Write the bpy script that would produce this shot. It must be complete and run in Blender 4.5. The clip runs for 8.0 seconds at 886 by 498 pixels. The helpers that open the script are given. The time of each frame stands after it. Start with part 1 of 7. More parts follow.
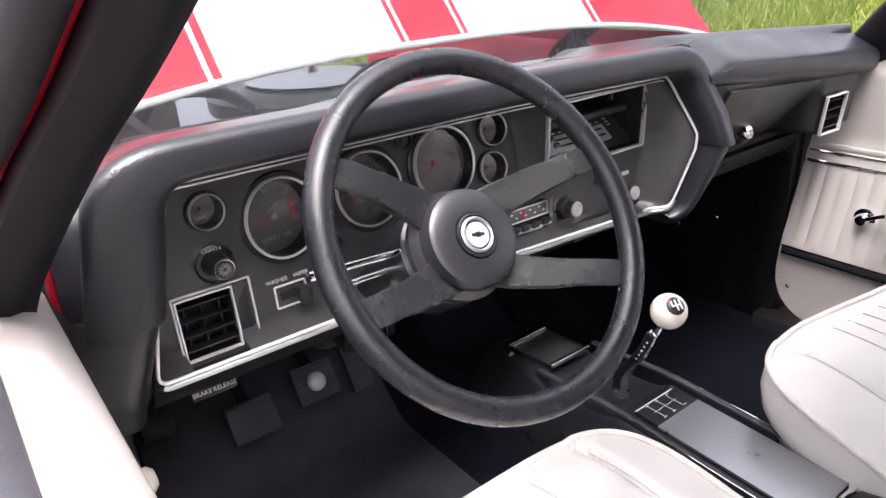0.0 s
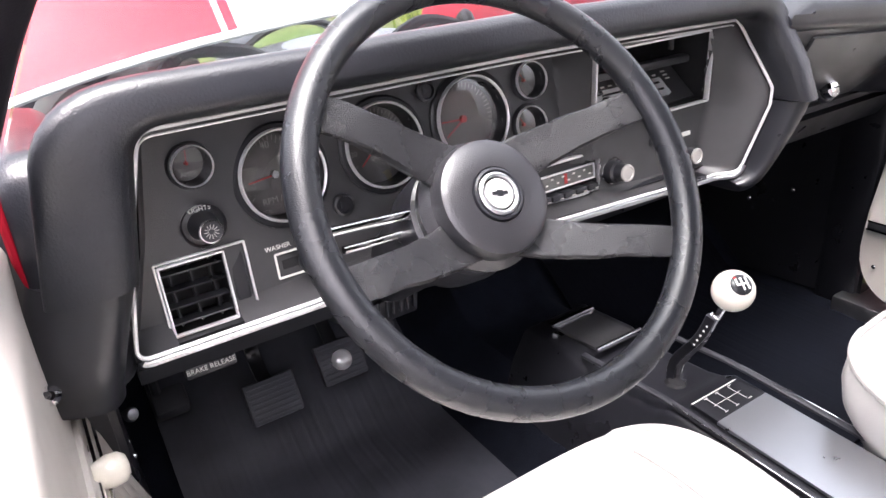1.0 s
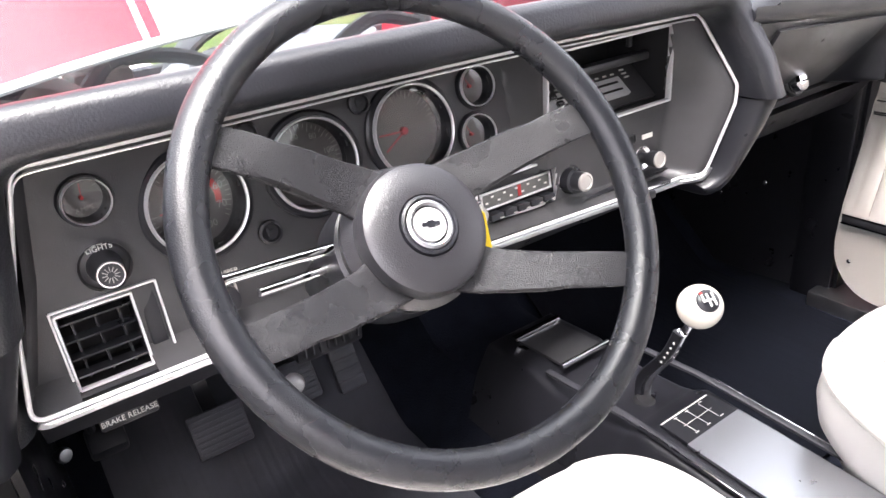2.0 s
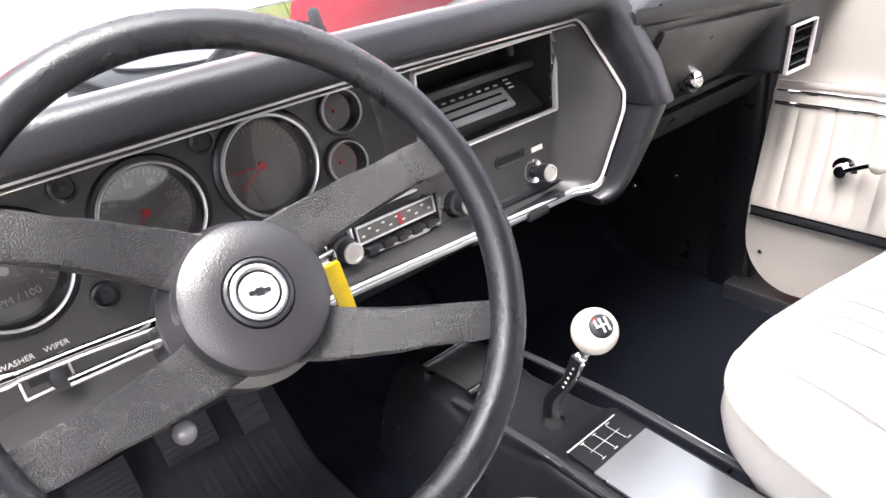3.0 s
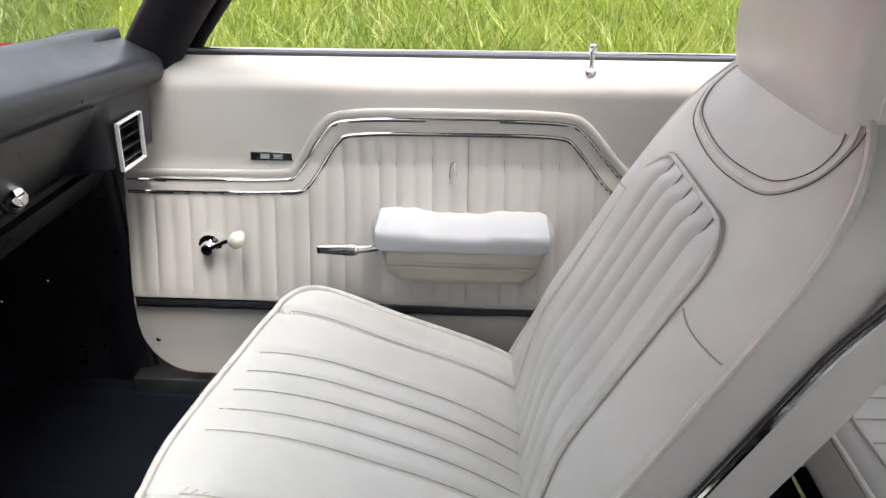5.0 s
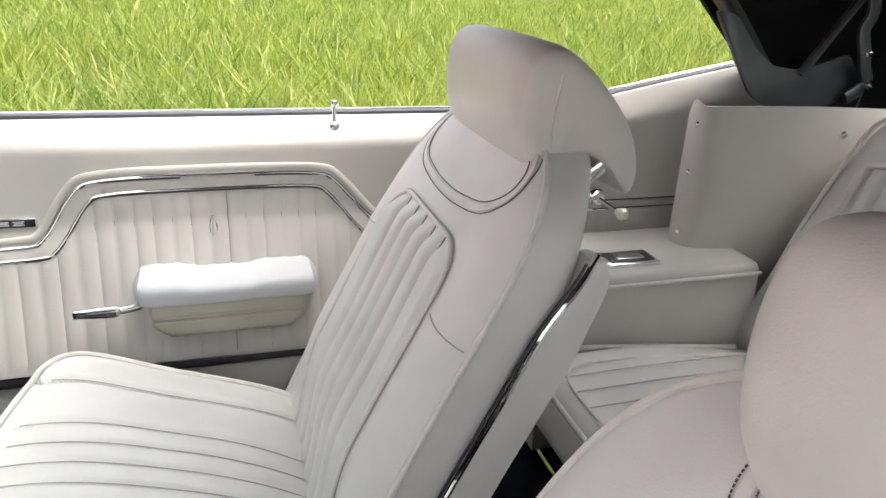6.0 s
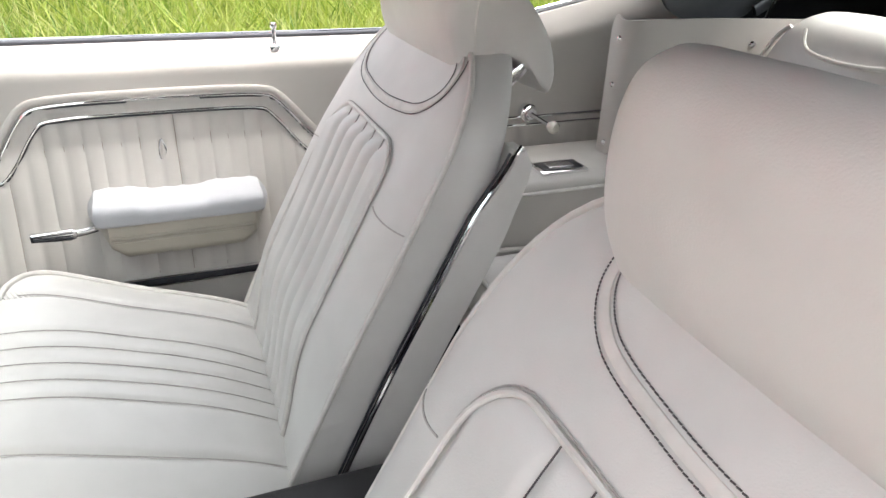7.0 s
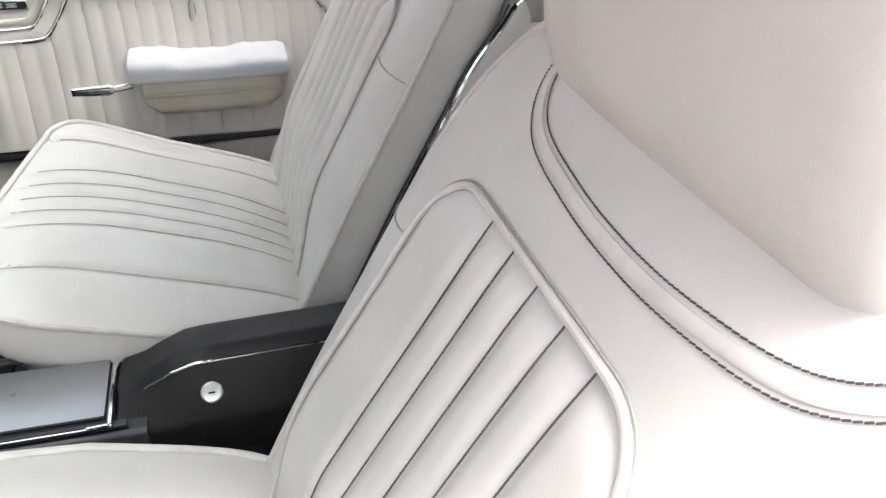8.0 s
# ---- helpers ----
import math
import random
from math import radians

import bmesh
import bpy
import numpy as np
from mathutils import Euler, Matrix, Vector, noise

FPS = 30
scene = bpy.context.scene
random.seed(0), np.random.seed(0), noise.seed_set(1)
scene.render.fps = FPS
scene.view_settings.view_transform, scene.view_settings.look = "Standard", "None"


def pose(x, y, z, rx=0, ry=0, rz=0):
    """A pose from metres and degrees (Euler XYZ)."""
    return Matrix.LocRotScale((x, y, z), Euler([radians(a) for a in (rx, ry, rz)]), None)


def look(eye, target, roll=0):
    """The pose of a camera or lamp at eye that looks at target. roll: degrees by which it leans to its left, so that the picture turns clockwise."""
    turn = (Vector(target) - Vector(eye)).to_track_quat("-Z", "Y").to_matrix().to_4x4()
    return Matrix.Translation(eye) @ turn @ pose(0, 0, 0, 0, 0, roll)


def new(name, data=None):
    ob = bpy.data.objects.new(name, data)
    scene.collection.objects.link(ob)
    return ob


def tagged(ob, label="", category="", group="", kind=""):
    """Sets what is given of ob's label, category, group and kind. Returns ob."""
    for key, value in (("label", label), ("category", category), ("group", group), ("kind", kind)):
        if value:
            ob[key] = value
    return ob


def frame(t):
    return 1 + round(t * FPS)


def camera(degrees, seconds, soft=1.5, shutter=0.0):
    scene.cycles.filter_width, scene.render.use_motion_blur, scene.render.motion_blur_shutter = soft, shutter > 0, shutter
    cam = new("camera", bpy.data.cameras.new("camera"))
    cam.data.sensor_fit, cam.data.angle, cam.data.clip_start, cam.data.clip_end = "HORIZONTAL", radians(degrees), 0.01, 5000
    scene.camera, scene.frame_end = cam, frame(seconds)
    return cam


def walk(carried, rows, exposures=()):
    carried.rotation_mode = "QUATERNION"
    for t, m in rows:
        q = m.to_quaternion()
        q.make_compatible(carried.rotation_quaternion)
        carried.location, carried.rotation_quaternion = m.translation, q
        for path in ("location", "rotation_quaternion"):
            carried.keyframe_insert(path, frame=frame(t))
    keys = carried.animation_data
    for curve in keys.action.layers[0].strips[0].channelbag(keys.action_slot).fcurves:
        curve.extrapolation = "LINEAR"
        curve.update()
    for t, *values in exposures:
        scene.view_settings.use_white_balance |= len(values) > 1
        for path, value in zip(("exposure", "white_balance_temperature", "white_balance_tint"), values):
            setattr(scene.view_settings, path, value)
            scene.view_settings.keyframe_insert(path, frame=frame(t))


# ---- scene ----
cam = camera(64.9, 8.0)
PATH = [
    (0, (-0.77, -0.631, 1.096), (0.324, 0.84, 0.297), -2.9),
    (0.5, (-0.723, -0.61, 1.055), (0.262, 0.924, 0.232), -3.8),
    (1, (-0.688, -0.584, 1.039), (0.246, 0.972, 0.199), -4.5),
    (1.2, (-0.673, -0.569, 1.04), (0.257, 0.987, 0.194), -4.7),
    (2.3, (-0.585, -0.547, 1.046), (0.399, 0.951, 0.158), -6.2),
    (2.5, (-0.563, -0.547, 1.052), (0.435, 0.936, 0.156), -6.5),
    (3, (-0.51, -0.535, 1.053), (0.561, 0.882, 0.134), -7.5),
    (3.5, (-0.459, -0.527, 1.05), (0.771, 0.72, 0.085), -7.2),
    (4, (-0.415, -0.527, 1.062), (1.033, 0.443, 0.081), -5.4),
    (4.5, (-0.387, -0.543, 1.084), (1.28, 0.001, 0.122), -2.5),
    (5, (-0.393, -0.568, 1.108), (1.386, -0.476, 0.199), 0.2),
    (5.2, (-0.405, -0.57, 1.112), (1.391, -0.652, 0.237), 1.1),
    (6.3, (-0.526, -0.559, 1.122), (1.212, -1.216, 0.382), 2.3),
    (6.5, (-0.546, -0.558, 1.117), (1.174, -1.247, 0.364), 2.1),
    (7, (-0.593, -0.543, 1.101), (1.063, -1.228, 0.212), 2.0),
    (7.5, (-0.637, -0.531, 1.069), (0.926, -1.128, -0.027), 2.3),
    (8, (-0.697, -0.572, 1.068), (0.871, -1.096, -0.057), 2.3),
]
EXPOSURES = [(0.0, 2.35, 6500, 22), (1.2, 3.1, 6450, 20), (2.5, 3.25, 6600, 18), (3.2, 3.1, 6600, 17), (4.0, 2.65, 6550, 14), (4.5, 2.35, 6500, 12), (5.2, 2.2, 6500, 11), (6.5, 2.45, 6600, 9), (7.2, 2.4, 6450, 10), (8.0, 2.25, 6450, 10)]
walk(cam, [(t, look(eye, target, roll)) for t, eye, target, roll in PATH], EXPOSURES)

# ---- light and air ----
world = bpy.data.worlds.new("sky")
scene.world = world
world.use_nodes = True
wn, wl = world.node_tree.nodes, world.node_tree.links
sky = wn.new("ShaderNodeTexSky")
sky.sky_type, sky.sun_disc = "NISHITA", False
sky.sun_elevation, sky.sun_rotation = radians(73), radians(215)
sky.air_density, sky.dust_density, sky.ozone_density = 1.0, 8.0, 1.0
soften = wn.new("ShaderNodeHueSaturation")
soften.inputs["Saturation"].default_value = 0.28
wl.new(sky.outputs[0], soften.inputs["Color"])
wl.new(soften.outputs[0], wn["Background"].inputs["Color"])
wn["Background"].inputs["Strength"].default_value = 0.15
sun = new("sun", bpy.data.lights.new("sun", "SUN"))
sun.data.energy, sun.data.angle, sun.data.color = 0.9, radians(40), (1.0, 0.97, 0.93)
sun.matrix_world = look((0, 0, 0), (0.22, 0.25, -0.85))


# ---- materials ----
def material(name, color, rough=0.5, metal=0.0, grain=0.0, grain_size=0.002, blotch=0.0, blotch_size=0.05, coat=0.0,
             cells=False, dirt=None, spec=0.5, rough_var=0.0, objvar=0.0):
    """A surface with fine relief (grain), colour changes at a larger scale (blotch), and uneven gloss."""
    m = bpy.data.materials.new(name)
    m.use_nodes = True
    n, l = m.node_tree.nodes, m.node_tree.links
    b = n["Principled BSDF"]
    b.inputs["Base Color"].default_value = (*color, 1)
    b.inputs["Roughness"].default_value, b.inputs["Metallic"].default_value = rough, metal
    b.inputs["Coat Weight"].default_value, b.inputs["Specular IOR Level"].default_value = coat, spec
    b.inputs["Coat Roughness"].default_value = 0.06
    co = n.new("ShaderNodeTexCoord")
    if blotch or rough_var:
        t = n.new("ShaderNodeTexNoise")
        t.inputs["Scale"].default_value, t.inputs["Detail"].default_value = 1 / blotch_size, 6
        l.new(co.outputs["Object"], t.inputs["Vector"])
        if blotch:
            r = n.new("ShaderNodeMix")
            r.data_type = "RGBA"
            other = dirt or tuple(c * (1 - blotch) for c in color)
            r.inputs["A"].default_value, r.inputs["B"].default_value = (*color, 1), (*other, 1)
            mr = n.new("ShaderNodeMapRange")
            mr.inputs["From Min"].default_value, mr.inputs["From Max"].default_value = 0.4, 0.75
            if dirt:
                mr.inputs["To Max"].default_value = blotch
            l.new(t.outputs["Fac"], mr.inputs["Value"])
            l.new(mr.outputs[0], r.inputs["Factor"])
            l.new(r.outputs["Result"], b.inputs["Base Color"])
        if rough_var:
            mr = n.new("ShaderNodeMapRange")
            mr.inputs["From Min"].default_value, mr.inputs["From Max"].default_value = 0.3, 0.7
            mr.inputs["To Min"].default_value, mr.inputs["To Max"].default_value = rough - rough_var, rough + rough_var
            l.new(t.outputs["Fac"], mr.inputs["Value"])
            l.new(mr.outputs[0], b.inputs["Roughness"])
    if grain:
        g = n.new("ShaderNodeTexVoronoi" if cells else "ShaderNodeTexNoise")
        g.inputs["Scale"].default_value = 1 / grain_size
        if cells:
            g.feature = "SMOOTH_F1"
        else:
            g.inputs["Detail"].default_value = 4
        l.new(co.outputs["Object"], g.inputs["Vector"])
        bump = n.new("ShaderNodeBump")
        bump.inputs["Strength"].default_value, bump.inputs["Distance"].default_value = min(1.0, grain), grain_size * 0.5 * max(1.0, grain)
        l.new(g.outputs["Distance" if cells else "Fac"], bump.inputs["Height"])
        l.new(bump.outputs[0], b.inputs["Normal"])
    return m


def glass_like(name, tint=(1, 1, 1), rough=0.0, least=0.04):
    m = bpy.data.materials.new(name)
    m.use_nodes = True
    n, l = m.node_tree.nodes, m.node_tree.links
    n.remove(n["Principled BSDF"])
    clear, shine, mix, edge, curve = (n.new("ShaderNode" + s) for s in ("BsdfTransparent", "BsdfGlossy", "MixShader", "LayerWeight", "Math"))
    clear.inputs["Color"].default_value, shine.inputs["Roughness"].default_value = (*tint, 1), rough
    edge.inputs["Blend"].default_value = 0.5
    curve.operation, curve.inputs[1].default_value = "POWER", 4.0
    floor_gloss = n.new("ShaderNodeMath")
    floor_gloss.operation, floor_gloss.inputs[1].default_value, floor_gloss.inputs[2].default_value = "MULTIPLY_ADD", 0.9, least
    l.new(edge.outputs["Facing"], curve.inputs[0])
    l.new(curve.outputs[0], floor_gloss.inputs[0])
    l.new(floor_gloss.outputs[0], mix.inputs[0])
    l.new(clear.outputs[0], mix.inputs[1])
    l.new(shine.outputs[0], mix.inputs[2])
    l.new(mix.outputs[0], n["Material Output"].inputs["Surface"])
    return m


WHITE_VINYL = material("ivory_vinyl", (0.645, 0.625, 0.595), 0.43, grain=0.28, grain_size=0.0014, blotch=0.10, blotch_size=0.09, rough_var=0.07)
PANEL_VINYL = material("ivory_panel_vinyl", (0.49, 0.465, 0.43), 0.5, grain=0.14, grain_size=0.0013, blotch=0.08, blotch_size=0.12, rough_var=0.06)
ARM_VINYL = material("pale_armrest_vinyl", (0.43, 0.435, 0.45), 0.45, grain=0.2, grain_size=0.0016, cells=True, blotch=0.06, blotch_size=0.05)
ARM_BASE = material("beige_armrest_plastic", (0.42, 0.39, 0.325), 0.42, grain=0.15, grain_size=0.0012, blotch=0.1, blotch_size=0.06)
PIPING = material("ivory_piping", (0.66, 0.63, 0.59), 0.45, blotch=0.15, blotch_size=0.02)
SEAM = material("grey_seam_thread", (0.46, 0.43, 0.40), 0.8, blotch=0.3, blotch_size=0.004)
DOOR_SEAM = material("brown_door_seam", (0.24, 0.20, 0.17), 0.8)
STITCH = material("grey_stitch_thread", (0.28, 0.255, 0.235), 0.8)
THREAD = material("dark_stitch_thread", (0.085, 0.075, 0.075), 0.8)
BLACK_PAD = material("black_dash_vinyl", (0.015, 0.016, 0.020), 0.33, grain=0.38, grain_size=0.0022, blotch=0.3, blotch_size=0.08, rough_var=0.06)
BLACK_FACE = material("black_grained_panel", (0.048, 0.048, 0.051), 0.38, spec=0.5, grain=0.3, grain_size=0.0014, blotch=0.25, blotch_size=0.05, rough_var=0.05)
BLACK_PLASTIC = material("black_plastic", (0.013, 0.0135, 0.017), 0.32, grain=0.1, grain_size=0.001, rough_var=0.06)
FRAME_METAL = material("black_frame_enamel", (0.055, 0.058, 0.064), 0.32, spec=0.6, blotch=0.3, blotch_size=0.04)
GARNISH = material("dark_pillar_plastic", (0.009, 0.0085, 0.012), 0.55, grain=0.15, grain_size=0.0015, spec=0.15)
BLACK_MATT = material("matt_black", (0.008, 0.008, 0.010), 0.75, blotch=0.3, blotch_size=0.05)
WHEEL_RIM = material("black_wheel_rim", (0.013, 0.014, 0.017), 0.27, spec=0.55, grain=0.6, grain_size=0.0012, rough_var=0.08, blotch=0.2, blotch_size=0.03)
CRINKLE = material("black_crinkle_spoke", (0.015, 0.015, 0.017), 0.28, spec=0.45, grain=2.2, grain_size=0.0010, rough_var=0.08)
PEBBLE = material("black_pebbled_cap", (0.022, 0.022, 0.025), 0.30, spec=0.6, grain=0.35, grain_size=0.0010, cells=True)
RUBBER = material("black_rubber", (0.030, 0.031, 0.037), 0.55, grain=0.3, grain_size=0.002, blotch=0.3, blotch_size=0.04)
SILVER = material("silver_paint", (0.62, 0.62, 0.62), 0.34, 0.35, rough_var=0.05, blotch_size=0.03)
# Driver's side rubber, paled in colour for the stronger light falling there.
LIT_RUBBER = material("lit_mat_rubber", (0.055, 0.058, 0.072), 0.5, grain=0.3, grain_size=0.002, blotch=0.4, blotch_size=0.07)
# The same rubber with the passenger side's deeper shade in its colour.
SHADED_RUBBER = material("shaded_mat_rubber", (0.0035, 0.0045, 0.008), 0.7, spec=0.08, grain=0.3, grain_size=0.002, blotch=0.3, blotch_size=0.06)
CARPET = material("black_carpet", (0.011, 0.013, 0.020), 0.95, grain=1.0, grain_size=0.003, blotch=0.4, blotch_size=0.05, spec=0.06)
CHROME = material("chrome", (0.86, 0.86, 0.87), 0.08, 1.0, rough_var=0.03, blotch_size=0.02)
SATIN = material("brushed_aluminium", (0.48, 0.49, 0.51), 0.38, 1.0, rough_var=0.06, blotch_size=0.03)
PLATE = material("brushed_console_plate", (0.42, 0.43, 0.45), 0.33, 0.9, rough_var=0.06, blotch_size=0.03)
BRIGHT = material("bright_polished_trim", (0.80, 0.80, 0.81), 0.32, 0.45, rough_var=0.04, blotch_size=0.02)
IVORY_BALL = material("ivory_knob_plastic", (0.80, 0.76, 0.66), 0.14, coat=0.6, blotch=0.06, blotch_size=0.02)
KNOB_IVORY = material("aged_clear_knob", (0.62, 0.60, 0.52), 0.22, coat=0.4, blotch=0.15, blotch_size=0.01)
RED_PAINT = material("red_car_paint", (0.33, 0.010, 0.024), 0.34, spec=0.15, coat=0.0, rough_var=0.04, blotch=0.08, blotch_size=0.3)
WHITE_PAINT = material("white_stripe_paint", (0.44, 0.46, 0.46), 0.34, spec=0.2, coat=0.0, rough_var=0.04)
LETTER = material("white_lettering", (0.75, 0.74, 0.70), 0.6)
FAINT = material("grey_dial_print", (0.30, 0.29, 0.28), 0.6)
NEEDLE = material("red_needle", (0.42, 0.03, 0.03), 0.5)
YELLOW = material("yellow_tag_plastic", (0.85, 0.62, 0.02), 0.35, blotch=0.1, blotch_size=0.01)
DIAL = material("dark_dial_face", (0.12, 0.115, 0.11), 0.4, blotch=0.3, blotch_size=0.03)
BIN_BLACK = material("black_grained_bin", (0.010, 0.009, 0.010), 0.45, spec=0.35, grain=0.5, grain_size=0.0015, rough_var=0.05)
PAVING = material("pale_paving", (0.46, 0.43, 0.38), 0.9, grain=0.6, grain_size=0.03, blotch=0.3, blotch_size=0.6)
CAP = material("dull_knob_cap", (0.40, 0.39, 0.37), 0.34, 0.5, grain=0.3, grain_size=0.0015)
SCREEN = material("radio_scale", (0.13, 0.13, 0.125), 0.3, blotch=0.3, blotch_size=0.01)
ENGINE_GREY = material("engine_cast_grey", (0.20, 0.195, 0.175), 0.5, 0.1, grain=0.4, grain_size=0.004, blotch=0.4, blotch_size=0.03)
TOP_CLOTH = material("black_soft_top_cloth", (0.008, 0.008, 0.009), 0.9, grain=0.8, grain_size=0.002, blotch=0.4, blotch_size=0.1, spec=0.2)
GLASS = glass_like("window_glass", (0.93, 0.96, 0.95))
LENS = glass_like("dial_lens", (0.92, 0.92, 0.92), 0.02, 0.09)


# ---- building tools ----
def thing(name, at, label, category, group="", kind=""):
    e = new(name)
    e.location = at
    e.empty_display_size = 0.05
    return tagged(e, label, category, group, kind)


def root_place(ob):
    p = Vector((0, 0, 0))
    while ob:
        p += ob.location
        ob = ob.parent
    return p


def finish(name, bm, mat, angle=40):
    bmesh.ops.recalc_face_normals(bm, faces=bm.faces)
    me = bpy.data.meshes.new(name)
    for f in bm.faces:
        f.smooth = True
    bm.to_mesh(me)
    bm.free()
    me.set_sharp_from_angle(angle=radians(angle))
    me.materials.append(mat)
    return me


def part(name, bm, mat, parent, label="", angle=40):
    """Links bm, given in world places, as one mesh under a thing or a part."""
    off = root_place(parent)
    for v in bm.verts:
        v.co -= off
    ob = new(name, finish(name, bm, mat, angle))
    ob.parent = parent
    if label:
        tagged(ob, label)
    return ob


def solo(name, bm, mat, label, category="", group="", kind="", at=None, angle=40):
    """Links bm, given in world places, as one top-level mesh."""
    off = Vector(at) if at is not None else Vector((0, 0, 0))
    for v in bm.verts:
        v.co -= off
    ob = new(name, finish(name, bm, mat, angle))
    ob.location = off
    return tagged(ob, label, category, group, kind)


def box(bm, c, s, rot=None, bevel=0.0, seg=2):
    """A box with its centre c and full sizes s, turned by the 3x3 matrix rot."""
    m = Matrix.Translation(c) @ (rot.to_4x4() if rot else Matrix()) @ Matrix.Diagonal((*s, 1))
    made = bmesh.ops.create_cube(bm, size=1, matrix=m)
    if bevel:
        edges = list({e for v in made["verts"] for e in v.link_edges})
        bmesh.ops.bevel(bm, geom=edges, offset=bevel, segments=seg, affect="EDGES", profile=0.5)
    return bm


def aim(z, x=None):
    """A turn whose third axis is z and whose first is near x."""
    z = Vector(z).normalized()
    x = Vector(x) if x is not None else (Vector((1, 0, 0)) if abs(z.x) < 0.9 else Vector((0, 1, 0)))
    y = z.cross(x).normalized()
    x = y.cross(z)
    return Matrix((x, y, z)).transposed()


def lathe(bm, profile, at, axis, seg=32, x=None, scale=(1, 1)):
    """Turns (radius, height) pairs round the axis at a place."""
    r3, at = aim(axis, x), Vector(at)
    rings = []
    for r, h in profile:
        if r < 1e-6:
            rings.append([bm.verts.new(at + r3 @ Vector((0, 0, h)))])
        else:
            rings.append([bm.verts.new(at + r3 @ Vector((r * scale[0] * math.cos(2 * math.pi * k / seg), r * scale[1] * math.sin(2 * math.pi * k / seg), h))) for k in range(seg)])
    for a, b in zip(rings, rings[1:]):
        for k in range(seg):
            j = (k + 1) % seg
            if len(a) == 1 and len(b) == 1:
                continue
            if len(a) == 1:
                bm.faces.new((a[0], b[k], b[j]))
            elif len(b) == 1:
                bm.faces.new((a[k], a[j], b[0]))
            else:
                bm.faces.new((a[k], a[j], b[j], b[k]))
    return bm


def tube(bm, pts, r, seg=8, closed=False, up=None, flat=None):
    """Sweeps a round (or, with flat=(half width, half height), a boxy oval) section along points."""
    pts = [Vector(p) for p in pts]
    n = len(pts)
    rad = r if isinstance(r, (list, tuple)) else [r] * n
    rings, side = [], None
    for k, p in enumerate(pts):
        a = pts[k - 1] if (k or closed) else p
        b = pts[(k + 1) % n] if (k < n - 1 or closed) else p
        d = (b - a).normalized()
        if up is not None:
            side = d.cross(Vector(up)).normalized()
        elif side is None:
            side = d.orthogonal().normalized()
        else:
            side = (side - d * side.dot(d)).normalized()
        top = side.cross(d)
        ring = []
        for j in range(seg):
            w = 2 * math.pi * (j + 0.5) / seg
            if flat:
                ring.append(bm.verts.new(p + side * flat[0] * math.copysign(abs(math.cos(w)) ** 0.5, math.cos(w)) + top * flat[1] * math.copysign(abs(math.sin(w)) ** 0.5, math.sin(w))))
            else:
                ring.append(bm.verts.new(p + (side * math.cos(w) + top * math.sin(w)) * rad[k]))
        rings.append(ring)
    m = n if closed else n - 1
    for k in range(m):
        a, b = rings[k], rings[(k + 1) % n]
        for j in range(seg):
            i = (j + 1) % seg
            bm.faces.new((a[j], a[i], b[i], b[j]))
    if not closed:
        bm.faces.new(rings[0][::-1])
        bm.faces.new(rings[-1])
    return bm


def grid(bm, fn, nu, nv, wrap_u=False, thick=None):
    """A sheet of points fn(u, v), u and v from 0 to 1; thick: a vector or a function of (u, v) by which a second sheet lies behind it."""
    def sheet(off):
        return [[bm.verts.new(Vector(fn(i / nu, j / nv)) + (off(i / nu, j / nv) if off else Vector((0, 0, 0)))) for i in range(nu if wrap_u else nu + 1)] for j in range(nv + 1)]
    front = sheet(None)
    cols = len(front[0])

    def faces(s, flip):
        for j in range(nv):
            for i in range(nu):
                k = (i + 1) % cols
                q = (s[j][i], s[j][k], s[j + 1][k], s[j + 1][i])
                bm.faces.new(q[::-1] if flip else q)
    faces(front, False)
    if thick is not None:
        off = thick if callable(thick) else (lambda u, v: Vector(thick))
        back = sheet(off)
        faces(back, True)
        for j in range(nv):
            if not wrap_u:
                for i in (0, cols - 1):
                    bm.faces.new((front[j][i], front[j + 1][i], back[j + 1][i], back[j][i]))
        for i in range(nu):
            k = (i + 1) % cols
            for j in (0, nv):
                bm.faces.new((front[j][i], front[j][k], back[j][k], back[j][i]))
    return bm


def loft(bm, rings, caps=True):
    """Joins closed rings of equally many points."""
    vs = [[bm.verts.new(p) for p in r] for r in rings]
    n = len(vs[0])
    for a, b in zip(vs, vs[1:]):
        for j in range(n):
            i = (j + 1) % n
            bm.faces.new((a[j], a[i], b[i], b[j]))
    if caps:
        bm.faces.new(vs[0][::-1])
        bm.faces.new(vs[-1])
    return bm


def prism(bm, poly, at, ex, ey, depth, bevel=0.0):
    """A flat shape of (a, b) points, along ex and ey from a place, with a depth along ex x ey."""
    at, ex, ey = Vector(at), Vector(ex), Vector(ey)
    n = ex.cross(ey).normalized()
    low = [bm.verts.new(at + ex * a + ey * b) for a, b in poly]
    high = [bm.verts.new(at + ex * a + ey * b + n * depth) for a, b in poly]
    fs = [bm.faces.new(low[::-1]), bm.faces.new(high)]
    for k in range(len(poly)):
        j = (k + 1) % len(poly)
        fs.append(bm.faces.new((low[k], low[j], high[j], high[k])))
    if bevel:
        bmesh.ops.bevel(bm, geom=list(fs[1].edges), offset=bevel, segments=2, affect="EDGES", profile=0.5)
    return bm


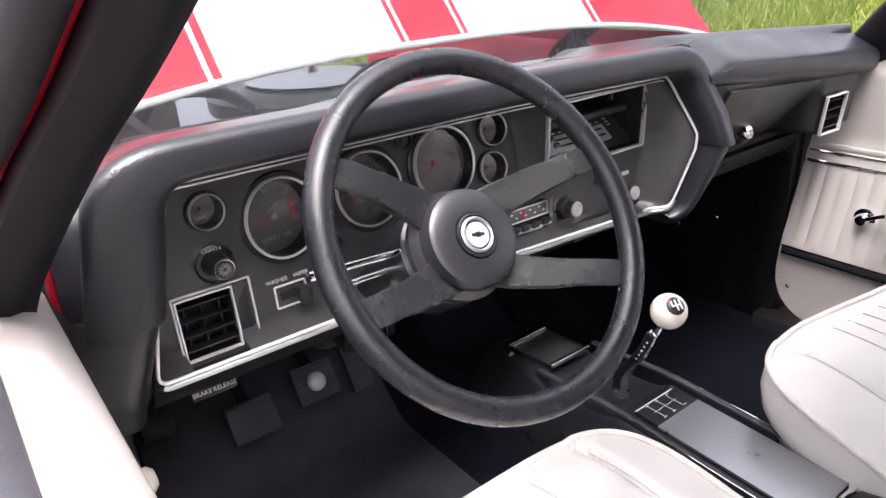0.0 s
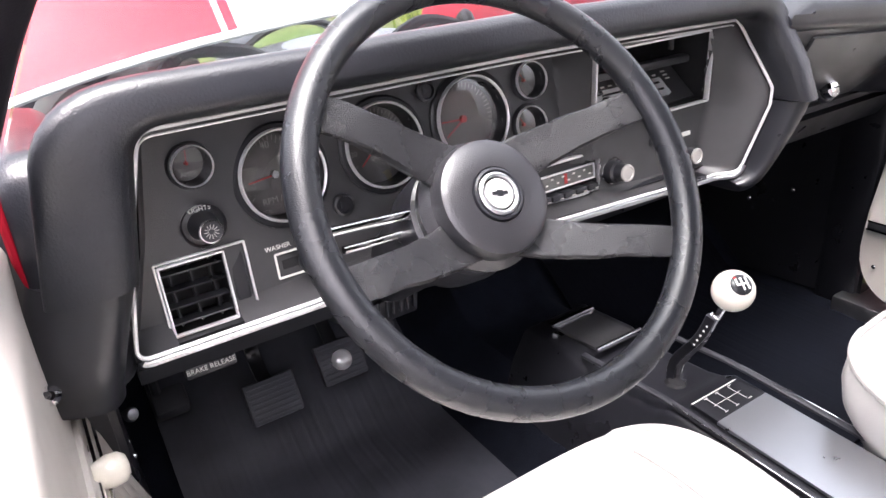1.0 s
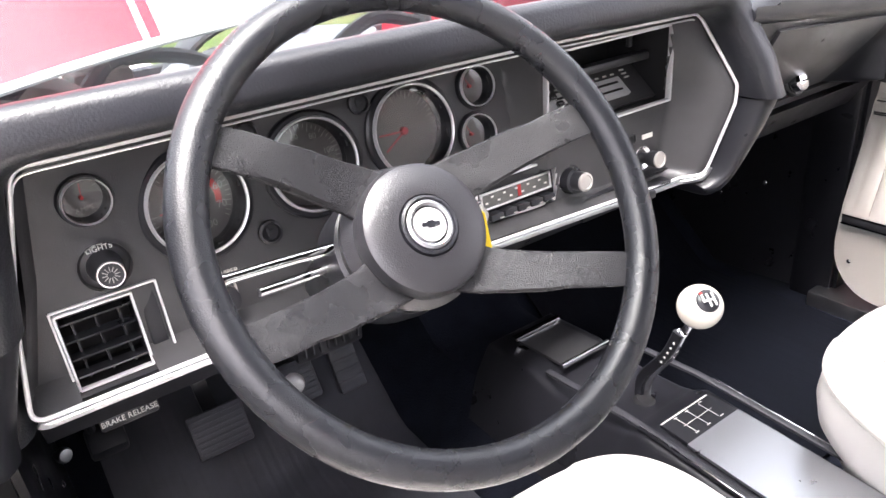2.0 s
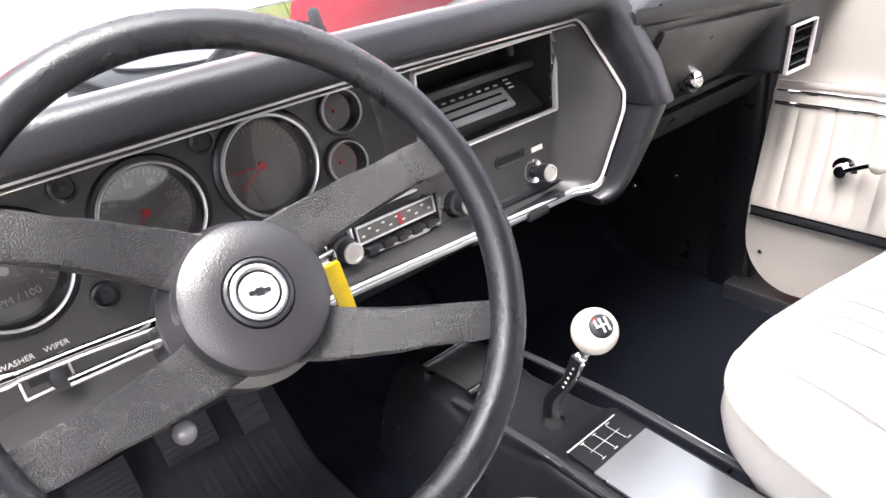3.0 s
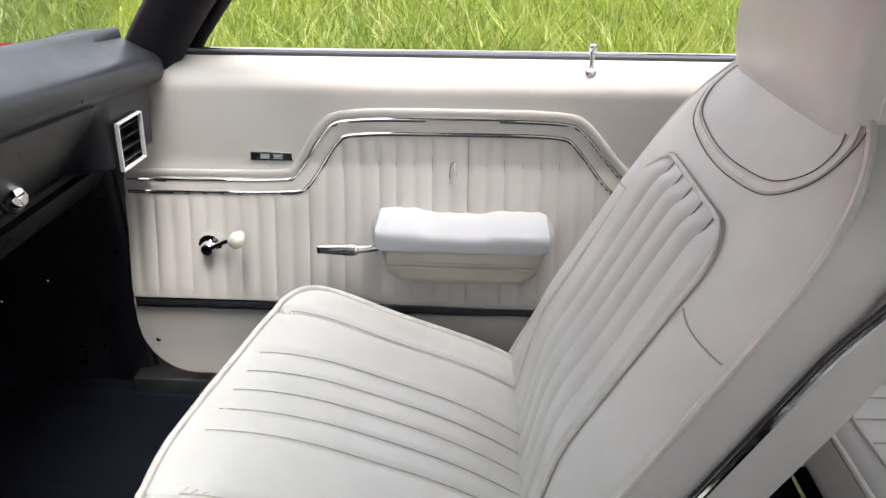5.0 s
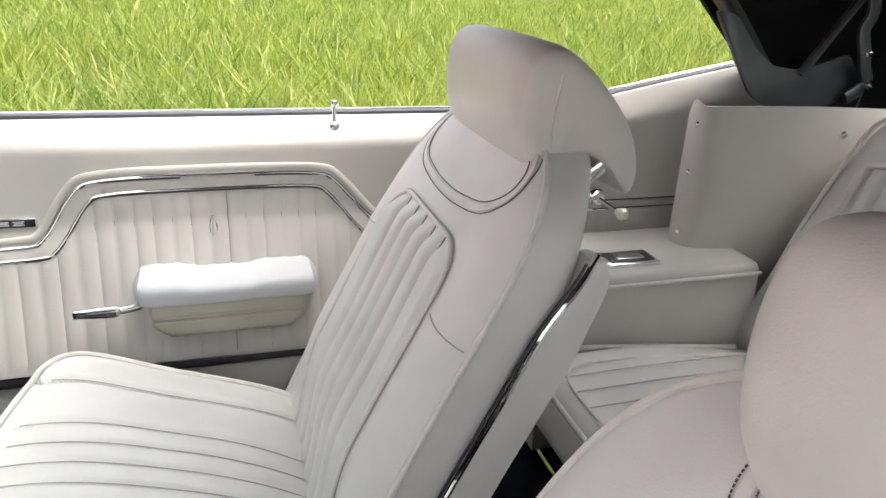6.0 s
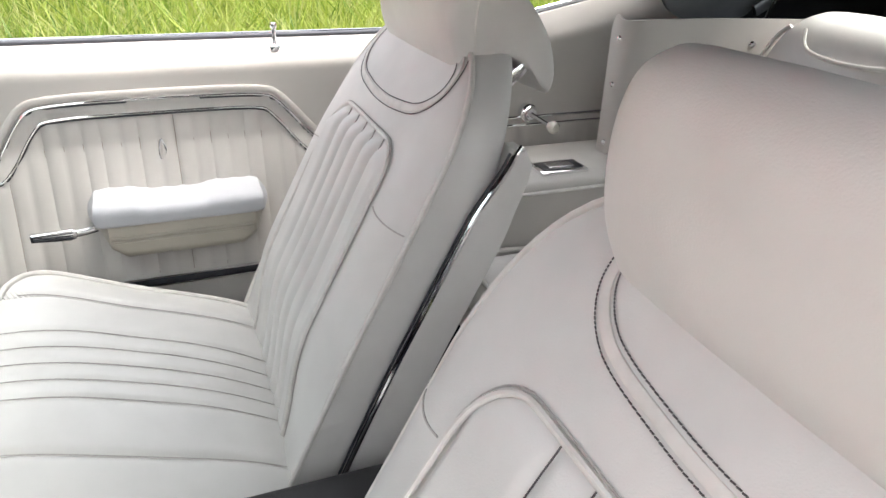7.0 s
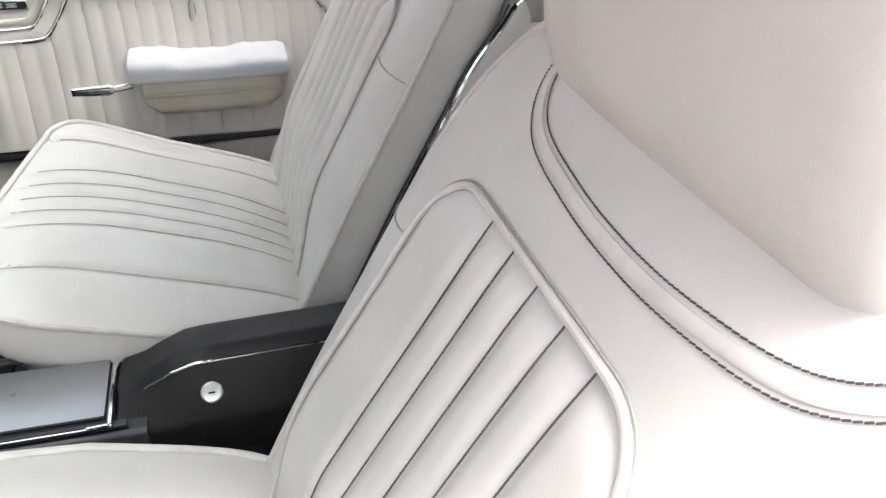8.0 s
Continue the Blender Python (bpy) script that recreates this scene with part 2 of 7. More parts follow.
def round_poly(poly, r, seg=4):
    """Rounds the corners of a closed shape of (a, b) points."""
    out, n = [], len(poly)
    for k in range(n):
        p, a, b = Vector(poly[k]), Vector(poly[k - 1]), Vector(poly[(k + 1) % n])
        rr = r[k] if isinstance(r, (list, tuple)) else r
        da, db = a - p, b - p
        cut = min(rr, da.length * 0.48, db.length * 0.48)
        s, e = p + da.normalized() * cut, p + db.normalized() * cut
        for j in range(seg + 1):
            f = j / seg
            out.append(tuple((1 - f) ** 2 * s + 2 * f * (1 - f) * p + f * f * e))
    return out


def smooth_path(pts, n, closed=False):
    """n points along a Catmull-Rom curve through pts."""
    pts = [Vector(p) for p in pts]
    m = len(pts)
    out = []
    span = m if closed else m - 1
    for k in range(n if closed else n + 1):
        f = k / n * span
        i = min(int(f), span - 1)
        f -= i
        g = (lambda j: pts[j % m]) if closed else (lambda j: pts[max(0, min(m - 1, j))])
        a, b, c, d = g(i - 1), g(i), g(i + 1), g(i + 2)
        out.append(0.5 * (2 * b + (c - a) * f + (2 * a - 5 * b + 4 * c - d) * f * f + (3 * b - a - 3 * c + d) * f ** 3))
    return out


def ease(f):
    f = max(0.0, min(1.0, f))
    return f * f * (3 - 2 * f)


def writing(text, at, ex, ey, size, mat, parent, align="CENTER", name="lettering", lift=0.0006):
    """Raised words in the built-in font, along ex and ey."""
    cu = bpy.data.curves.new(name, "FONT")
    cu.body, cu.size, cu.align_x, cu.align_y, cu.extrude = text, size, align, "CENTER", lift * 0.5
    tmp = bpy.data.objects.new("tmp_text", cu)
    me = bpy.data.meshes.new_from_object(tmp)
    bpy.data.objects.remove(tmp)
    bpy.data.curves.remove(cu)
    bm = bmesh.new()
    bm.from_mesh(me)
    bpy.data.meshes.remove(me)
    ex, ey = Vector(ex).normalized(), Vector(ey).normalized()
    nz = ex.cross(ey)
    for v in bm.verts:
        v.co = Vector(at) + ex * v.co.x + ey * v.co.y + nz * (v.co.z + lift)
    return part(name, bm, mat, parent)


# ---- ground and grass ----
def build_ground():
    m = material("grassy_ground", (0.045, 0.075, 0.015), 0.9, grain=1.0, grain_size=0.08, blotch=0.8, blotch_size=1.6, dirt=(0.10, 0.085, 0.04), spec=0.2)
    bm = bmesh.new()
    n = 60
    vs = {}
    for i in range(n + 1):
        for j in range(n + 1):
            x, y = (2 * i / n - 1), (2 * j / n - 1)
            x, y = 600 * x * abs(x) ** 1.5, 600 * y * abs(y) ** 1.5
            vs[i, j] = bm.verts.new((x, y, 0.05 * noise.noise((x * 0.3, y * 0.3, 0)) - 0.05 if abs(x) + abs(y) > 3 else -0.03))
    for i in range(n):
        for j in range(n):
            bm.faces.new((vs[i, j], vs[i + 1, j], vs[i + 1, j + 1], vs[i, j + 1]))
    solo("ground", bm, m, "grassy ground round the parked car", "ground", kind="structure")


def grass_material():
    m = material("grass_blade", (0.17, 0.30, 0.03), 0.5, spec=0.3)
    n, l = m.node_tree.nodes, m.node_tree.links
    geo, ramp, co, big, mix = (n.new("ShaderNode" + s) for s in ("NewGeometry", "ValToRGB", "TexCoord", "TexNoise", "Mix"))
    e = ramp.color_ramp.elements
    e[0].color, e[1].color = (0.04, 0.09, 0.008, 1), (0.25, 0.30, 0.05, 1)
    e.new(0.5).color = (0.14, 0.21, 0.020, 1)
    e.new(0.93).color = (0.28, 0.28, 0.11, 1)
    l.new(geo.outputs["Random Per Island"], ramp.inputs[0])
    big.inputs["Scale"].default_value = 1.6
    big.inputs["Detail"].default_value = 5
    l.new(co.outputs["Object"], big.inputs["Vector"])
    mix.data_type = "RGBA"
    mix.inputs["B"].default_value = (0.25, 0.29, 0.045, 1)
    spread = n.new("ShaderNodeMapRange")
    spread.inputs["From Min"].default_value, spread.inputs["From Max"].default_value = 0.42, 0.66
    spread.inputs["To Max"].default_value = 0.8
    l.new(big.outputs["Fac"], spread.inputs["Value"])
    l.new(spread.outputs[0], mix.inputs["Factor"])
    l.new(ramp.outputs[0], mix.inputs["A"])
    l.new(mix.outputs["Result"], n["Principled BSDF"].inputs["Base Color"])
    tr = n.new("ShaderNodeBsdfTranslucent")
    l.new(mix.outputs["Result"], tr.inputs["Color"])
    add = n.new("ShaderNodeMixShader")
    add.inputs[0].default_value = 0.45
    l.new(n["Principled BSDF"].outputs[0], add.inputs[1])
    l.new(tr.outputs[0], add.inputs[2])
    l.new(add.outputs[0], n["Material Output"].inputs["Surface"])
    return m


def build_grass():
    rng = np.random.default_rng(4)
    tufts, each = 10500, 18
    n = tufts * each
    td = 3.0 + 30 * rng.random(tufts) ** 1.6
    ta = np.radians(-64 + 128 * rng.random(tufts))
    tx, ty, th = td * np.cos(ta), -0.6 + td * np.sin(ta), 0.55 + 0.75 * rng.random(tufts) ** 1.5
    d = np.repeat(td, each)
    ox, oy = rng.normal(0, 0.075, n) * (1 + d * 0.05), rng.normal(0, 0.075, n) * (1 + d * 0.05)
    x, y = np.repeat(tx, each) + ox, np.repeat(ty, each) + oy
    tall = (0.18 + 0.30 * rng.random(n)) * np.repeat(th, each)
    wide = 0.0032 + 0.0042 * rng.random(n) + d * 0.0006
    turn, lean = rng.random(n) * 2 * np.pi, 0.15 + 0.75 * rng.random(n)
    way = np.arctan2(oy, ox) + rng.normal(0, 0.6, n)
    ca, sa = np.cos(turn) * wide, np.sin(turn) * wide
    lx, ly = np.cos(way) * lean * tall, np.sin(way) * lean * tall
    z0 = np.full(n, -0.06)
    v = np.empty((n, 5, 3))
    v[:, 0] = np.stack([x - ca, y - sa, z0], 1)
    v[:, 1] = np.stack([x + ca, y + sa, z0], 1)
    v[:, 2] = np.stack([x - ca * 0.8 + lx * 0.35, y - sa * 0.8 + ly * 0.35, tall * 0.6], 1)
    v[:, 3] = np.stack([x + ca * 0.8 + lx * 0.35, y + sa * 0.8 + ly * 0.35, tall * 0.6], 1)
    v[:, 4] = np.stack([x + lx, y + ly, tall], 1)
    base = (np.arange(n) * 5)[:, None]
    quads = base + np.array([0, 1, 3, 2])
    tris = base + np.array([2, 3, 4])
    me = bpy.data.meshes.new("grass")
    me.vertices.add(n * 5)
    me.vertices.foreach_set("co", v.ravel())
    me.loops.add(n * 7)
    loops = np.concatenate([quads, tris], 1).ravel()
    me.loops.foreach_set("vertex_index", loops.astype(np.int32))
    me.polygons.add(n * 2)
    me.polygons.foreach_set("loop_start", (np.arange(n)[:, None] * 7 + np.array([0, 4])).ravel().astype(np.int32))
    me.update(calc_edges=True)
    me.validate()
    me.materials.append(grass_material())
    tagged(new("grass", me), "tall bright green meadow grass", "grass", kind="stuff")


build_ground()
build_grass()
bm = bmesh.new()
# The stretch beside the car is unseen, added to bounce light into the cabin.
prism(bm, [(-25.0, -12.0), (-1.15, -12.0), (-1.15, 3.2), (0.8, 3.2), (0.8, 9.2), (-25.0, 9.2)], (0, 0, -0.09), (1, 0, 0), (0, 1, 0), 0.12, 0.02)
solo("road", bm, PAVING, "pale concrete drive ahead of the car, with an unseen stretch added beside it", "road", kind="structure")

# ---- car body ----
BELT = 0.866


def build_floor():
    bm = bmesh.new()

    def deck(u, v):
        x = -0.76 + 1.52 * u
        y = -1.10 + 1.75 * v
        tunnel = 0.14 * ease((0.17 - abs(x + 0.015)) / 0.09)
        toe = max(0.0, y - 0.30)
        return (x, y, 0.25 + tunnel + toe * 0.85 + 0.0025 * noise.noise((x * 25, y * 25, 0)))
    grid(bm, deck, 56, 56, thick=(0, 0, -0.03))
    solo("floor", bm, CARPET, "black carpeted car floor with a raised tunnel", "floor", kind="structure")
    bm = bmesh.new()
    grid(bm, lambda u, v: (-0.72 + 1.44 * u, 0.60 - 0.10 * v, 0.50 + 0.30 * v), 12, 8, thick=(0, 0.03, 0))
    solo("firewall", bm, BLACK_MATT, "black carpeted firewall under the dashboard", "wall", kind="structure")
    bm = bmesh.new()
    box(bm, (0, -1.45, 0.28), (1.44, 0.7, 0.04))
    solo("rear_floor", bm, CARPET, "black carpeted rear floor", "floor", kind="structure")
    for s in (-1, 1):
        bm = bmesh.new()
        grid(bm, lambda u, v: (s * (0.690 - 0.02 * ease(u * 2) * (1 - v)), 0.045 + 0.50 * u, 0.26 + 0.50 * v), 10, 10, thick=(s * 0.05, 0, 0))
        ob = solo("kick_panel", bm, BLACK_PLASTIC, "black plastic kick panel ahead of the door", "kick panel", "kick panels", "structure")
        for y, z in ((0.214, 0.472), (0.315, 0.425)):
            bm = bmesh.new()
            lathe(bm, [(0, 0.0025), (0.003, 0.002), (0.0048, 0.0), (0.0048, -0.012)], (s * 0.676, y, z), (-s, 0, 0), 12)
            part("screw", bm, CHROME, ob)
        bm = bmesh.new()
        box(bm, (s * 0.70, -0.52, 0.258), (0.11, 1.20, 0.05), bevel=0.008)
        solo("door_sill", bm, SATIN, "bare metal door sill plate", "sill", "door sills", "structure")


build_floor()
for s in (-1, 1):
    bm = bmesh.new()
    box(bm, (s * 0.745, 0.095, 0.57), (0.13, 0.085, 0.66), bevel=0.01)
    solo("hinge_pillar", bm, BLACK_PLASTIC, "black body pillar ahead of the door", "pillar", "hinge pillars", "structure")
    bm = bmesh.new()
    tube(bm, [(s * 0.716, 0.022, 0.875), (s * 0.716, 0.026, 0.80), (s * 0.714, 0.030, 0.70)], 0.004, 8)
    solo("pillar_edge", bm, RED_PAINT, "red painted edge of the body pillar", "trim", "pillar edges", "structure")
    bm = bmesh.new()
    box(bm, (s * 0.745, -1.033, 0.57), (0.13, 0.022, 0.58), bevel=0.004)
    solo("lock_pillar", bm, PANEL_VINYL, "ivory body pillar behind the door", "pillar", "lock pillars", "structure")


def panel_x(z):
    """How far from the middle of the car the inner face of a door stands at a height."""
    return float(np.interp(z, [0.28, 0.36, 0.45, 0.47, 0.58, 0.70, 0.80, 0.826, 0.832, 0.850, 0.860, 0.864, 0.866], [0.640, 0.650, 0.655, 0.662, 0.695, 0.722, 0.722, 0.722, 0.725, 0.739, 0.749, 0.758, 0.772]))


UPPER_TRIM = [(0.040, 0.665), (-0.235, 0.667), (-0.262, 0.675), (-0.312, 0.758), (-0.345, 0.777), (-0.55, 0.779), (-0.715, 0.777), (-0.742, 0.762), (-0.805, 0.685), (-0.835, 0.668), (-1.02, 0.664)]
LOWER_TRIM = [(0.040, 0.645), (-0.252, 0.647), (-0.280, 0.657), (-0.330, 0.736), (-0.352, 0.753), (-0.55, 0.755), (-0.705, 0.754), (-0.728, 0.741), (-0.787, 0.664), (-0.820, 0.646), (-1.02, 0.643)]
LT = [(y, z) for y, z in reversed(LOWER_TRIM)]
LT_Y, LT_Z = [p[0] for p in LT], [p[1] for p in LT]
UT = [(y, z) for y, z in reversed(UPPER_TRIM)]
UT_Y, UT_Z = [p[0] for p in UT], [p[1] for p in UT]


def eased(line):
    """Rounds the bends of a run of (a, b) points."""
    for _ in range(2):
        out = [line[0]]
        for (a, b), (c, d) in zip(line, line[1:]):
            out += [(0.75 * a + 0.25 * c, 0.75 * b + 0.25 * d), (0.25 * a + 0.75 * c, 0.25 * b + 0.75 * d)]
        line = out + [line[-1]]
    return line


def make_door(s):
    """A car door with its inner trim; s is 1 for the passenger's side, -1 for the driver's."""
    who = "passenger" if s > 0 else "driver"
    door = thing("car_door", (s * 0.80, -0.5, 0.30), f"closed {who} door with ivory pleated vinyl trim, window wound down", "car door", "front doors")
    front, rear = 0.045, -1.02
    bm = bmesh.new()

    def face(u, v):
        y = front + (rear - front) * u
        low = 0.305
        if y > front - 0.10:
            low += 0.10 - math.sqrt(max(0.0, 0.01 - (y - front + 0.10) ** 2))
        z = low + (BELT - low) * v
        x = panel_x(z)
        top = float(np.interp(y, LT_Y, LT_Z))
        if 0.462 < z < top:
            edge = min(1.0, (z - 0.462) / 0.012, (top - z) / 0.012)
            x -= (0.0050 * abs(math.sin(math.pi * (y + 0.004) / 0.0305)) ** 0.5) * edge
        elif top <= z <= float(np.interp(y, UT_Y, UT_Z)):
            x -= 0.004
        return (s * x, y, z)
    grid(bm, face, 260, 64, thick=(s * 0.03, 0, 0))
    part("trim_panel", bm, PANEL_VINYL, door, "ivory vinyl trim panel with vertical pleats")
    for k in range(34):
        y = 0.0265 - 0.0305 * k
        if y < -1.0:
            break
        top = float(np.interp(y, LT_Y, LT_Z)) - 0.008
        bm = bmesh.new()
        tube(bm, [(s * (panel_x(z) - 0.0004), y, z) for z in np.linspace(0.466, top, 10)], 0.0006, 5)
        part("pleat_seam", bm, DOOR_SEAM, door)
    for line, name in ((UPPER_TRIM, "trim_moulding"), (LOWER_TRIM, "trim_moulding")):
        bm = bmesh.new()
        tube(bm, [(s * (panel_x(p.y) - 0.0045), p.x, p.y) for p in smooth_path([(y, z, 0) for y, z in eased(line)], 120)], 0.0020, 8)
        part(name, bm, CHROME, door, "thin chrome moulding")
        # Thin black strip modelled as the shade line under the chrome.
        bm = bmesh.new()
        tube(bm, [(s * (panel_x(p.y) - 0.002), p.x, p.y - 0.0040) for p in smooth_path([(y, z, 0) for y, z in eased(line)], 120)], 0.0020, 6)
        part("moulding_shade_strip", bm, RUBBER, door, "black strip standing in for shade below the moulding")
    ridge, run = [], smooth_path([(y, z, 0) for y, z in eased(UPPER_TRIM)], 120)
    for k, p in enumerate(run):
        d = (run[min(120, k + 1)] - run[max(0, k - 1)]).normalized()
        q = p + Vector((d.y, -d.x, 0)) * 0.0105
        ridge.append((s * (panel_x(q.y) - 0.0005), q.x, q.y))
    bm = bmesh.new()
    tube(bm, ridge, 0.005, 10, flat=(0.0062, 0.0035), up=(1, 0, 0))
    part("trim_ridge", bm, PANEL_VINYL, door, "soft ivory ridge along the moulding")
    bm = bmesh.new()
    box(bm, (s * 0.651, -0.49, 0.455), (0.008, 1.055, 0.013), bevel=0.002)
    part("lower_strip", bm, RUBBER, door, "black lower strip")
    bm = bmesh.new()
    box(bm, (s * 0.6495, -0.49, 0.4635), (0.006, 1.055, 0.003))
    box(bm, (s * 0.6495, -0.49, 0.4465), (0.006, 1.055, 0.003))
    part("strip_edge", bm, CHROME, door, "thin chrome edges of the lower strip")
    bm = bmesh.new()
    box(bm, (s * 0.782, -0.50, 0.866), (0.020, 1.06, 0.013), bevel=0.004)
    part("belt_weatherstrip", bm, RUBBER, door, "black rubber window weatherstrip")
    bm = bmesh.new()
    box(bm, (s * 0.7955, -0.50, 0.871), (0.007, 1.06, 0.007), bevel=0.002)
    part("belt_moulding", bm, CHROME, door, "polished window moulding")
    bm = bmesh.new()
    grid(bm, lambda u, v: (s * (0.80 + 0.075 * math.sin(math.pi * min(1, (1 - v) * 1.1 + 0.15)) ** 0.7 + 0.02), 0.05 - 1.09 * u, 0.26 + 0.588 * v), 12, 16, thick=(-s * 0.01, 0, 0))
    part("outer_skin", bm, RED_PAINT, door, "glossy red outer skin")
    # armrest
    bm = bmesh.new()
    rings = []
    for k in range(13):
        f = k / 12
        y = -0.398 - 0.297 * f
        end = min(1, min(f, 1 - f) / 0.10)
        e = math.sqrt(1 - (1 - end) ** 2)
        dx, zl = 0.035 + 0.062 * e, 0.585 - 0.080 * (0.30 + 0.70 * min(1, min(f, 1 - f) / 0.16) ** 0.6)
        prof = round_poly([(0.0, 0.592), (-dx, 0.592), (-dx * 0.93, zl + 0.02), (-dx * 0.5, zl), (0.0, zl + 0.01)], 0.012, 3)
        rings.append([(s * (0.712 + a), y, b) for a, b in prof])
    loft(bm, rings)
    arm = part("armrest", bm, ARM_BASE, door, "beige plastic armrest base")
    bm = bmesh.new()
    rings = []
    for k in range(25):
        f = k / 24
        y = -0.392 - 0.308 * f
        end = min(1, min(f, 1 - f) / 0.08)
        e = math.sqrt(1 - (1 - end) ** 2)
        dx = 0.045 + 0.060 * e
        scoop = 0.006 * ease((f - 0.26) / 0.06) * ease((0.68 - f) / 0.06)
        top = 0.607 + 0.021 * e - scoop - 0.004 * f
        prof = round_poly([(0.0, 0.588), (-dx, 0.588), (-dx, top - 0.004), (0.0, top)], [0.002, 0.006, 0.016, 0.002], 4)
        rings.append([(s * (0.712 + a), y, b) for a, b in prof])
    loft(bm, rings)
    part("armrest_pad", bm, ARM_VINYL, arm, "pale vinyl armrest pad with a shallow scoop")
    for dz in (-0.028, -0.036):
        bm = bmesh.new()
        tube(bm, [(s * 0.6165, -0.425 - 0.24 * k / 8, 0.592 + dz) for k in range(9)], 0.0022, 6)
        part("armrest_groove", bm, ARM_BASE, arm)
    # inside handle: a ribbed chrome paddle on a short neck
    bm = bmesh.new()
    outline = round_poly([(-0.038, -0.0085), (0.030, -0.0105), (0.036, -0.004), (0.036, 0.004), (0.030, 0.0095), (-0.038, 0.0075)], [0.003, 0.004, 0.004, 0.004, 0.004, 0.003], 3)
    prism(bm, [(a * s, b) for a, b in outline][::s], (s * 0.660, -0.336, 0.567), (0, -s, 0), (0, 0, 1), 0.010, 0.003)
    handle = part("inside_handle", bm, CHROME, door, "ribbed chrome pull handle")
    for dz in (-0.0045, 0.0, 0.0045):
        bm = bmesh.new()
        box(bm, (s * 0.6493, -0.334, 0.5665 + dz), (0.0022, 0.060, 0.0014))
        part("handle_groove", bm, BLACK_PLASTIC, handle)
    bm = bmesh.new()
    tube(bm, [(s * 0.656, -0.366, 0.567), (s * 0.657, -0.385, 0.569), (s * 0.664, -0.402, 0.570)], 0.006, 10, flat=(0.005, 0.0065), up=(0, 0, 1))
    part("handle_neck", bm, CHROME, handle)
    # lens-shaped ornament
    bm = bmesh.new()
    tube(bm, [(s * 0.7135, -0.528 - 0.0058 * math.sin(a) * abs(math.sin(a)) ** 0.3, 0.680 + 0.026 * math.cos(a)) for a in np.linspace(0, 2 * math.pi, 33)[:-1]], 0.0013, 6, closed=True, up=(1, 0, 0))
    orn = part("trim_ornament", bm, CHROME, door, "slim chrome lens-shaped ornament")
    bm = bmesh.new()
    tube(bm, [(s * 0.7150, -0.528, 0.657), (s * 0.7140, -0.528, 0.680), (s * 0.7150, -0.528, 0.703)], [0.0015, 0.0045, 0.0015], 10)
    part("ornament_inlay", bm, PANEL_VINYL, orn)
    # badge: plain bright shapes on a black plate
    bm = bmesh.new()
    box(bm, (s * 0.7205, -0.218, 0.7085), (0.004, 0.074, 0.0155), bevel=0.001)
    badge = part("badge", bm, CHROME, door, "small chrome-edged black badge")
    bm = bmesh.new()
    box(bm, (s * 0.7182, -0.218, 0.7085), (0.002, 0.070, 0.0120))
    part("badge_plate", bm, BLACK_PLASTIC, badge)
    for y in (-0.207, -0.229):
        bm = bmesh.new()
        box(bm, (s * 0.7168, y, 0.7112), (0.002, 0.017, 0.0016))
        box(bm, (s * 0.7168, y, 0.7058), (0.002, 0.017, 0.0016))
        box(bm, (s * 0.7168, y, 0.7085), (0.002, 0.013, 0.0014))
        part("badge_bars", bm, WHITE_PAINT, badge)
    # lock knob
    bm = bmesh.new()
    lathe(bm, [(0, 0.041), (0.006, 0.040), (0.0068, 0.036), (0.006, 0.032), (0.0042, 0.030), (0.0042, 0.004), (0.0055, 0.0)], (s * 0.7445, -0.746, 0.8565), (0, 0, 1), 16)
    lock = part("lock_knob", bm, CHROME, door, "chrome lock plunger")
    bm = bmesh.new()
    lathe(bm, [(0.0055, 0.004), (0.010, 0.0035), (0.012, 0.001), (0.012, -0.006)], (s * 0.7445, -0.746, 0.8565), (-s * 0.30, 0, 1), 20)
    part("lock_ferrule", bm, CHROME, lock)
    # window crank
    px = 0.690
    piv = Vector((s * px, -0.101, 0.553))
    tip = Vector((s * 0.655, -0.168, 0.588)) if s > 0 else Vector((s * 0.720, -0.064, 0.663))
    bm = bmesh.new()
    lathe(bm, [(0, 0.028), (0.010, 0.027), (0.013, 0.022), (0.013, 0.010), (0.0205, 0.008), (0.0215, 0.004), (0.0215, -0.012)], piv, (-s, 0, 0), 28)
    crank = part("window_crank", bm, CHROME, door, "chrome window crank")
    bm = bmesh.new()
    tube(bm, [piv + Vector((-s * 0.020, 0, 0)), piv.lerp(tip, 0.5) + Vector((-s * 0.006, 0, 0)), tip], 0.006, 10, flat=(0.0045, 0.0065), up=(s, 0, 0))
    part("crank_arm", bm, CHROME, crank)
    bm = bmesh.new()
    lathe(bm, [(0, 0.034), (0.008, 0.033), (0.0128, 0.028), (0.0138, 0.018), (0.0105, 0.006), (0.009, 0.0)], tip, (-s, 0, 0.05), 24)
    part("crank_knob", bm, KNOB_IVORY, crank, "aged ivory crank knob")
    for y, z in ((0.012, 0.372), (-0.30, 0.345)):
        bm = bmesh.new()
        lathe(bm, [(0, 0.002), (0.003, 0.0015), (0.0045, 0.0), (0.0045, -0.006)], (s * 0.6485, y, z), (-s, 0, 0), 12)
        part("trim_screw", bm, CHROME, door)
    if s < 0:
        bm = bmesh.new()
        base = Vector((-0.738, -0.125, 0.785))
        lathe(bm, [(0.012, 0.0), (0.012, 0.006), (0.008, 0.012), (0.004, 0.014), (0, 0.014)], base, (1, 0, 0), 24)
        ctl = part("mirror_control", bm, CHROME, door, "chrome remote mirror lever")
        bm = bmesh.new()
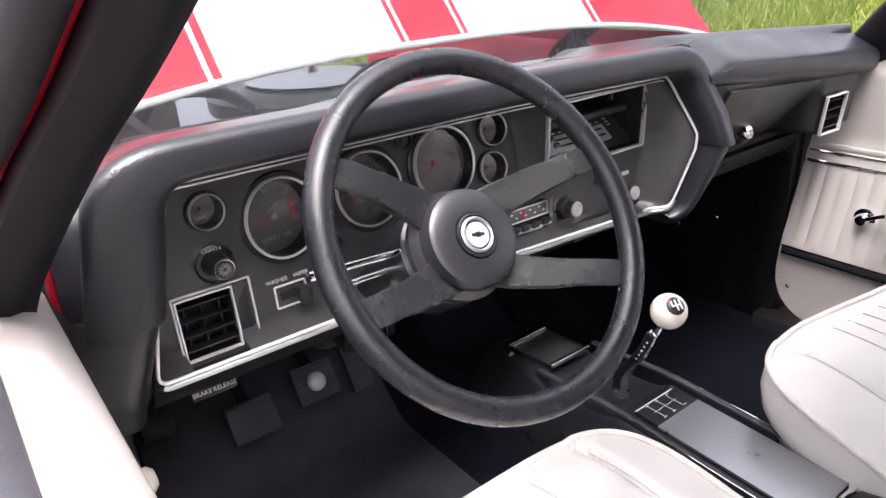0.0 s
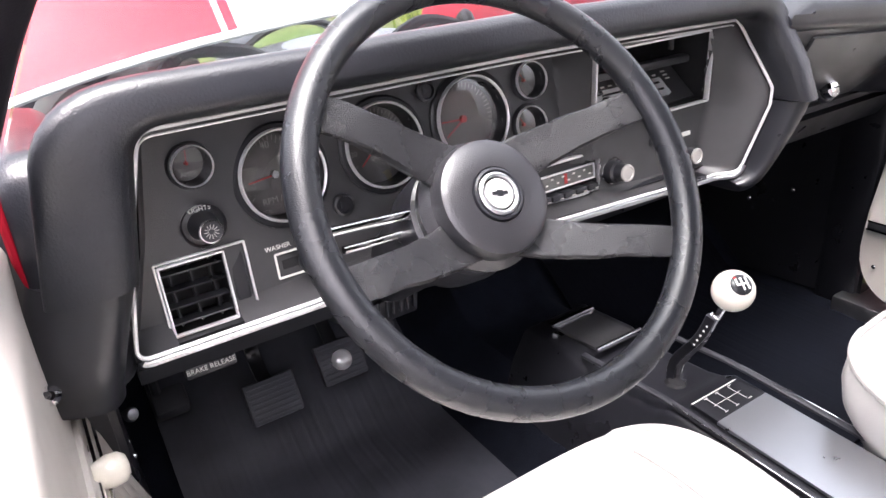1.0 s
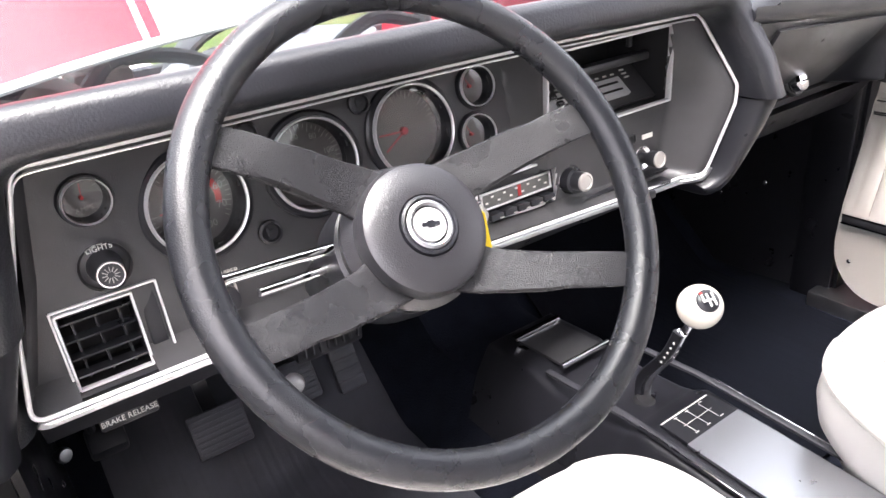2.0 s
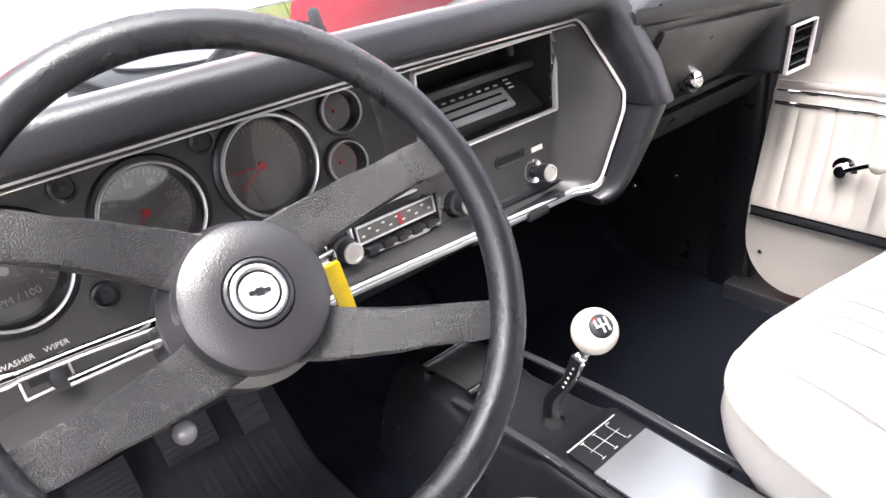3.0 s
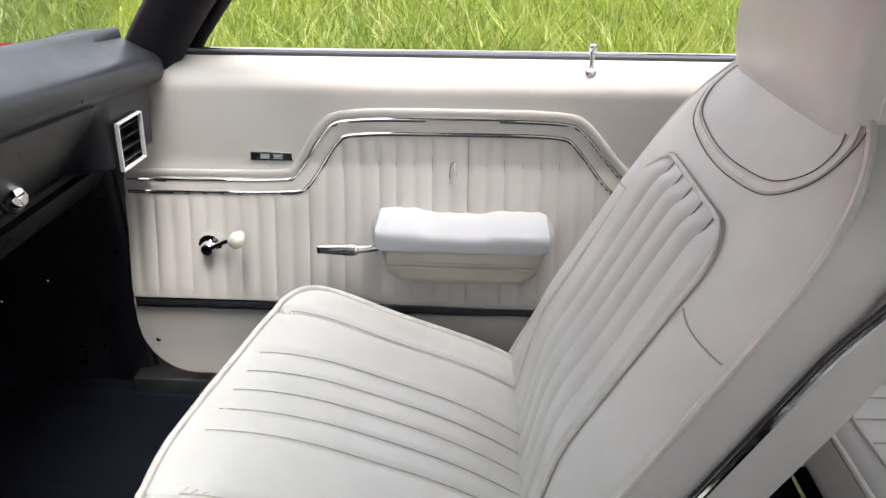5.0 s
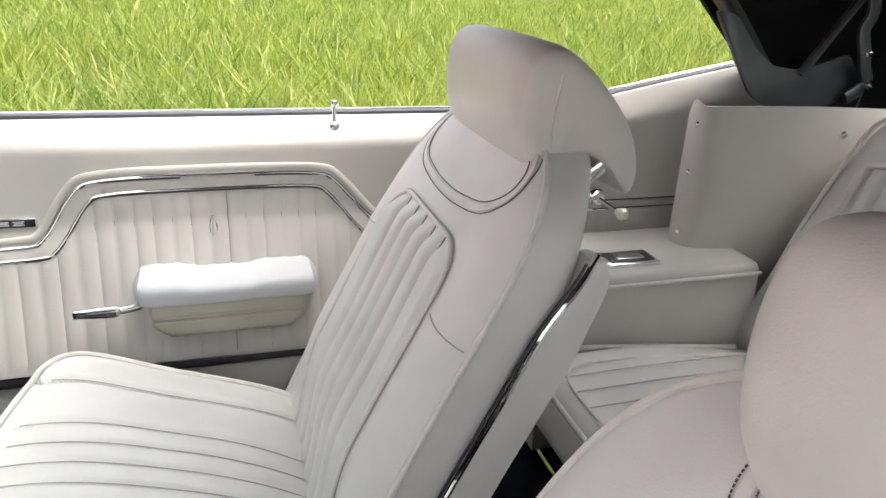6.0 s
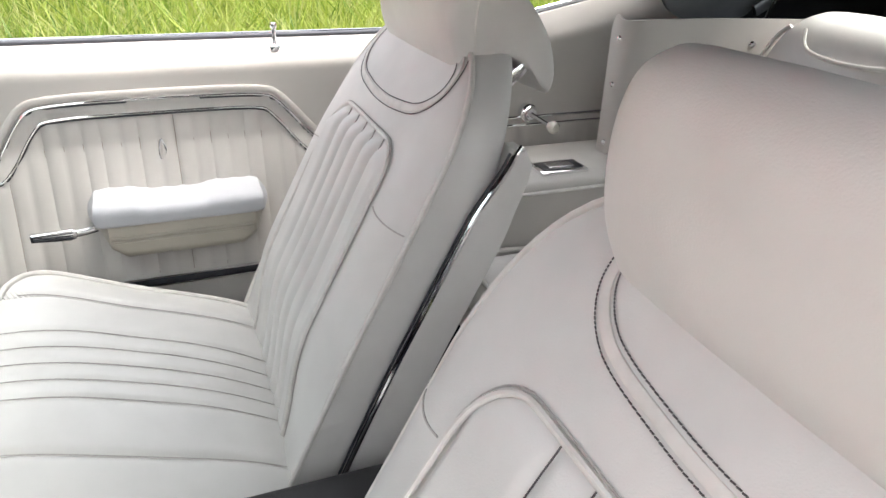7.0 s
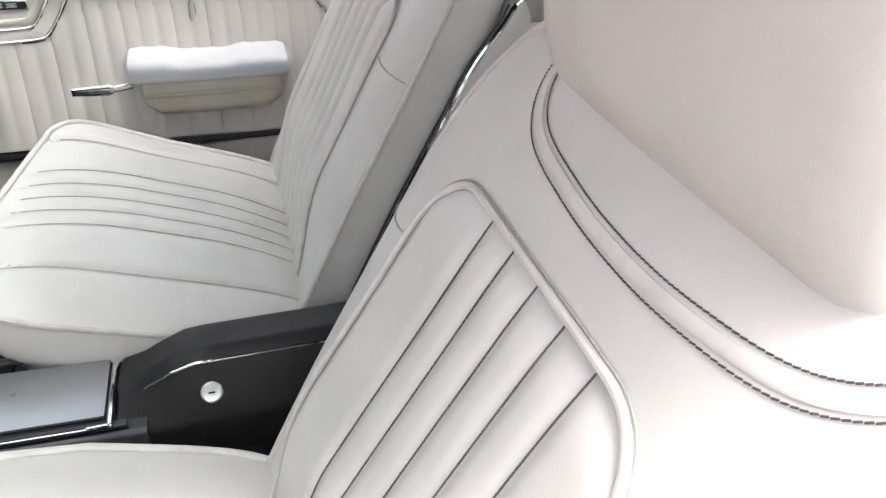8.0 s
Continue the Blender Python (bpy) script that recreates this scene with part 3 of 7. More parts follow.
        tube(bm, [base + Vector((0.010, 0, 0)), base + Vector((0.014, 0.025, -0.016)), base + Vector((0.018, 0.045, -0.029))], [0.0035, 0.003, 0.003], 10)
        lathe(bm, [(0, 0.012), (0.006, 0.011), (0.0075, 0.004), (0.0075, -0.004), (0.004, -0.010)], base + Vector((0.018, 0.050, -0.032)), (0.1, 1, -0.6), 16)
        part("mirror_lever", bm, CHROME, ctl)
    return door


make_door(1)
make_door(-1)


def belt_rise(y):
    """How far the window line kicks up behind the door."""
    return float(np.interp(-y, [1.04, 1.12, 1.20, 1.29, 1.43, 1.61, 1.75], [0.0, 0.004, 0.014, 0.031, 0.060, 0.094, 0.112]))


def make_quarter(s):
    q = thing("rear_quarter_trim", (s * 0.72, -1.3, 0.28), "ivory vinyl rear quarter trim with a pleated band and armrest shelf", "side trim", "rear quarter trims")
    bm = bmesh.new()

    def face(u, v):
        y = -1.045 - 0.66 * u
        top = BELT + belt_rise(y) - 0.075 * max(0.0, (-1.615 - y) / 0.09) ** 2
        z = 0.56 + (top - 0.56) * v
        x = 0.722 if v < 0.86 else 0.722 + 0.03 * (v - 0.86) / 0.14
        if z < 0.668:
            x -= 0.0035 * abs(math.sin(math.pi * y / 0.0305)) ** 0.6
        return (s * x, y, z)
    grid(bm, face, 110, 40, thick=(s * 0.03, 0, 0))
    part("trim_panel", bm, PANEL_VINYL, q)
    for z in (0.672, 0.690):
        bm = bmesh.new()
        tube(bm, [(s * 0.719, -1.05 - 0.50 * k / 8, z) for k in range(9)], 0.003, 8)
        part("trim_moulding", bm, CHROME, q, "thin chrome moulding")
    bm = bmesh.new()
    rings = []
    for k in range(11):
        y = -1.06 - 0.44 * k / 10
        rings.append([(s * a, y, b) for a, b in round_poly([(0.72, 0.30), (0.72, 0.600), (0.70, 0.632), (0.478, 0.632), (0.462, 0.30)], [0.002, 0.002, 0.01, 0.018, 0.002], 4)])
    loft(bm, rings)
    part("armrest_shelf", bm, PANEL_VINYL, q, "ivory vinyl armrest shelf")
    bm = bmesh.new()
    tube(bm, [(s * 0.472, -1.06 - 0.44 * k / 8, 0.617) for k in range(9)], 0.0035, 8)
    part("shelf_piping", bm, PIPING, q)
    bm = bmesh.new()
    box(bm, (s * 0.545, -1.257, 0.634), (0.062, 0.105, 0.010), bevel=0.003)
    ash = part("ashtray", bm, CHROME, q, "small chrome rear ashtray lid")
    bm = bmesh.new()
    box(bm, (s * 0.545, -1.257, 0.6385), (0.044, 0.088, 0.004), bevel=0.001)
    part("ashtray_lid", bm, BLACK_PLASTIC, ash)
    bm = bmesh.new()
    box(bm, (s * 0.545, -1.257, 0.6405), (0.026, 0.055, 0.004), bevel=0.001)
    part("ashtray_grip", bm, CHROME, ash)
    # rear window crank
    piv, tip = Vector((s * 0.712, -1.270, 0.702)), Vector((s * 0.665, -1.300, 0.683))
    bm = bmesh.new()
    lathe(bm, [(0, 0.02), (0.012, 0.018), (0.016, 0.006), (0.019, 0.004), (0.019, -0.016)], piv, (-s, 0, 0), 24)
    crank = part("window_crank", bm, CHROME, q, "chrome rear window crank")
    bm = bmesh.new()
    tube(bm, [piv + Vector((-s * 0.015, 0, 0)), tip], 0.006, 10, flat=(0.0045, 0.006), up=(s, 0, 0))
    part("crank_arm", bm, CHROME, crank)
    bm = bmesh.new()
    lathe(bm, [(0, 0.028), (0.008, 0.027), (0.0132, 0.02), (0.013, 0.012), (0.009, 0.0)], tip, (-s, 0, 0.05), 20)
    part("crank_knob", bm, KNOB_IVORY, crank)
    # top-well panel with screws
    bm = bmesh.new()
    plan = [(0.628, -1.398), (0.602, -1.401), (0.582, -1.414), (0.570, -1.445), (0.556, -1.52), (0.530, -1.62), (0.470, -1.80), (0.44, -1.90)]
    pts = smooth_path([(a, b, 0) for a, b in plan], 40)

    def wall(u, v):
        p = pts[min(40, round(u * 40))]
        top = 0.904 + 0.010 * math.exp(-((u - 0.09) / 0.06) ** 2) + 0.014 * u - 0.020 * ease((0.04 - u) / 0.04)
        return (s * p.x, p.y, 0.34 + (top - 0.34) * v)
    grid(bm, wall, 40, 10, thick=(s * 0.006, -0.006, 0))
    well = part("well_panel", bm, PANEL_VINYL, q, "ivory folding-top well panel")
    for p in ((0.602, -1.402, 0.871), (0.604, -1.4015, 0.779), (0.606, -1.4012, 0.656), (0.515, -1.660, 0.866)):
        bm = bmesh.new()
        lathe(bm, [(0, 0.003), (0.003, 0.003), (0.0062, 0.001), (0.0062, -0.006)], (s * p[0], p[1], p[2]), (-s * 0.8, 0.6, 0), 14)
        part("panel_screw", bm, CHROME, well)
    # belt
    bm = bmesh.new()
    tube(bm, [(s * 0.766, -1.045 - 0.55 * k / 12, BELT + belt_rise(-1.045 - 0.55 * k / 12)) for k in range(13)], 0.006, 8)
    part("belt_weatherstrip", bm, RUBBER, q, "black rubber window weatherstrip")
    bm = bmesh.new()
    tube(bm, [(s * 0.779, -1.045 - 0.55 * k / 12, BELT + 0.005 + belt_rise(-1.045 - 0.55 * k / 12)) for k in range(13)], 0.003, 8)
    part("belt_moulding", bm, CHROME, q, "polished window moulding")
    bm = bmesh.new()
    grid(bm, lambda u, v: (s * (0.80 + 0.09 * math.sin(math.pi * min(1, (1 - v) * 1.1 + 0.15)) ** 0.7 + 0.005), -1.045 - 1.6 * u, 0.26 + (0.583 + belt_rise(-1.045 - 1.6 * u) * 0.95) * v), 16, 12, thick=(-s * 0.01, 0, 0))
    part("outer_skin", bm, RED_PAINT, q, "glossy red rear flank")
    return q


make_quarter(1)
make_quarter(-1)


def roof_at(y):
    """Half width and height of the cloth roof's edge."""
    v = (-0.36 - y) / 1.96
    z = float(np.interp(v, [0, 0.1, 0.4, 0.65, 0.8, 1.0], [1.285, 1.285, 1.265, 1.235, 1.16, 0.97]))
    return float(np.interp(v, [0, 0.5, 1.0], [0.55, 0.70, 0.69])), z


def make_soft_top():
    top = thing("soft_top", (0, -1.2, 1.3), "raised black cloth convertible top over the cabin", "soft top")
    bm = bmesh.new()

    def roof(u, v):
        a = 2 * u - 1
        y = -0.36 - 1.96 * v
        half, z = roof_at(y)
        return (a * half, y, z - 0.055 * abs(a) ** 3)
    grid(bm, roof, 24, 40, thick=(0, 0, 0.012))
    # opening for the rear window
    gap = [f for f in bm.faces if abs(f.calc_center_median().x) < 0.40 and -2.22 < f.calc_center_median().y < -1.74]
    bmesh.ops.delete(bm, geom=gap, context="FACES")
    part("top_cloth", bm, TOP_CLOTH, top, "black cloth roof")
    bm = bmesh.new()
    grid(bm, lambda u, v: Vector(roof(0.5 + (u - 0.5) * 0.64, 0.69 + 0.27 * v)) + Vector((0, 0, 0.004)), 8, 8, thick=(0, 0, 0.003))
    pane = part("rear_window", bm, GLASS, top, "clear rear window")
    pane.visible_shadow = False
    for s in (-1, 1):
        bm = bmesh.new()

        def side(u, v):
            yh = -1.31 - 1.01 * u
            half, z = roof_at(yh)
            low = Vector((s * 0.735, -1.60 - 0.72 * u, 0.955))
            return low.lerp(Vector((s * half, yh, z - 0.050)), v)
        grid(bm, side, 20, 8, thick=(s * 0.012, 0, 0))
        part("quarter_cloth", bm, TOP_CLOTH, top, "black cloth rear quarter")
        bm = bmesh.new()
        tube(bm, smooth_path([(s * 0.515, -0.37, 1.255), (s * 0.60, -0.80, 1.235), (s * 0.645, -1.26, 1.205), (s * 0.652, -1.32, 1.19), (s * 0.680, -1.475, 1.085), (s * 0.695, -1.58, 0.985), (s * 0.69, -1.63, 0.93)], 40), 0.016, 8, flat=(0.020, 0.012))
        part("side_rail", bm, BLACK_PLASTIC, top, "black painted side rail")
        bm = bmesh.new()
        tube(bm, smooth_path([(s * 0.615, -1.745, 0.915), (s * 0.612, -1.785, 0.942), (s * 0.610, -1.770, 0.975), (s * 0.606, -1.757, 1.003), (s * 0.603, -1.738, 1.045), (s * 0.60, -1.745, 1.09), (s * 0.60, -1.70, 1.20)], 40), 0.012, 8, flat=(0.013, 0.006), up=(1, 0, 0))
        link = part("frame_link", bm, FRAME_METAL, top, "black folding frame link")
        bm = bmesh.new()
        shape = [(-1.42, 1.075), (-1.47, 1.065), (-1.525, 1.005), (-1.57, 0.974), (-1.64, 0.966), (-1.70, 0.984), (-1.75, 1.0), (-1.785, 0.95), (-1.74, 0.90), (-1.60, 0.885), (-1.53, 0.92)]
        prism(bm, round_poly([(-y, z) for y, z in shape], 0.018, 4), (s * 0.64, 0, 0), (0, -1, 0), (0, 0, 1), 0.008, 0.001)
        part("frame_bracket", bm, FRAME_METAL, top, "black steel frame bracket")
        bm = bmesh.new()
        tube(bm, [(s * 0.632, -1.64, 0.96), (s * 0.62, -1.70, 1.06), (s * 0.60, -1.80, 1.22)], 0.009, 8)
        part("frame_strut", bm, FRAME_METAL, link)
        for p in ((0.600, -1.757, 1.002), (0.602, -1.783, 0.944)):
            bm = bmesh.new()
            lathe(bm, [(0, 0.008), (0.006, 0.007), (0.0085, 0.0), (0.009, -0.01)], (s * p[0] - s * 0.002, p[1], p[2]), (-s, 0, 0), 14)
            part("link_bolt", bm, CHROME, link)
        bm = bmesh.new()
        tube(bm, [(s * 0.598, -1.775, 0.935), (s * 0.585, -1.745, 0.88)], 0.004, 8)
        part("link_rod", bm, CHROME, link)
        bm = bmesh.new()
        grid(bm, lambda u, v: (s * (0.735 - 0.02 * v), -1.70 - 0.65 * u, 0.45 + 0.53 * v), 6, 6, thick=(s * 0.01, 0, 0))
        part("well_side", bm, TOP_CLOTH, top, "black top-well lining")
    bm = bmesh.new()
    grid(bm, lambda u, v: (-0.74 + 1.48 * u, -2.30 + 0.03 * v, 0.45 + 0.58 * v), 6, 6, thick=(0, -0.01, 0))
    part("well_back", bm, TOP_CLOTH, top, "black top-well lining")
    bm = bmesh.new()
    grid(bm, lambda u, v: (-0.74 + 1.48 * u, -1.80 - 0.52 * v, 0.80 + 0.03 * math.sin(9 * u + 5 * v) * math.sin(math.pi * v)), 20, 10, thick=(0, 0, -0.01))
    part("well_liner", bm, TOP_CLOTH, top, "black crumpled lining")
    return top


make_soft_top()


def make_windshield():
    ws = thing("windshield", (0, 0.1, 0.9), "raked windshield with a black-trimmed red frame", "windshield")

    def base(u):
        a = 2 * u - 1
        return Vector((0.702 * a, 0.285 - 0.25 * abs(a) ** 2.4, 0.886 + 0.014 * abs(a) ** 3))

    def head(u):
        a = 2 * u - 1
        return Vector((0.550 * a, -0.300 - 0.075 * abs(a) ** 2.4, 1.285))
    bm = bmesh.new()
    grid(bm, lambda u, v: base(u).lerp(head(u), v), 24, 8, thick=(0, 0.004, 0.003))
    g = part("windshield_glass", bm, GLASS, ws)
    g.visible_shadow = False
    bm = bmesh.new()
    tube(bm, [base(k / 30) + Vector((0, 0.004, -0.003)) for k in range(3, 28)], 0.005, 8)
    part("lower_moulding", bm, CHROME, ws, "bright windshield moulding")
    bm = bmesh.new()
    tube(bm, [head(k / 30) + Vector((0, -0.01, 0.0)) for k in range(31)], 0.03, 8, flat=(0.035, 0.022))
    part("header", bm, BLACK_PAD, ws, "black padded header")
    for s in (-1, 1):
        b0 = [Vector((s * 0.712, 0.030, 0.84)), Vector((s * 0.694, -0.010, 0.90)), Vector((s * 0.652, -0.100, 1.000)), Vector((s * 0.616, -0.172, 1.072)), Vector((s * 0.525, -0.375, 1.285))]
        path = smooth_path(b0, 30)
        bm = bmesh.new()
        rings = []
        for p in path:
            rings.append([p + Vector((s * 0.020, -0.004, 0.004)), p + Vector((s * 0.022, -0.035, -0.008)), p + Vector((s * 0.030, -0.066, -0.014)), p + Vector((s * 0.054, -0.080, -0.018)), p + Vector((s * 0.080, -0.074, -0.018)), p + Vector((s * 0.086, -0.02, 0.0)), p + Vector((s * 0.055, 0.004, 0.01)), p + Vector((s * 0.030, 0.004, 0.01))])
        loft(bm, rings)
        part("pillar_garnish", bm, GARNISH, ws, "black pillar garnish", 60)
        bm = bmesh.new()
        tube(bm, [p + Vector((s * 0.094, -0.044, -0.012)) for p in path], 0.012, 10)
        part("pillar_paint", bm, RED_PAINT, ws, "red painted pillar edge")
        bm = bmesh.new()
        tube(bm, [p + Vector((s * 0.110, -0.074, -0.018)) for p in path], 0.0135, 10)
        part("pillar_weatherstrip", bm, GARNISH, ws, "grey-black rubber pillar weatherstrip")
    return ws


make_windshield()


def make_front():
    """Raised hood, cowl, fenders and engine bay, as seen through the windshield."""
    hood = thing("hood", (0, 0.4, 0.95), "raised red hood with two wide white stripes", "hood")
    rise = Vector((0, 0.68, 0.73)).normalized()
    start = Vector((0, 0.390, 0.926))

    def surf(x, d):
        bow = 0.03 * (1 - (x / 0.78) ** 2)
        return start + Vector((x, -0.05 * (x / 0.78) ** 2, -0.055 * abs(x / 0.78) ** 3 + bow * 0.6)) + rise * d + Vector((0, -0.35, 0.5)) * bow * ease(d / 0.3)
    cuts = [-0.78, -0.43, -0.422, -0.414, -0.40, -0.075, -0.065, -0.058, 0.058, 0.065, 0.075, 0.40, 0.414, 0.422, 0.43, 0.78]
    for k, (a, b) in enumerate(zip(cuts, cuts[1:])):
        w = 0.5 * (a + b)
        white = 0.075 < abs(w) < 0.40 or 0.058 < abs(w) < 0.065 or 0.414 < abs(w) < 0.422
        bm = bmesh.new()
        grid(bm, lambda u, v: surf(a + (b - a) * u, 1.15 * v), max(1, int((b - a) / 0.06)), 14, thick=-Vector((0, -rise.z, rise.y)) * 0.012)
        part("hood_stripe" if white else "hood_panel", bm, WHITE_PAINT if white else RED_PAINT, hood, "white painted stripe" if white else "red painted panel")
    bm = bmesh.new()
    tube(bm, [surf(-0.78 + 1.56 * k / 24, 0.0) + Vector((0, 0.0, -0.003)) for k in range(25)], 0.006, 8)
    part("hood_edge", bm, WHITE_PAINT, hood, "bright folded rear edge of the hood")
    for s in (-1, 1):
        hinge = thing("spring_strut", (s * 0.62, 0.55, 0.80), "black steel hood strut with a coil spring", "strut", "hood struts")
        bm = bmesh.new()
        tube(bm, smooth_path([(s * 0.60, 0.50, 0.80), (s * 0.61, 0.60, 0.86), (s * 0.62, 0.55, 0.955)], 10), 0.012, 8, flat=(0.02, 0.006), up=(1, 0, 0))
        part("hinge_arm", bm, BLACK_PLASTIC, hinge)
        bm = bmesh.new()
        tube(bm, [(s * (0.57 + 0.022 * math.cos(k * 0.9)), 0.50 + 0.0022 * k, 0.93 - 0.0016 * k + 0.022 * math.sin(k * 0.9)) for k in range(70)], 0.005, 6)
        part("hinge_spring", bm, BLACK_MATT, hinge, "black coil spring")
    bm = bmesh.new()
    grid(bm, lambda u, v: (-0.76 + 1.52 * u, 0.30 - 0.25 * abs(2 * u - 1) ** 2.4 + (0.22 + 0.25 * abs(2 * u - 1) ** 2.4) * v, 0.872 - 0.040 * v), 24, 6, thick=(0, 0, -0.02))
    solo("cowl", bm, BLACK_PLASTIC, "black cowl panel below the windshield", "cowl", kind="structure")
    # Added strip: the bright reflection at the glass base, built as metal.
    bm = bmesh.new()
    grid(bm, lambda u, v: (-0.50 + 1.0 * u, 0.296 - 0.25 * abs((-0.50 + u) / 0.69) ** 2.4 + 0.045 * v, 0.884 + 0.006 * v), 24, 2, thick=(0, 0, -0.003))
    solo("cowl_reflection_strip", bm, SATIN, "bright metal strip standing in for a reflection along the windshield base", "trim", kind="structure")
    for k, (x, r) in enumerate(((-0.36, 0), (0.25, 0))):
        wiper = thing("wiper", (x, 0.34, 0.89), "black windshield wiper lying on the cowl", "wiper", "wipers")
        bm = bmesh.new()
        tube(bm, [(x, 0.39, 0.868), (x - 0.12, 0.375, 0.872), (x - 0.2, 0.365, 0.872)], 0.005, 6)
        part("wiper_arm", bm, BLACK_PLASTIC, wiper)
        bm = bmesh.new()
        tube(bm, [(x - 0.36 + 0.4 * f / 6, 0.345 + 0.007 * f, 0.868) for f in range(7)], 0.004, 6)
        part("wiper_blade", bm, RUBBER, wiper)
    bm = bmesh.new()
    grid(bm, lambda u, v: (-0.74 + 1.48 * u, 0.56 + 1.2 * v, 0.52), 4, 4, thick=(0, 0, -0.02))
    solo("engine_bay_floor", bm, BLACK_MATT, "dark engine bay below the raised hood", "engine bay", kind="structure")
    bm = bmesh.new()
    box(bm, (0, 0.545, 0.66), (1.46, 0.03, 0.33))
    solo("engine_bulkhead", bm, BLACK_MATT, "black bulkhead behind the engine", "wall", kind="structure")
    for s in (-1, 1):
        f = thing("fender", (s * 0.80, 1.0, 0.5), "glossy red front fender", "fender", "front fenders")
        bm = bmesh.new()
        grid(bm, lambda u, v: (s * float(np.interp(v, [0, 0.25, 0.45, 0.8, 1], [0.765, 0.775, 0.85, 0.90, 0.88])), 0.06 + 1.75 * u, float(np.interp(v, [0, 0.25, 0.45, 0.8, 1], [0.80, 0.885, 0.87, 0.62, 0.30])) - 0.05 * u), 16, 16, thick=(-s * 0.004, 0, -0.006))
        part("fender_skin", bm, RED_PAINT, f)
        bm = bmesh.new()
        grid(bm, lambda u, v: (s * (0.755 - 0.14 * v), 0.56 + 1.2 * u, 0.83 - 0.30 * ease(v)), 10, 8, thick=(s * 0.006, 0, 0))
        part("inner_fender", bm, RED_PAINT if s > 0 else BLACK_PLASTIC, f, "inner fender")
    bm = bmesh.new()
    box(bm, (0, 1.78, 0.55), (1.5, 0.05, 0.28), bevel=0.02)
    solo("radiator_support", bm, BLACK_PLASTIC, "black radiator support across the nose", "panel")
    # engine parts
    eng = thing("engine", (0, 1.0, 0.55), "V8 engine with a black air cleaner", "engine")
    bm = bmesh.new()
    box(bm, (0, 0.98, 0.62), (0.42, 0.60, 0.20), bevel=0.04)
    part("engine_block", bm, ENGINE_GREY, eng)
    for s in (-1, 1):
        bm = bmesh.new()
        box(bm, (s * 0.22, 0.98, 0.72), (0.13, 0.52, 0.07), rot=Matrix.Rotation(s * 0.5, 3, "Y"), bevel=0.02)
        part("valve_cover", bm, SATIN, eng, "satin valve cover")
    bm = bmesh.new()
    lathe(bm, [(0.22, 0.0), (0.225, 0.01), (0.225, 0.065), (0.20, 0.082), (0.08, 0.090), (0.03, 0.092), (0, 0.092)], (0.00, 0.95, 0.725), (0, 0, 1), 40)
    ac = part("air_cleaner", bm, BLACK_PLASTIC, eng, "round black air cleaner")
    bm = bmesh.new()
    lathe(bm, [(0.155, 0.001), (0.16, 0.006), (0.13, 0.010), (0.06, 0.012), (0.05, 0.017), (0.02, 0.018), (0.012, 0.034), (0, 0.034)], (0.02, 0.93, 0.813), (0, 0, 1), 40)
    part("air_cleaner_lid", bm, SATIN, ac, "satin metal lid")
    bm = bmesh.new()
    arch = [(0.02 + 0.24 * math.cos(a), 1.32, 0.62 + 0.215 * math.sin(a)) for a in np.linspace(0, math.pi, 25)]
    tube(bm, arch, 0.03, 10, flat=(0.010, 0.07), up=(0, 1, 0))
    part("fan_shroud", bm, BLACK_PLASTIC, eng, "black arched fan shroud")
    hoses = (((-0.50, 0.60, 0.82), (-0.43, 0.65, 0.872), (-0.36, 0.67, 0.874), (-0.28, 0.72, 0.85), (-0.20, 0.80, 0.80)), ((-0.60, 0.60, 0.80), (-0.52, 0.72, 0.862), (-0.40, 0.80, 0.868), (-0.28, 0.84, 0.84)), ((-0.55, 0.62, 0.76), (-0.44, 0.8, 0.82), (-0.36, 1.0, 0.80)), ((0.15, 0.62, 0.80), (0.2, 0.72, 0.86), (0.3, 0.9, 0.82)), ((-0.1, 0.60, 0.82), (0.05, 0.66, 0.87), (0.2, 0.70, 0.83)))
    for h in hoses:
        bm = bmesh.new()
        tube(bm, smooth_path(h, 16), 0.013, 8)
        part("hose", bm, RUBBER, eng, "black rubber hose")
    mc = thing("brake_booster", (-0.50, 0.68, 0.75), "round brake booster with a cast master cylinder", "brake booster")
    bm = bmesh.new()
    lathe(bm, [(0, 0.0), (0.10, 0.0), (0.115, 0.02), (0.115, 0.045), (0.09, 0.07), (0.03, 0.08), (0, 0.08)], (-0.56, 0.565, 0.775), (0, 1, 0), 32)
    part("booster_drum", bm, ENGINE_GREY, mc)
    bm = bmesh.new()
    box(bm, (-0.44, 0.70, 0.835), (0.09, 0.13, 0.07), bevel=0.012)
    lathe(bm, [(0.035, 0), (0.032, 0.02), (0, 0.024)], (-0.44, 0.67, 0.870), (0, 0, 1), 16)
    lathe(bm, [(0.035, 0), (0.032, 0.02), (0, 0.024)], (-0.44, 0.735, 0.870), (0, 0, 1), 16)
    part("master_cylinder", bm, ENGINE_GREY, mc, "cast grey master cylinder")


make_front()


def make_tail():
    """Plain rear deck that closes the body behind the top."""
    deck = thing("rear_deck", (0, -2.5, 0.6), "glossy red rear deck behind the soft top", "trunk lid")
    bm = bmesh.new()
    grid(bm, lambda u, v: (-0.84 + 1.68 * u, -2.33 - 0.34 * v, 0.975 - 0.03 * v - 0.04 * abs(2 * u - 1) ** 3), 16, 6, thick=(0, 0, -0.02))
    part("lid", bm, RED_PAINT, deck)
    bm = bmesh.new()
    grid(bm, lambda u, v: (-0.84 + 1.68 * u, -2.65, 0.0 + 0.92 * v), 8, 6, thick=(0, 0.02, 0))
    part("tail_panel", bm, RED_PAINT, deck)


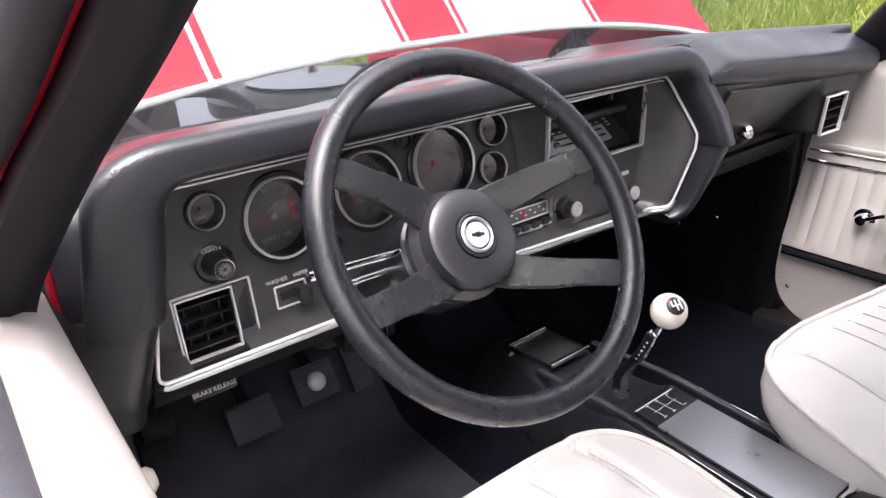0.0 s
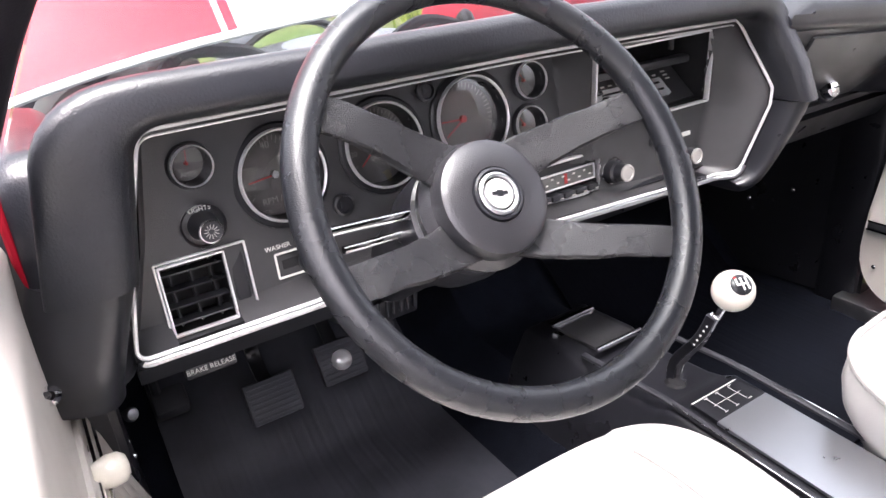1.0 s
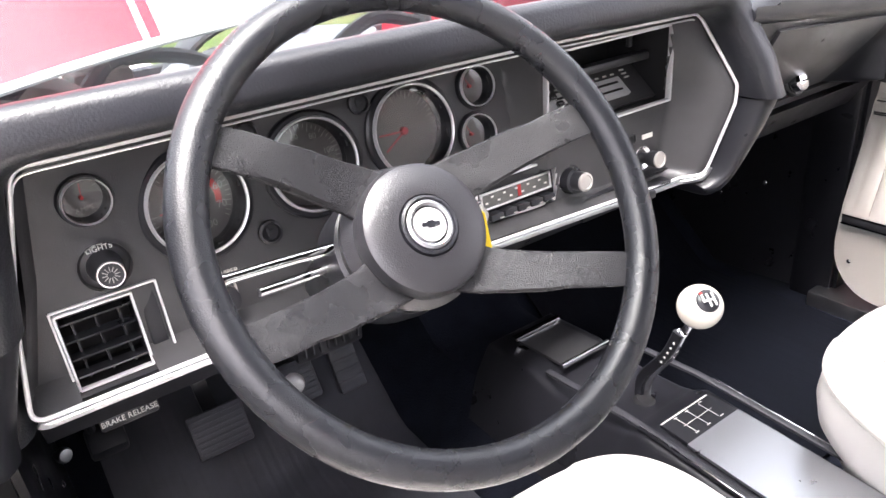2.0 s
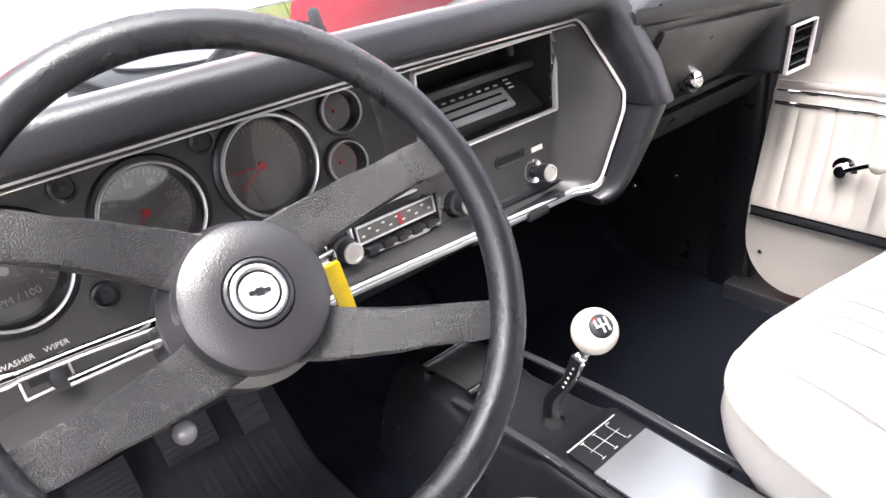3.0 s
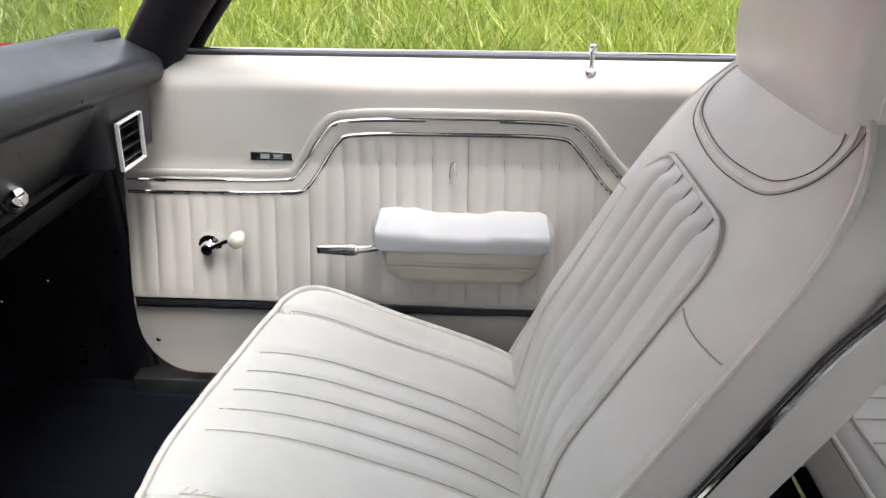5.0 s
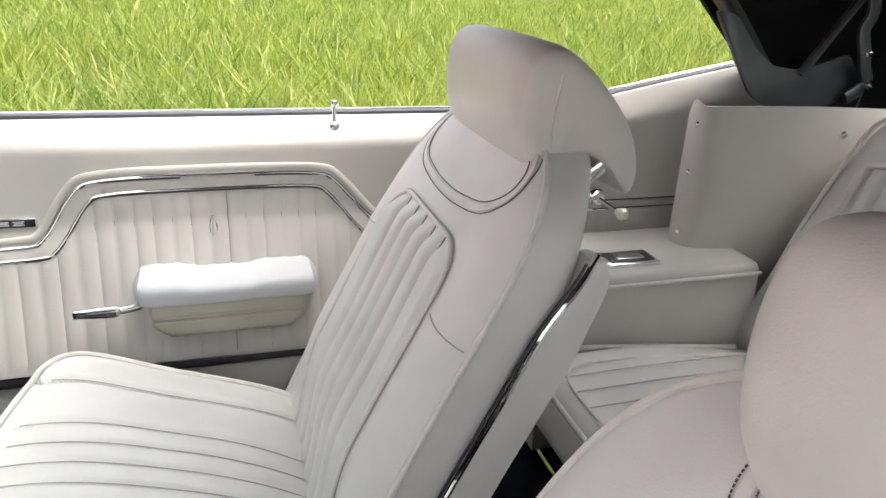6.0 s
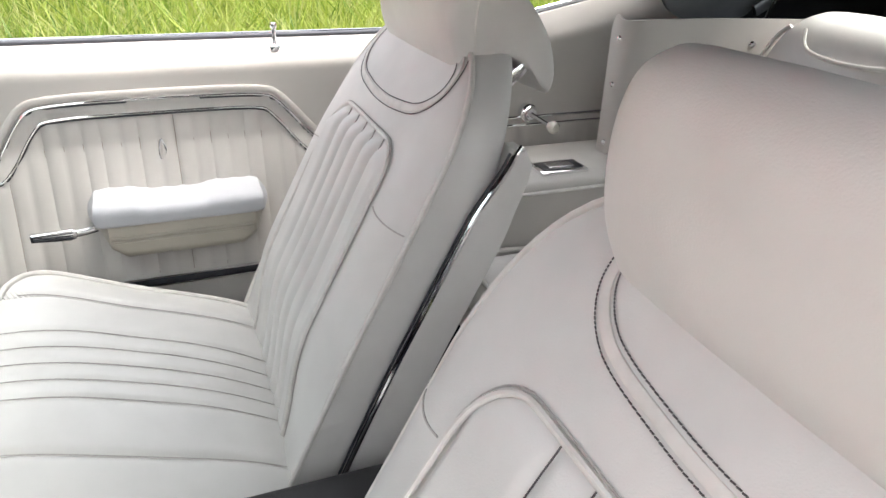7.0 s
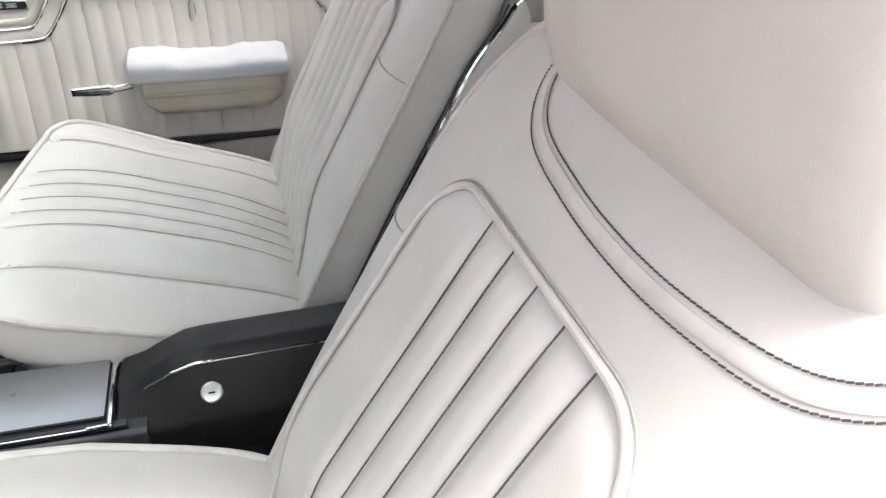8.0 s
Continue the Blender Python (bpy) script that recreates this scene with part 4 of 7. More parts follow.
make_tail()


# ---- dashboard ----
def face_y(x, z):
    """How far forward the instrument face stands."""
    high = float(np.interp(x, [-0.66, -0.56, -0.48, -0.20, -0.125, -0.10, 0.10], [0.034, 0.038, 0.060, 0.068, 0.066, 0.022, 0.020]))
    low = 0.032 if x < -0.1 else 0.024
    return low + (high - low) * max(0.0, min(1.0, (z - 0.72) / 0.16))


OUTLINE = [(-0.609, 0.0, 0.911), (-0.20, 0.0, 0.9115), (0.126, 0.0, 0.904), (0.154, -0.040, 0.818), (0.153, -0.040, 0.795), (0.133, -0.020, 0.706), (0.105, -0.008, 0.700), (-0.25, -0.004, 0.716), (-0.656, -0.003, 0.716), (-0.640, -0.001, 0.80)]


def left_edge(z):
    return float(np.interp(z, [0.716, 0.80, 0.90], [-0.656, -0.630, -0.609]))


def right_edge(z):
    return float(np.interp(z, [0.70, 0.706, 0.795, 0.818, 0.90], [0.130, 0.133, 0.153, 0.154, 0.126]))


def right_y(z):
    return float(np.interp(z, [0.706, 0.795, 0.818, 0.90], [-0.020, -0.040, -0.040, 0.0]))


DASH_N = Vector((0, -0.99, 0.12)).normalized()
EXD, EYD = Vector((1, 0, 0)), Vector((0, 0.12, 0.99)).normalized()
dash = thing("dashboard", (-0.1, 0.1, 0.66), "black padded sport dashboard with round gauges and chrome trim", "dashboard")

DIALS = [(-0.5675, 0.8640, 0.0185, "amps"), (-0.483, 0.831, 0.0450, "tach"), (-0.368, 0.835, 0.0450, "speed"), (-0.2525, 0.8395, 0.0480, "clock"), (-0.1640, 0.867, 0.0215, "small"), (-0.1730, 0.8175, 0.0215, "small")]
HOLES = [(-0.098, 0.100, 0.803, 0.892), (-0.617, -0.558, 0.713, 0.779), (-0.190, -0.084, 0.722, 0.760)]


def build_cluster():
    bm = bmesh.new()
    nu, nv = 210, 54
    vs = [[None] * (nu + 1) for _ in range(nv + 1)]
    for j in range(nv + 1):
        z = 0.708 + (0.900 - 0.708) * j / nv
        a, b = left_edge(z), right_edge(z)
        for i in range(nu + 1):
            x = a + (b - a) * i / nu
            bottom = 0.716 - 0.016 * ease((x + 0.25) / 0.36)
            lid = float(np.interp(x, [-0.2, 0.126], [0.9115, 0.9045]))
            zz = bottom + (lid - bottom) * j / nv
            y = face_y(x, zz)
            e = min((x - a) / 0.010, (zz - bottom) / 0.010, (lid - zz) / 0.012, 1.0)
            y = y * ease(e)
            r = ease((x - (b - 0.048)) / 0.048)
            y = y + (right_y(zz) - y) * r
            vs[j][i] = bm.verts.new((x, y, zz))
    for j in range(nv):
        for i in range(nu):
            q = (vs[j][i], vs[j][i + 1], vs[j + 1][i + 1], vs[j + 1][i])
            c = sum((v.co for v in q), Vector()) / 4
            if any(x0 < c.x < x1 and z0 < c.z < z1 for x0, x1, z0, z1 in HOLES):
                continue
            if any((c.x - x) ** 2 + (c.z - z) ** 2 < (r * 0.93) ** 2 for x, z, r, _ in DIALS):
                continue
            bm.faces.new(q)
    bmesh.ops.delete(bm, geom=[v for v in bm.verts if not v.link_faces], context="VERTS")
    part("instrument_panel", bm, BLACK_FACE, dash, "black grained instrument face")
    pts = []
    flat = round_poly([(p[0], p[2]) for p in OUTLINE], [0.012, 0.05, 0.012, 0.012, 0.012, 0.012, 0.012, 0.003, 0.014, 0.003], 6)
    for x, z in flat:
        y = 0.0 if x < 0.1 else right_y(z) * ease((x - 0.10) / 0.03)
        pts.append(Vector((x, y - 0.004, z)))
    bm = bmesh.new()
    tube(bm, pts, 0.0021, 8, closed=True)
    part("cluster_trim", bm, BRIGHT, dash, "chrome cluster trim")
    mid = Vector((-0.23, 0, 0.805))
    bm = bmesh.new()
    tube(bm, [p + Vector((math.copysign(0.0065, mid.x - p.x) if abs(p.z - mid.z) < 0.088 else 0, 0.004, math.copysign(0.0065, mid.z - p.z) if abs(p.z - mid.z) > 0.088 else 0)) for p in pts if p.z > 0.8975], 0.0011, 6)
    part("cluster_trim_inner", bm, BRIGHT, dash, "fine inner trim line")
    bm = bmesh.new()
    tube(bm, [p + Vector((0, -0.001, -0.0050)) for p in pts if p.z < 0.722], 0.0035, 8, flat=(0.003, 0.003), up=(0, 1, 0))
    part("lower_trim_bar", bm, SATIN, dash, "bright lower trim bar")


build_cluster()


def pad_lip(x):
    """Height of the lower lip of the passenger pad."""
    return 0.858 - 0.087 * (x - 0.5)


def passenger_spot(x, z, lift=0.0):
    v = (0.830 - z) / 0.098
    y, w = -0.028 + 0.062 * v + 0.02 * v * v, ease((x - 0.528) / 0.034) * ease((z - 0.722) / 0.02)
    near = -0.032 - 0.03 * (x - 0.598) - 0.10 * (z - 0.772)
    return Vector((x, y * (1 - w) + min(y, near) * w - lift, z))


def build_pads():
    def sweep(path, section, mat, name, label):
        bm = bmesh.new()
        rings = []
        path = [p for k, p in enumerate(path) if not k or (p - path[k - 1]).length > 1e-5]
        n = len(path)
        for k, p in enumerate(path):
            d = path[min(n - 1, k + 1)] - path[max(0, k - 1)]
            d.y = 0
            d.normalize()
            out = Vector((-d.z, 0, d.x))
            if abs(p.z - 0.801) < 0.006:
                out = Vector((math.copysign(1, p.x + 0.2), 0, 0))
            wide = 1 + (0.75 * max(0.0, -out.x) ** 2 if p.x < -0.3 else 0)
            rings.append([p + out * o * wide + Vector((0, -t, 0)) for o, t in section(k / (n - 1))])
        loft(bm, rings)
        part(name, bm, mat, dash, label, 60)
    flat = round_poly([(-0.634, 0.800), (-0.612, 0.915), (-0.2, 0.9155), (0.128, 0.908), (0.158, 0.803)], [0.0, 0.022, 0.05, 0.030, 0.0], 10)
    dense = []
    for a, b in zip(flat, flat[1:]):
        steps = max(1, int(math.dist(a, b) / 0.03))
        dense += [Vector(a).lerp(Vector(b), k / steps) for k in range(steps)]
    dense.append(Vector(flat[-1]))
    path = [Vector((p.x, (right_y(p.y) if p.x > 0.1 else 0.0) * ease((p.x - 0.10) / 0.03), p.y)) for p in dense]
    prof = round_poly([(0.001, -0.06), (0.001, 0.026), (0.010, 0.050), (0.045, 0.044), (0.028, -0.06)], [0.002, 0.012, 0.014, 0.030, 0.002], 6)
    sweep(path, lambda f: prof, BLACK_PAD, "dash_brow", "black padded vinyl brow")
    low = round_poly([(0.002, -0.06), (0.002, 0.018), (0.012, 0.042), (0.048, 0.036), (0.055, -0.06)], [0.002, 0.01, 0.012, 0.024, 0.002], 5)
    for pts in ([(-0.668, 0.0, 0.690), (-0.664, 0.0, 0.712), (-0.652, 0.0, 0.750), (-0.635, 0.0, 0.798)],):
        sweep(smooth_path(pts, 14), lambda f: [(o * (0.75 + 0.25 * ease(f * 2)), t - 0.012 * (1 - ease(f * 2))) for o, t in low], BLACK_PLASTIC, "end_cap", "black plastic end cap")
    bm = bmesh.new()
    box(bm, (-0.685, 0.135, 0.79), (0.07, 0.25, 0.23), bevel=0.03, seg=4)
    part("dash_shoulder", bm, BLACK_PAD, dash, "black padded outer shoulder of the dash")
    sweep(smooth_path([(0.157, -0.038, 0.801), (0.148, -0.030, 0.755), (0.136, -0.018, 0.708), (0.118, -0.006, 0.694)], 14), lambda f: [(o * (1 - 0.55 * f), t - 0.012 * f) for o, t in low], BLACK_PLASTIC, "end_cap", "black plastic end cap")
    # top of the dash, from the brow back to the windshield
    bm = bmesh.new()

    def top(u, v):
        x = -0.648 + 0.838 * u
        back = 0.290 - 0.24 * abs(x / 0.690) ** 2.4
        y = -0.020 + (0.96 * back + 0.020) * v
        z = 0.9505 - 0.054 * v - 0.045 * ease((-0.59 - x) / 0.055) * (1 - v)
        return (x, y, z - max(0.0, z - 0.912 - 0.02 * ease(v * 3)) * ease((x - 0.14) / 0.04))
    grid(bm, top, 40, 16, thick=(0, 0, -0.02))
    part("dash_top", bm, BLACK_PAD, dash, "black padded dash top")
    # passenger pad
    bm = bmesh.new()
    prof = round_poly([(0.010, 0.826), (-0.038, 0.846), (-0.058, 0.862), (-0.058, 0.894), (0.05, 0.936), (0.28, 0.896), (0.28, 0.85)], [0.003, 0.012, 0.010, 0.016, 0.04, 0.003, 0.003], 6)
    rings = []
    for k in range(25):
        x = 0.157 + 0.558 * k / 24
        back = 0.290 - 0.24 * abs(x / 0.690) ** 2.4
        fall = 0.087 * (x - 0.5)
        sink = 0.018 * (1 - ease((x - 0.155) / 0.06))
        rings.append([(x, y if y < 0 else y * max(0.03, back) / 0.28, z - fall * ease((z - 0.826) / 0.03) * (1 if y < 0.02 else 0.6) - (sink if z > 0.88 else 0.0)) for y, z in prof])
    loft(bm, rings)
    part("passenger_pad", bm, BLACK_PAD, dash, "black padded passenger dash")
    bm = bmesh.new()
    grid(bm, lambda u, v: passenger_spot(0.165 + 0.520 * u, 0.732 + (pad_lip(0.165 + 0.520 * u) - 0.732) * (1 - v)), 130, 40, thick=(0, 0.02, 0))
    opening = [f for f in bm.faces if abs(f.calc_center_median().x - 0.598) < 0.034 and abs(f.calc_center_median().z - 0.772) < 0.035]
    bmesh.ops.delete(bm, geom=opening, context="FACES")
    part("passenger_face", bm, BLACK_PAD, dash, "black passenger side face")
    bm = bmesh.new()
    grid(bm, lambda u, v: (-0.655 + 1.34 * u, 0.012 + 0.035 * v + (0.03 if u > 0.62 else 0.0), 0.712 - 0.05 * v), 40, 4, thick=(0, 0.02, 0))
    part("lower_rail", bm, BLACK_PLASTIC, dash, "black lower dash rail")
    bm = bmesh.new()
    grid(bm, lambda u, v: (-0.655 + 1.34 * u, 0.05 + 0.40 * v, 0.668 + 0.05 * math.sin(math.pi * v) + (0.05 if u > 0.63 else 0)), 30, 8, thick=(0, 0, 0.01))
    part("under_cover", bm, BLACK_MATT, dash)


build_pads()


def build_glovebox():
    def lid(u, v, lift=0.005):
        x = 0.215 + (0.255 + 0.052 * ease(v * 1.3)) * u
        return passenger_spot(x, 0.7445 + (pad_lip(x) - 0.011 - 0.7445) * v, lift)
    bm = bmesh.new()
    grid(bm, lid, 20, 10, thick=(0, 0.006, 0))
    gb = part("glovebox_door", bm, BLACK_PAD, dash, "black glovebox door")
    rim = [lid(f, 0, 0.001) for f in np.linspace(0, 1, 10)] + [lid(1, f, 0.001) for f in np.linspace(0.1, 1, 10)] + [lid(1 - f, 1, 0.001) for f in np.linspace(0.1, 1, 10)] + [lid(0, 1 - f, 0.001) for f in np.linspace(0.1, 0.9, 8)]
    bm = bmesh.new()
    tube(bm, rim, 0.0022, 6, closed=True)
    part("door_gap", bm, BLACK_MATT, gb, "dark gap round the glovebox door")
    at, way = passenger_spot(0.379, 0.767, 0.0065), Vector((-0.1, -0.93, 0.35)).normalized()
    bm = bmesh.new()
    lathe(bm, [(0.0150, -0.002), (0.0155, 0.004), (0.0182, 0.005), (0.0202, 0.003), (0.0208, -0.002)], at, way, 32)
    latch = part("glovebox_latch", bm, BLACK_PLASTIC, gb, "chrome push-button latch in a black ring")
    bm = bmesh.new()
    lathe(bm, [(0.0145, -0.002), (0.0147, 0.012), (0.0138, 0.016), (0.010, 0.0185), (0.0045, 0.0195), (0, 0.0195)], at, way, 32)
    part("latch_button", bm, CHROME, latch, "polished button")
    bm = bmesh.new()
    box(bm, at + way * 0.0195, (0.012, 0.0022, 0.0016), rot=aim(way, (1, 0, 0)))
    part("key_slot", bm, BLACK_MATT, latch)
    # right outlet
    bm = bmesh.new()
    c = Vector((0.598, -0.036, 0.772))
    ex, ey = Vector((0.99, -0.03, 0.0)).normalized(), Vector((-0.06, -0.10, 1)).normalized()
    thing_vent("side_vent", c, ex, ey, 0.0350, 0.037, 4, 0)


def frame_bm(c, ex, ey, hw, hh, bar, deep, skew=0.0):
    """A rectangular frame of half sizes hw, hh."""
    bm = bmesh.new()
    pts = [c + ex * (a * hw + skew * b) + ey * (b * hh) for a, b in ((-1, -1), (1, -1), (1, 1), (-1, 1))]
    nz = ex.cross(ey).normalized()
    for k in range(4):
        a, b = pts[k], pts[(k + 1) % 4]
        tube(bm, [a, a.lerp(b, 0.5), b], bar, 8, flat=(bar, deep), up=nz)
    return bm


def thing_vent(name, c, ex, ey, hw, hh, slats, uprights):
    nz = ex.cross(ey).normalized()
    v = part(name, frame_bm(c + nz * 0.006, ex, ey, hw, hh, 0.0012, 0.0035), BRIGHT, dash, "chrome-framed air vent")
    bm = bmesh.new()
    box(bm, c - nz * 0.022, (hw * 2, hh * 2, 0.05), rot=Matrix((ex, ey, nz)).transposed())
    bmesh.ops.delete(bm, geom=[f for f in bm.faces if f.normal.dot(nz) > 0.9], context="FACES_ONLY")
    part("vent_duct", bm, BLACK_MATT, v)
    for k in range(slats):
        f = -1 + 2 * (k + 0.5) / slats
        bm = bmesh.new()
        box(bm, c + ey * (f * hh * 0.95) - nz * 0.004, (hw * 2 - 0.004, 0.0022, 0.016), rot=Matrix((ex, (ey + nz * 0.45).normalized(), nz)).transposed())
        part("vent_slat", bm, BLACK_PLASTIC, v)
    for k in range(uprights):
        f = -1 + 2 * (k + 0.5) / uprights
        bm = bmesh.new()
        box(bm, c + ex * (f * hw * 0.95) - nz * 0.014, (0.0018, hh * 2 - 0.004, 0.012), rot=Matrix((ex, ey, nz)).transposed())
        part("vent_upright", bm, BLACK_PLASTIC, v)
    return v


build_glovebox()


def on_face(x, z, lift=0.0):
    return Vector((x, face_y(x, z), z)) + DASH_N * lift


def build_dials():
    for x, z, r, kind in DIALS:
        # each gauge lies square on its part of the panel
        sx = (face_y(x + r, z) - face_y(x - r, z)) / (2 * r)
        sz = (face_y(x, z + r) - face_y(x, z - r)) / (2 * r)
        DASH_N = Vector((sx, -1, sz)).normalized()
        EXD = Vector((1, sx, 0)).normalized()
        EYD = DASH_N.cross(EXD)
        c = Vector((x, 0.5 * face_y(x, z) + 0.125 * (face_y(x + r, z) + face_y(x - r, z) + face_y(x, z + r) + face_y(x, z - r)), z)) + DASH_N * 0.0035
        deep = 0.016 if r < 0.03 else 0.022
        bm = bmesh.new()
        lathe(bm, [(r * 0.945, 0.0), (r * 0.96, 0.005), (r * 0.99, 0.006), (r * 1.015, 0.004), (r * 1.02, -0.003)], c, DASH_N, 48)
        g = part("gauge", bm, BRIGHT, dash, "round gauge with a chrome bezel")
        bm = bmesh.new()
        lathe(bm, [(r * 1.012, 0.001), (r * 1.10, 0.001), (r * 1.15, -0.001), (r * 1.17, -0.012)], c, DASH_N, 48)
        part("gauge_surround", bm, BLACK_PLASTIC, g)
        bm = bmesh.new()
        lathe(bm, [(r * 0.945, 0.003), (r * 0.90, -deep)], c, DASH_N, 48)
        part("gauge_tunnel", bm, BLACK_PLASTIC, g)
        bm = bmesh.new()
        lathe(bm, [(r * 0.91, -deep), (0, -deep)], c, DASH_N, 48)
        part("dial", bm, DIAL, g, "dark dial face")
        base = c - DASH_N * (deep - 0.0008)
        big = r > 0.03
        n = 36 if big else 9
        bm = bmesh.new()
        for k in range(n):
            a = radians(215 - 250 * k / (n - 1)) if big else radians(150 - 120 * k / (n - 1))
            d = EXD * math.cos(a) + EYD * math.sin(a)
            ln = 0.10 if k % 4 else 0.17
            box(bm, base + d * r * (0.86 - ln / 2), (r * ln, 0.0007 if big else 0.0005, 0.0004), rot=Matrix((d, DASH_N.cross(d), DASH_N)).transposed())
        part("scale_marks", bm, FAINT, g, "printed scale marks")
        if kind == "tach":
            bm = bmesh.new()
            for k in range(14):
                a = radians(28 - 3.4 * k)
                d = EXD * math.cos(a) + EYD * math.sin(a)
                box(bm, base + d * r * 0.60, (r * 0.13, r * 0.034, 0.0005), rot=Matrix((d, DASH_N.cross(d), DASH_N)).transposed())
            part("red_band", bm, NEEDLE, g, "red warning band")
            for txt, a in (("50", 45), ("60", 14), ("70", -20), ("40", 95)):
                d = EXD * math.cos(radians(a)) + EYD * math.sin(radians(a))
                writing(txt, base + d * r * 0.66, EXD, EYD, r * 0.22, FAINT, g, lift=0.0004)
            writing("RPM / 100", base - EYD * r * 0.55, EXD, EYD, r * 0.2, FAINT, g, lift=0.0004)
        if kind == "speed":
            for txt, a in (("20", 190), ("40", 145), ("60", 100), ("80", 60), ("100", 15), ("120", -25)):
                d = EXD * math.cos(radians(a)) + EYD * math.sin(radians(a))
                writing(txt, base + d * r * 0.62, EXD, EYD, r * 0.18, FAINT, g, lift=0.0004)
            writing("SPEED", base - EYD * r * 0.32, EXD, EYD, r * 0.14, FAINT, g, lift=0.0004)
        if kind == "amps":
            writing("AMPS", base - EYD * r * 0.55, EXD, EYD, r * 0.32, FAINT, g, lift=0.0004)
        angle = {"amps": 85, "tach": 185, "speed": 222, "clock": 178, "small": 120}[kind]
        hands_of = [angle] if kind != "clock" else [178, 212]
        for a in hands_of:
            d = EXD * math.cos(radians(a)) + EYD * math.sin(radians(a))
            bm = bmesh.new()
            box(bm, base + d * r * 0.28 + DASH_N * 0.003, (r * 0.72, r * 0.035, 0.0006), rot=Matrix((d, DASH_N.cross(d), DASH_N)).transposed())
            part("needle", bm, NEEDLE, g, "red needle")
        bm = bmesh.new()
        lathe(bm, [(r * 0.09, 0.0), (r * 0.085, 0.004), (0, 0.0045)], base, DASH_N, 16)
        part("needle_hub", bm, SATIN if kind == "tach" else NEEDLE, g)
        bm = bmesh.new()
        lathe(bm, [(r * 0.93, 0.0), (0, 0.0015)], c - DASH_N * 0.006, DASH_N, 48)
        ln = part("lens", bm, LENS, g, "clear lens")
        ln.visible_shadow = False
    # turn-signal tell-tales
    DASH_N, EXD, EYD = Vector((0, -0.99, 0.12)).normalized(), Vector((1, 0, 0)), Vector((0, 0.12, 0.99)).normalized()
    for x, z in ((-0.307, 0.8795), (-0.4245, 0.8785), (-0.427, 0.7875)):
        bm = bmesh.new()
        c = on_face(x, z, 0.002)
        lathe(bm, [(0.0115, 0.0), (0.0115, 0.004), (0.009, 0.005), (0.008, 0.001), (0, 0.0)], c, DASH_N, 24)
        t = part("telltale", bm, BLACK_PLASTIC, dash, "dark tell-tale lamp")
        bm = bmesh.new()
        prism(bm, [(-0.003, -0.004), (0.004, 0), (-0.003, 0.004)], c + DASH_N * 0.001, EXD, EYD, 0.001)
        part("telltale_arrow", bm, RUBBER, t)


build_dials()


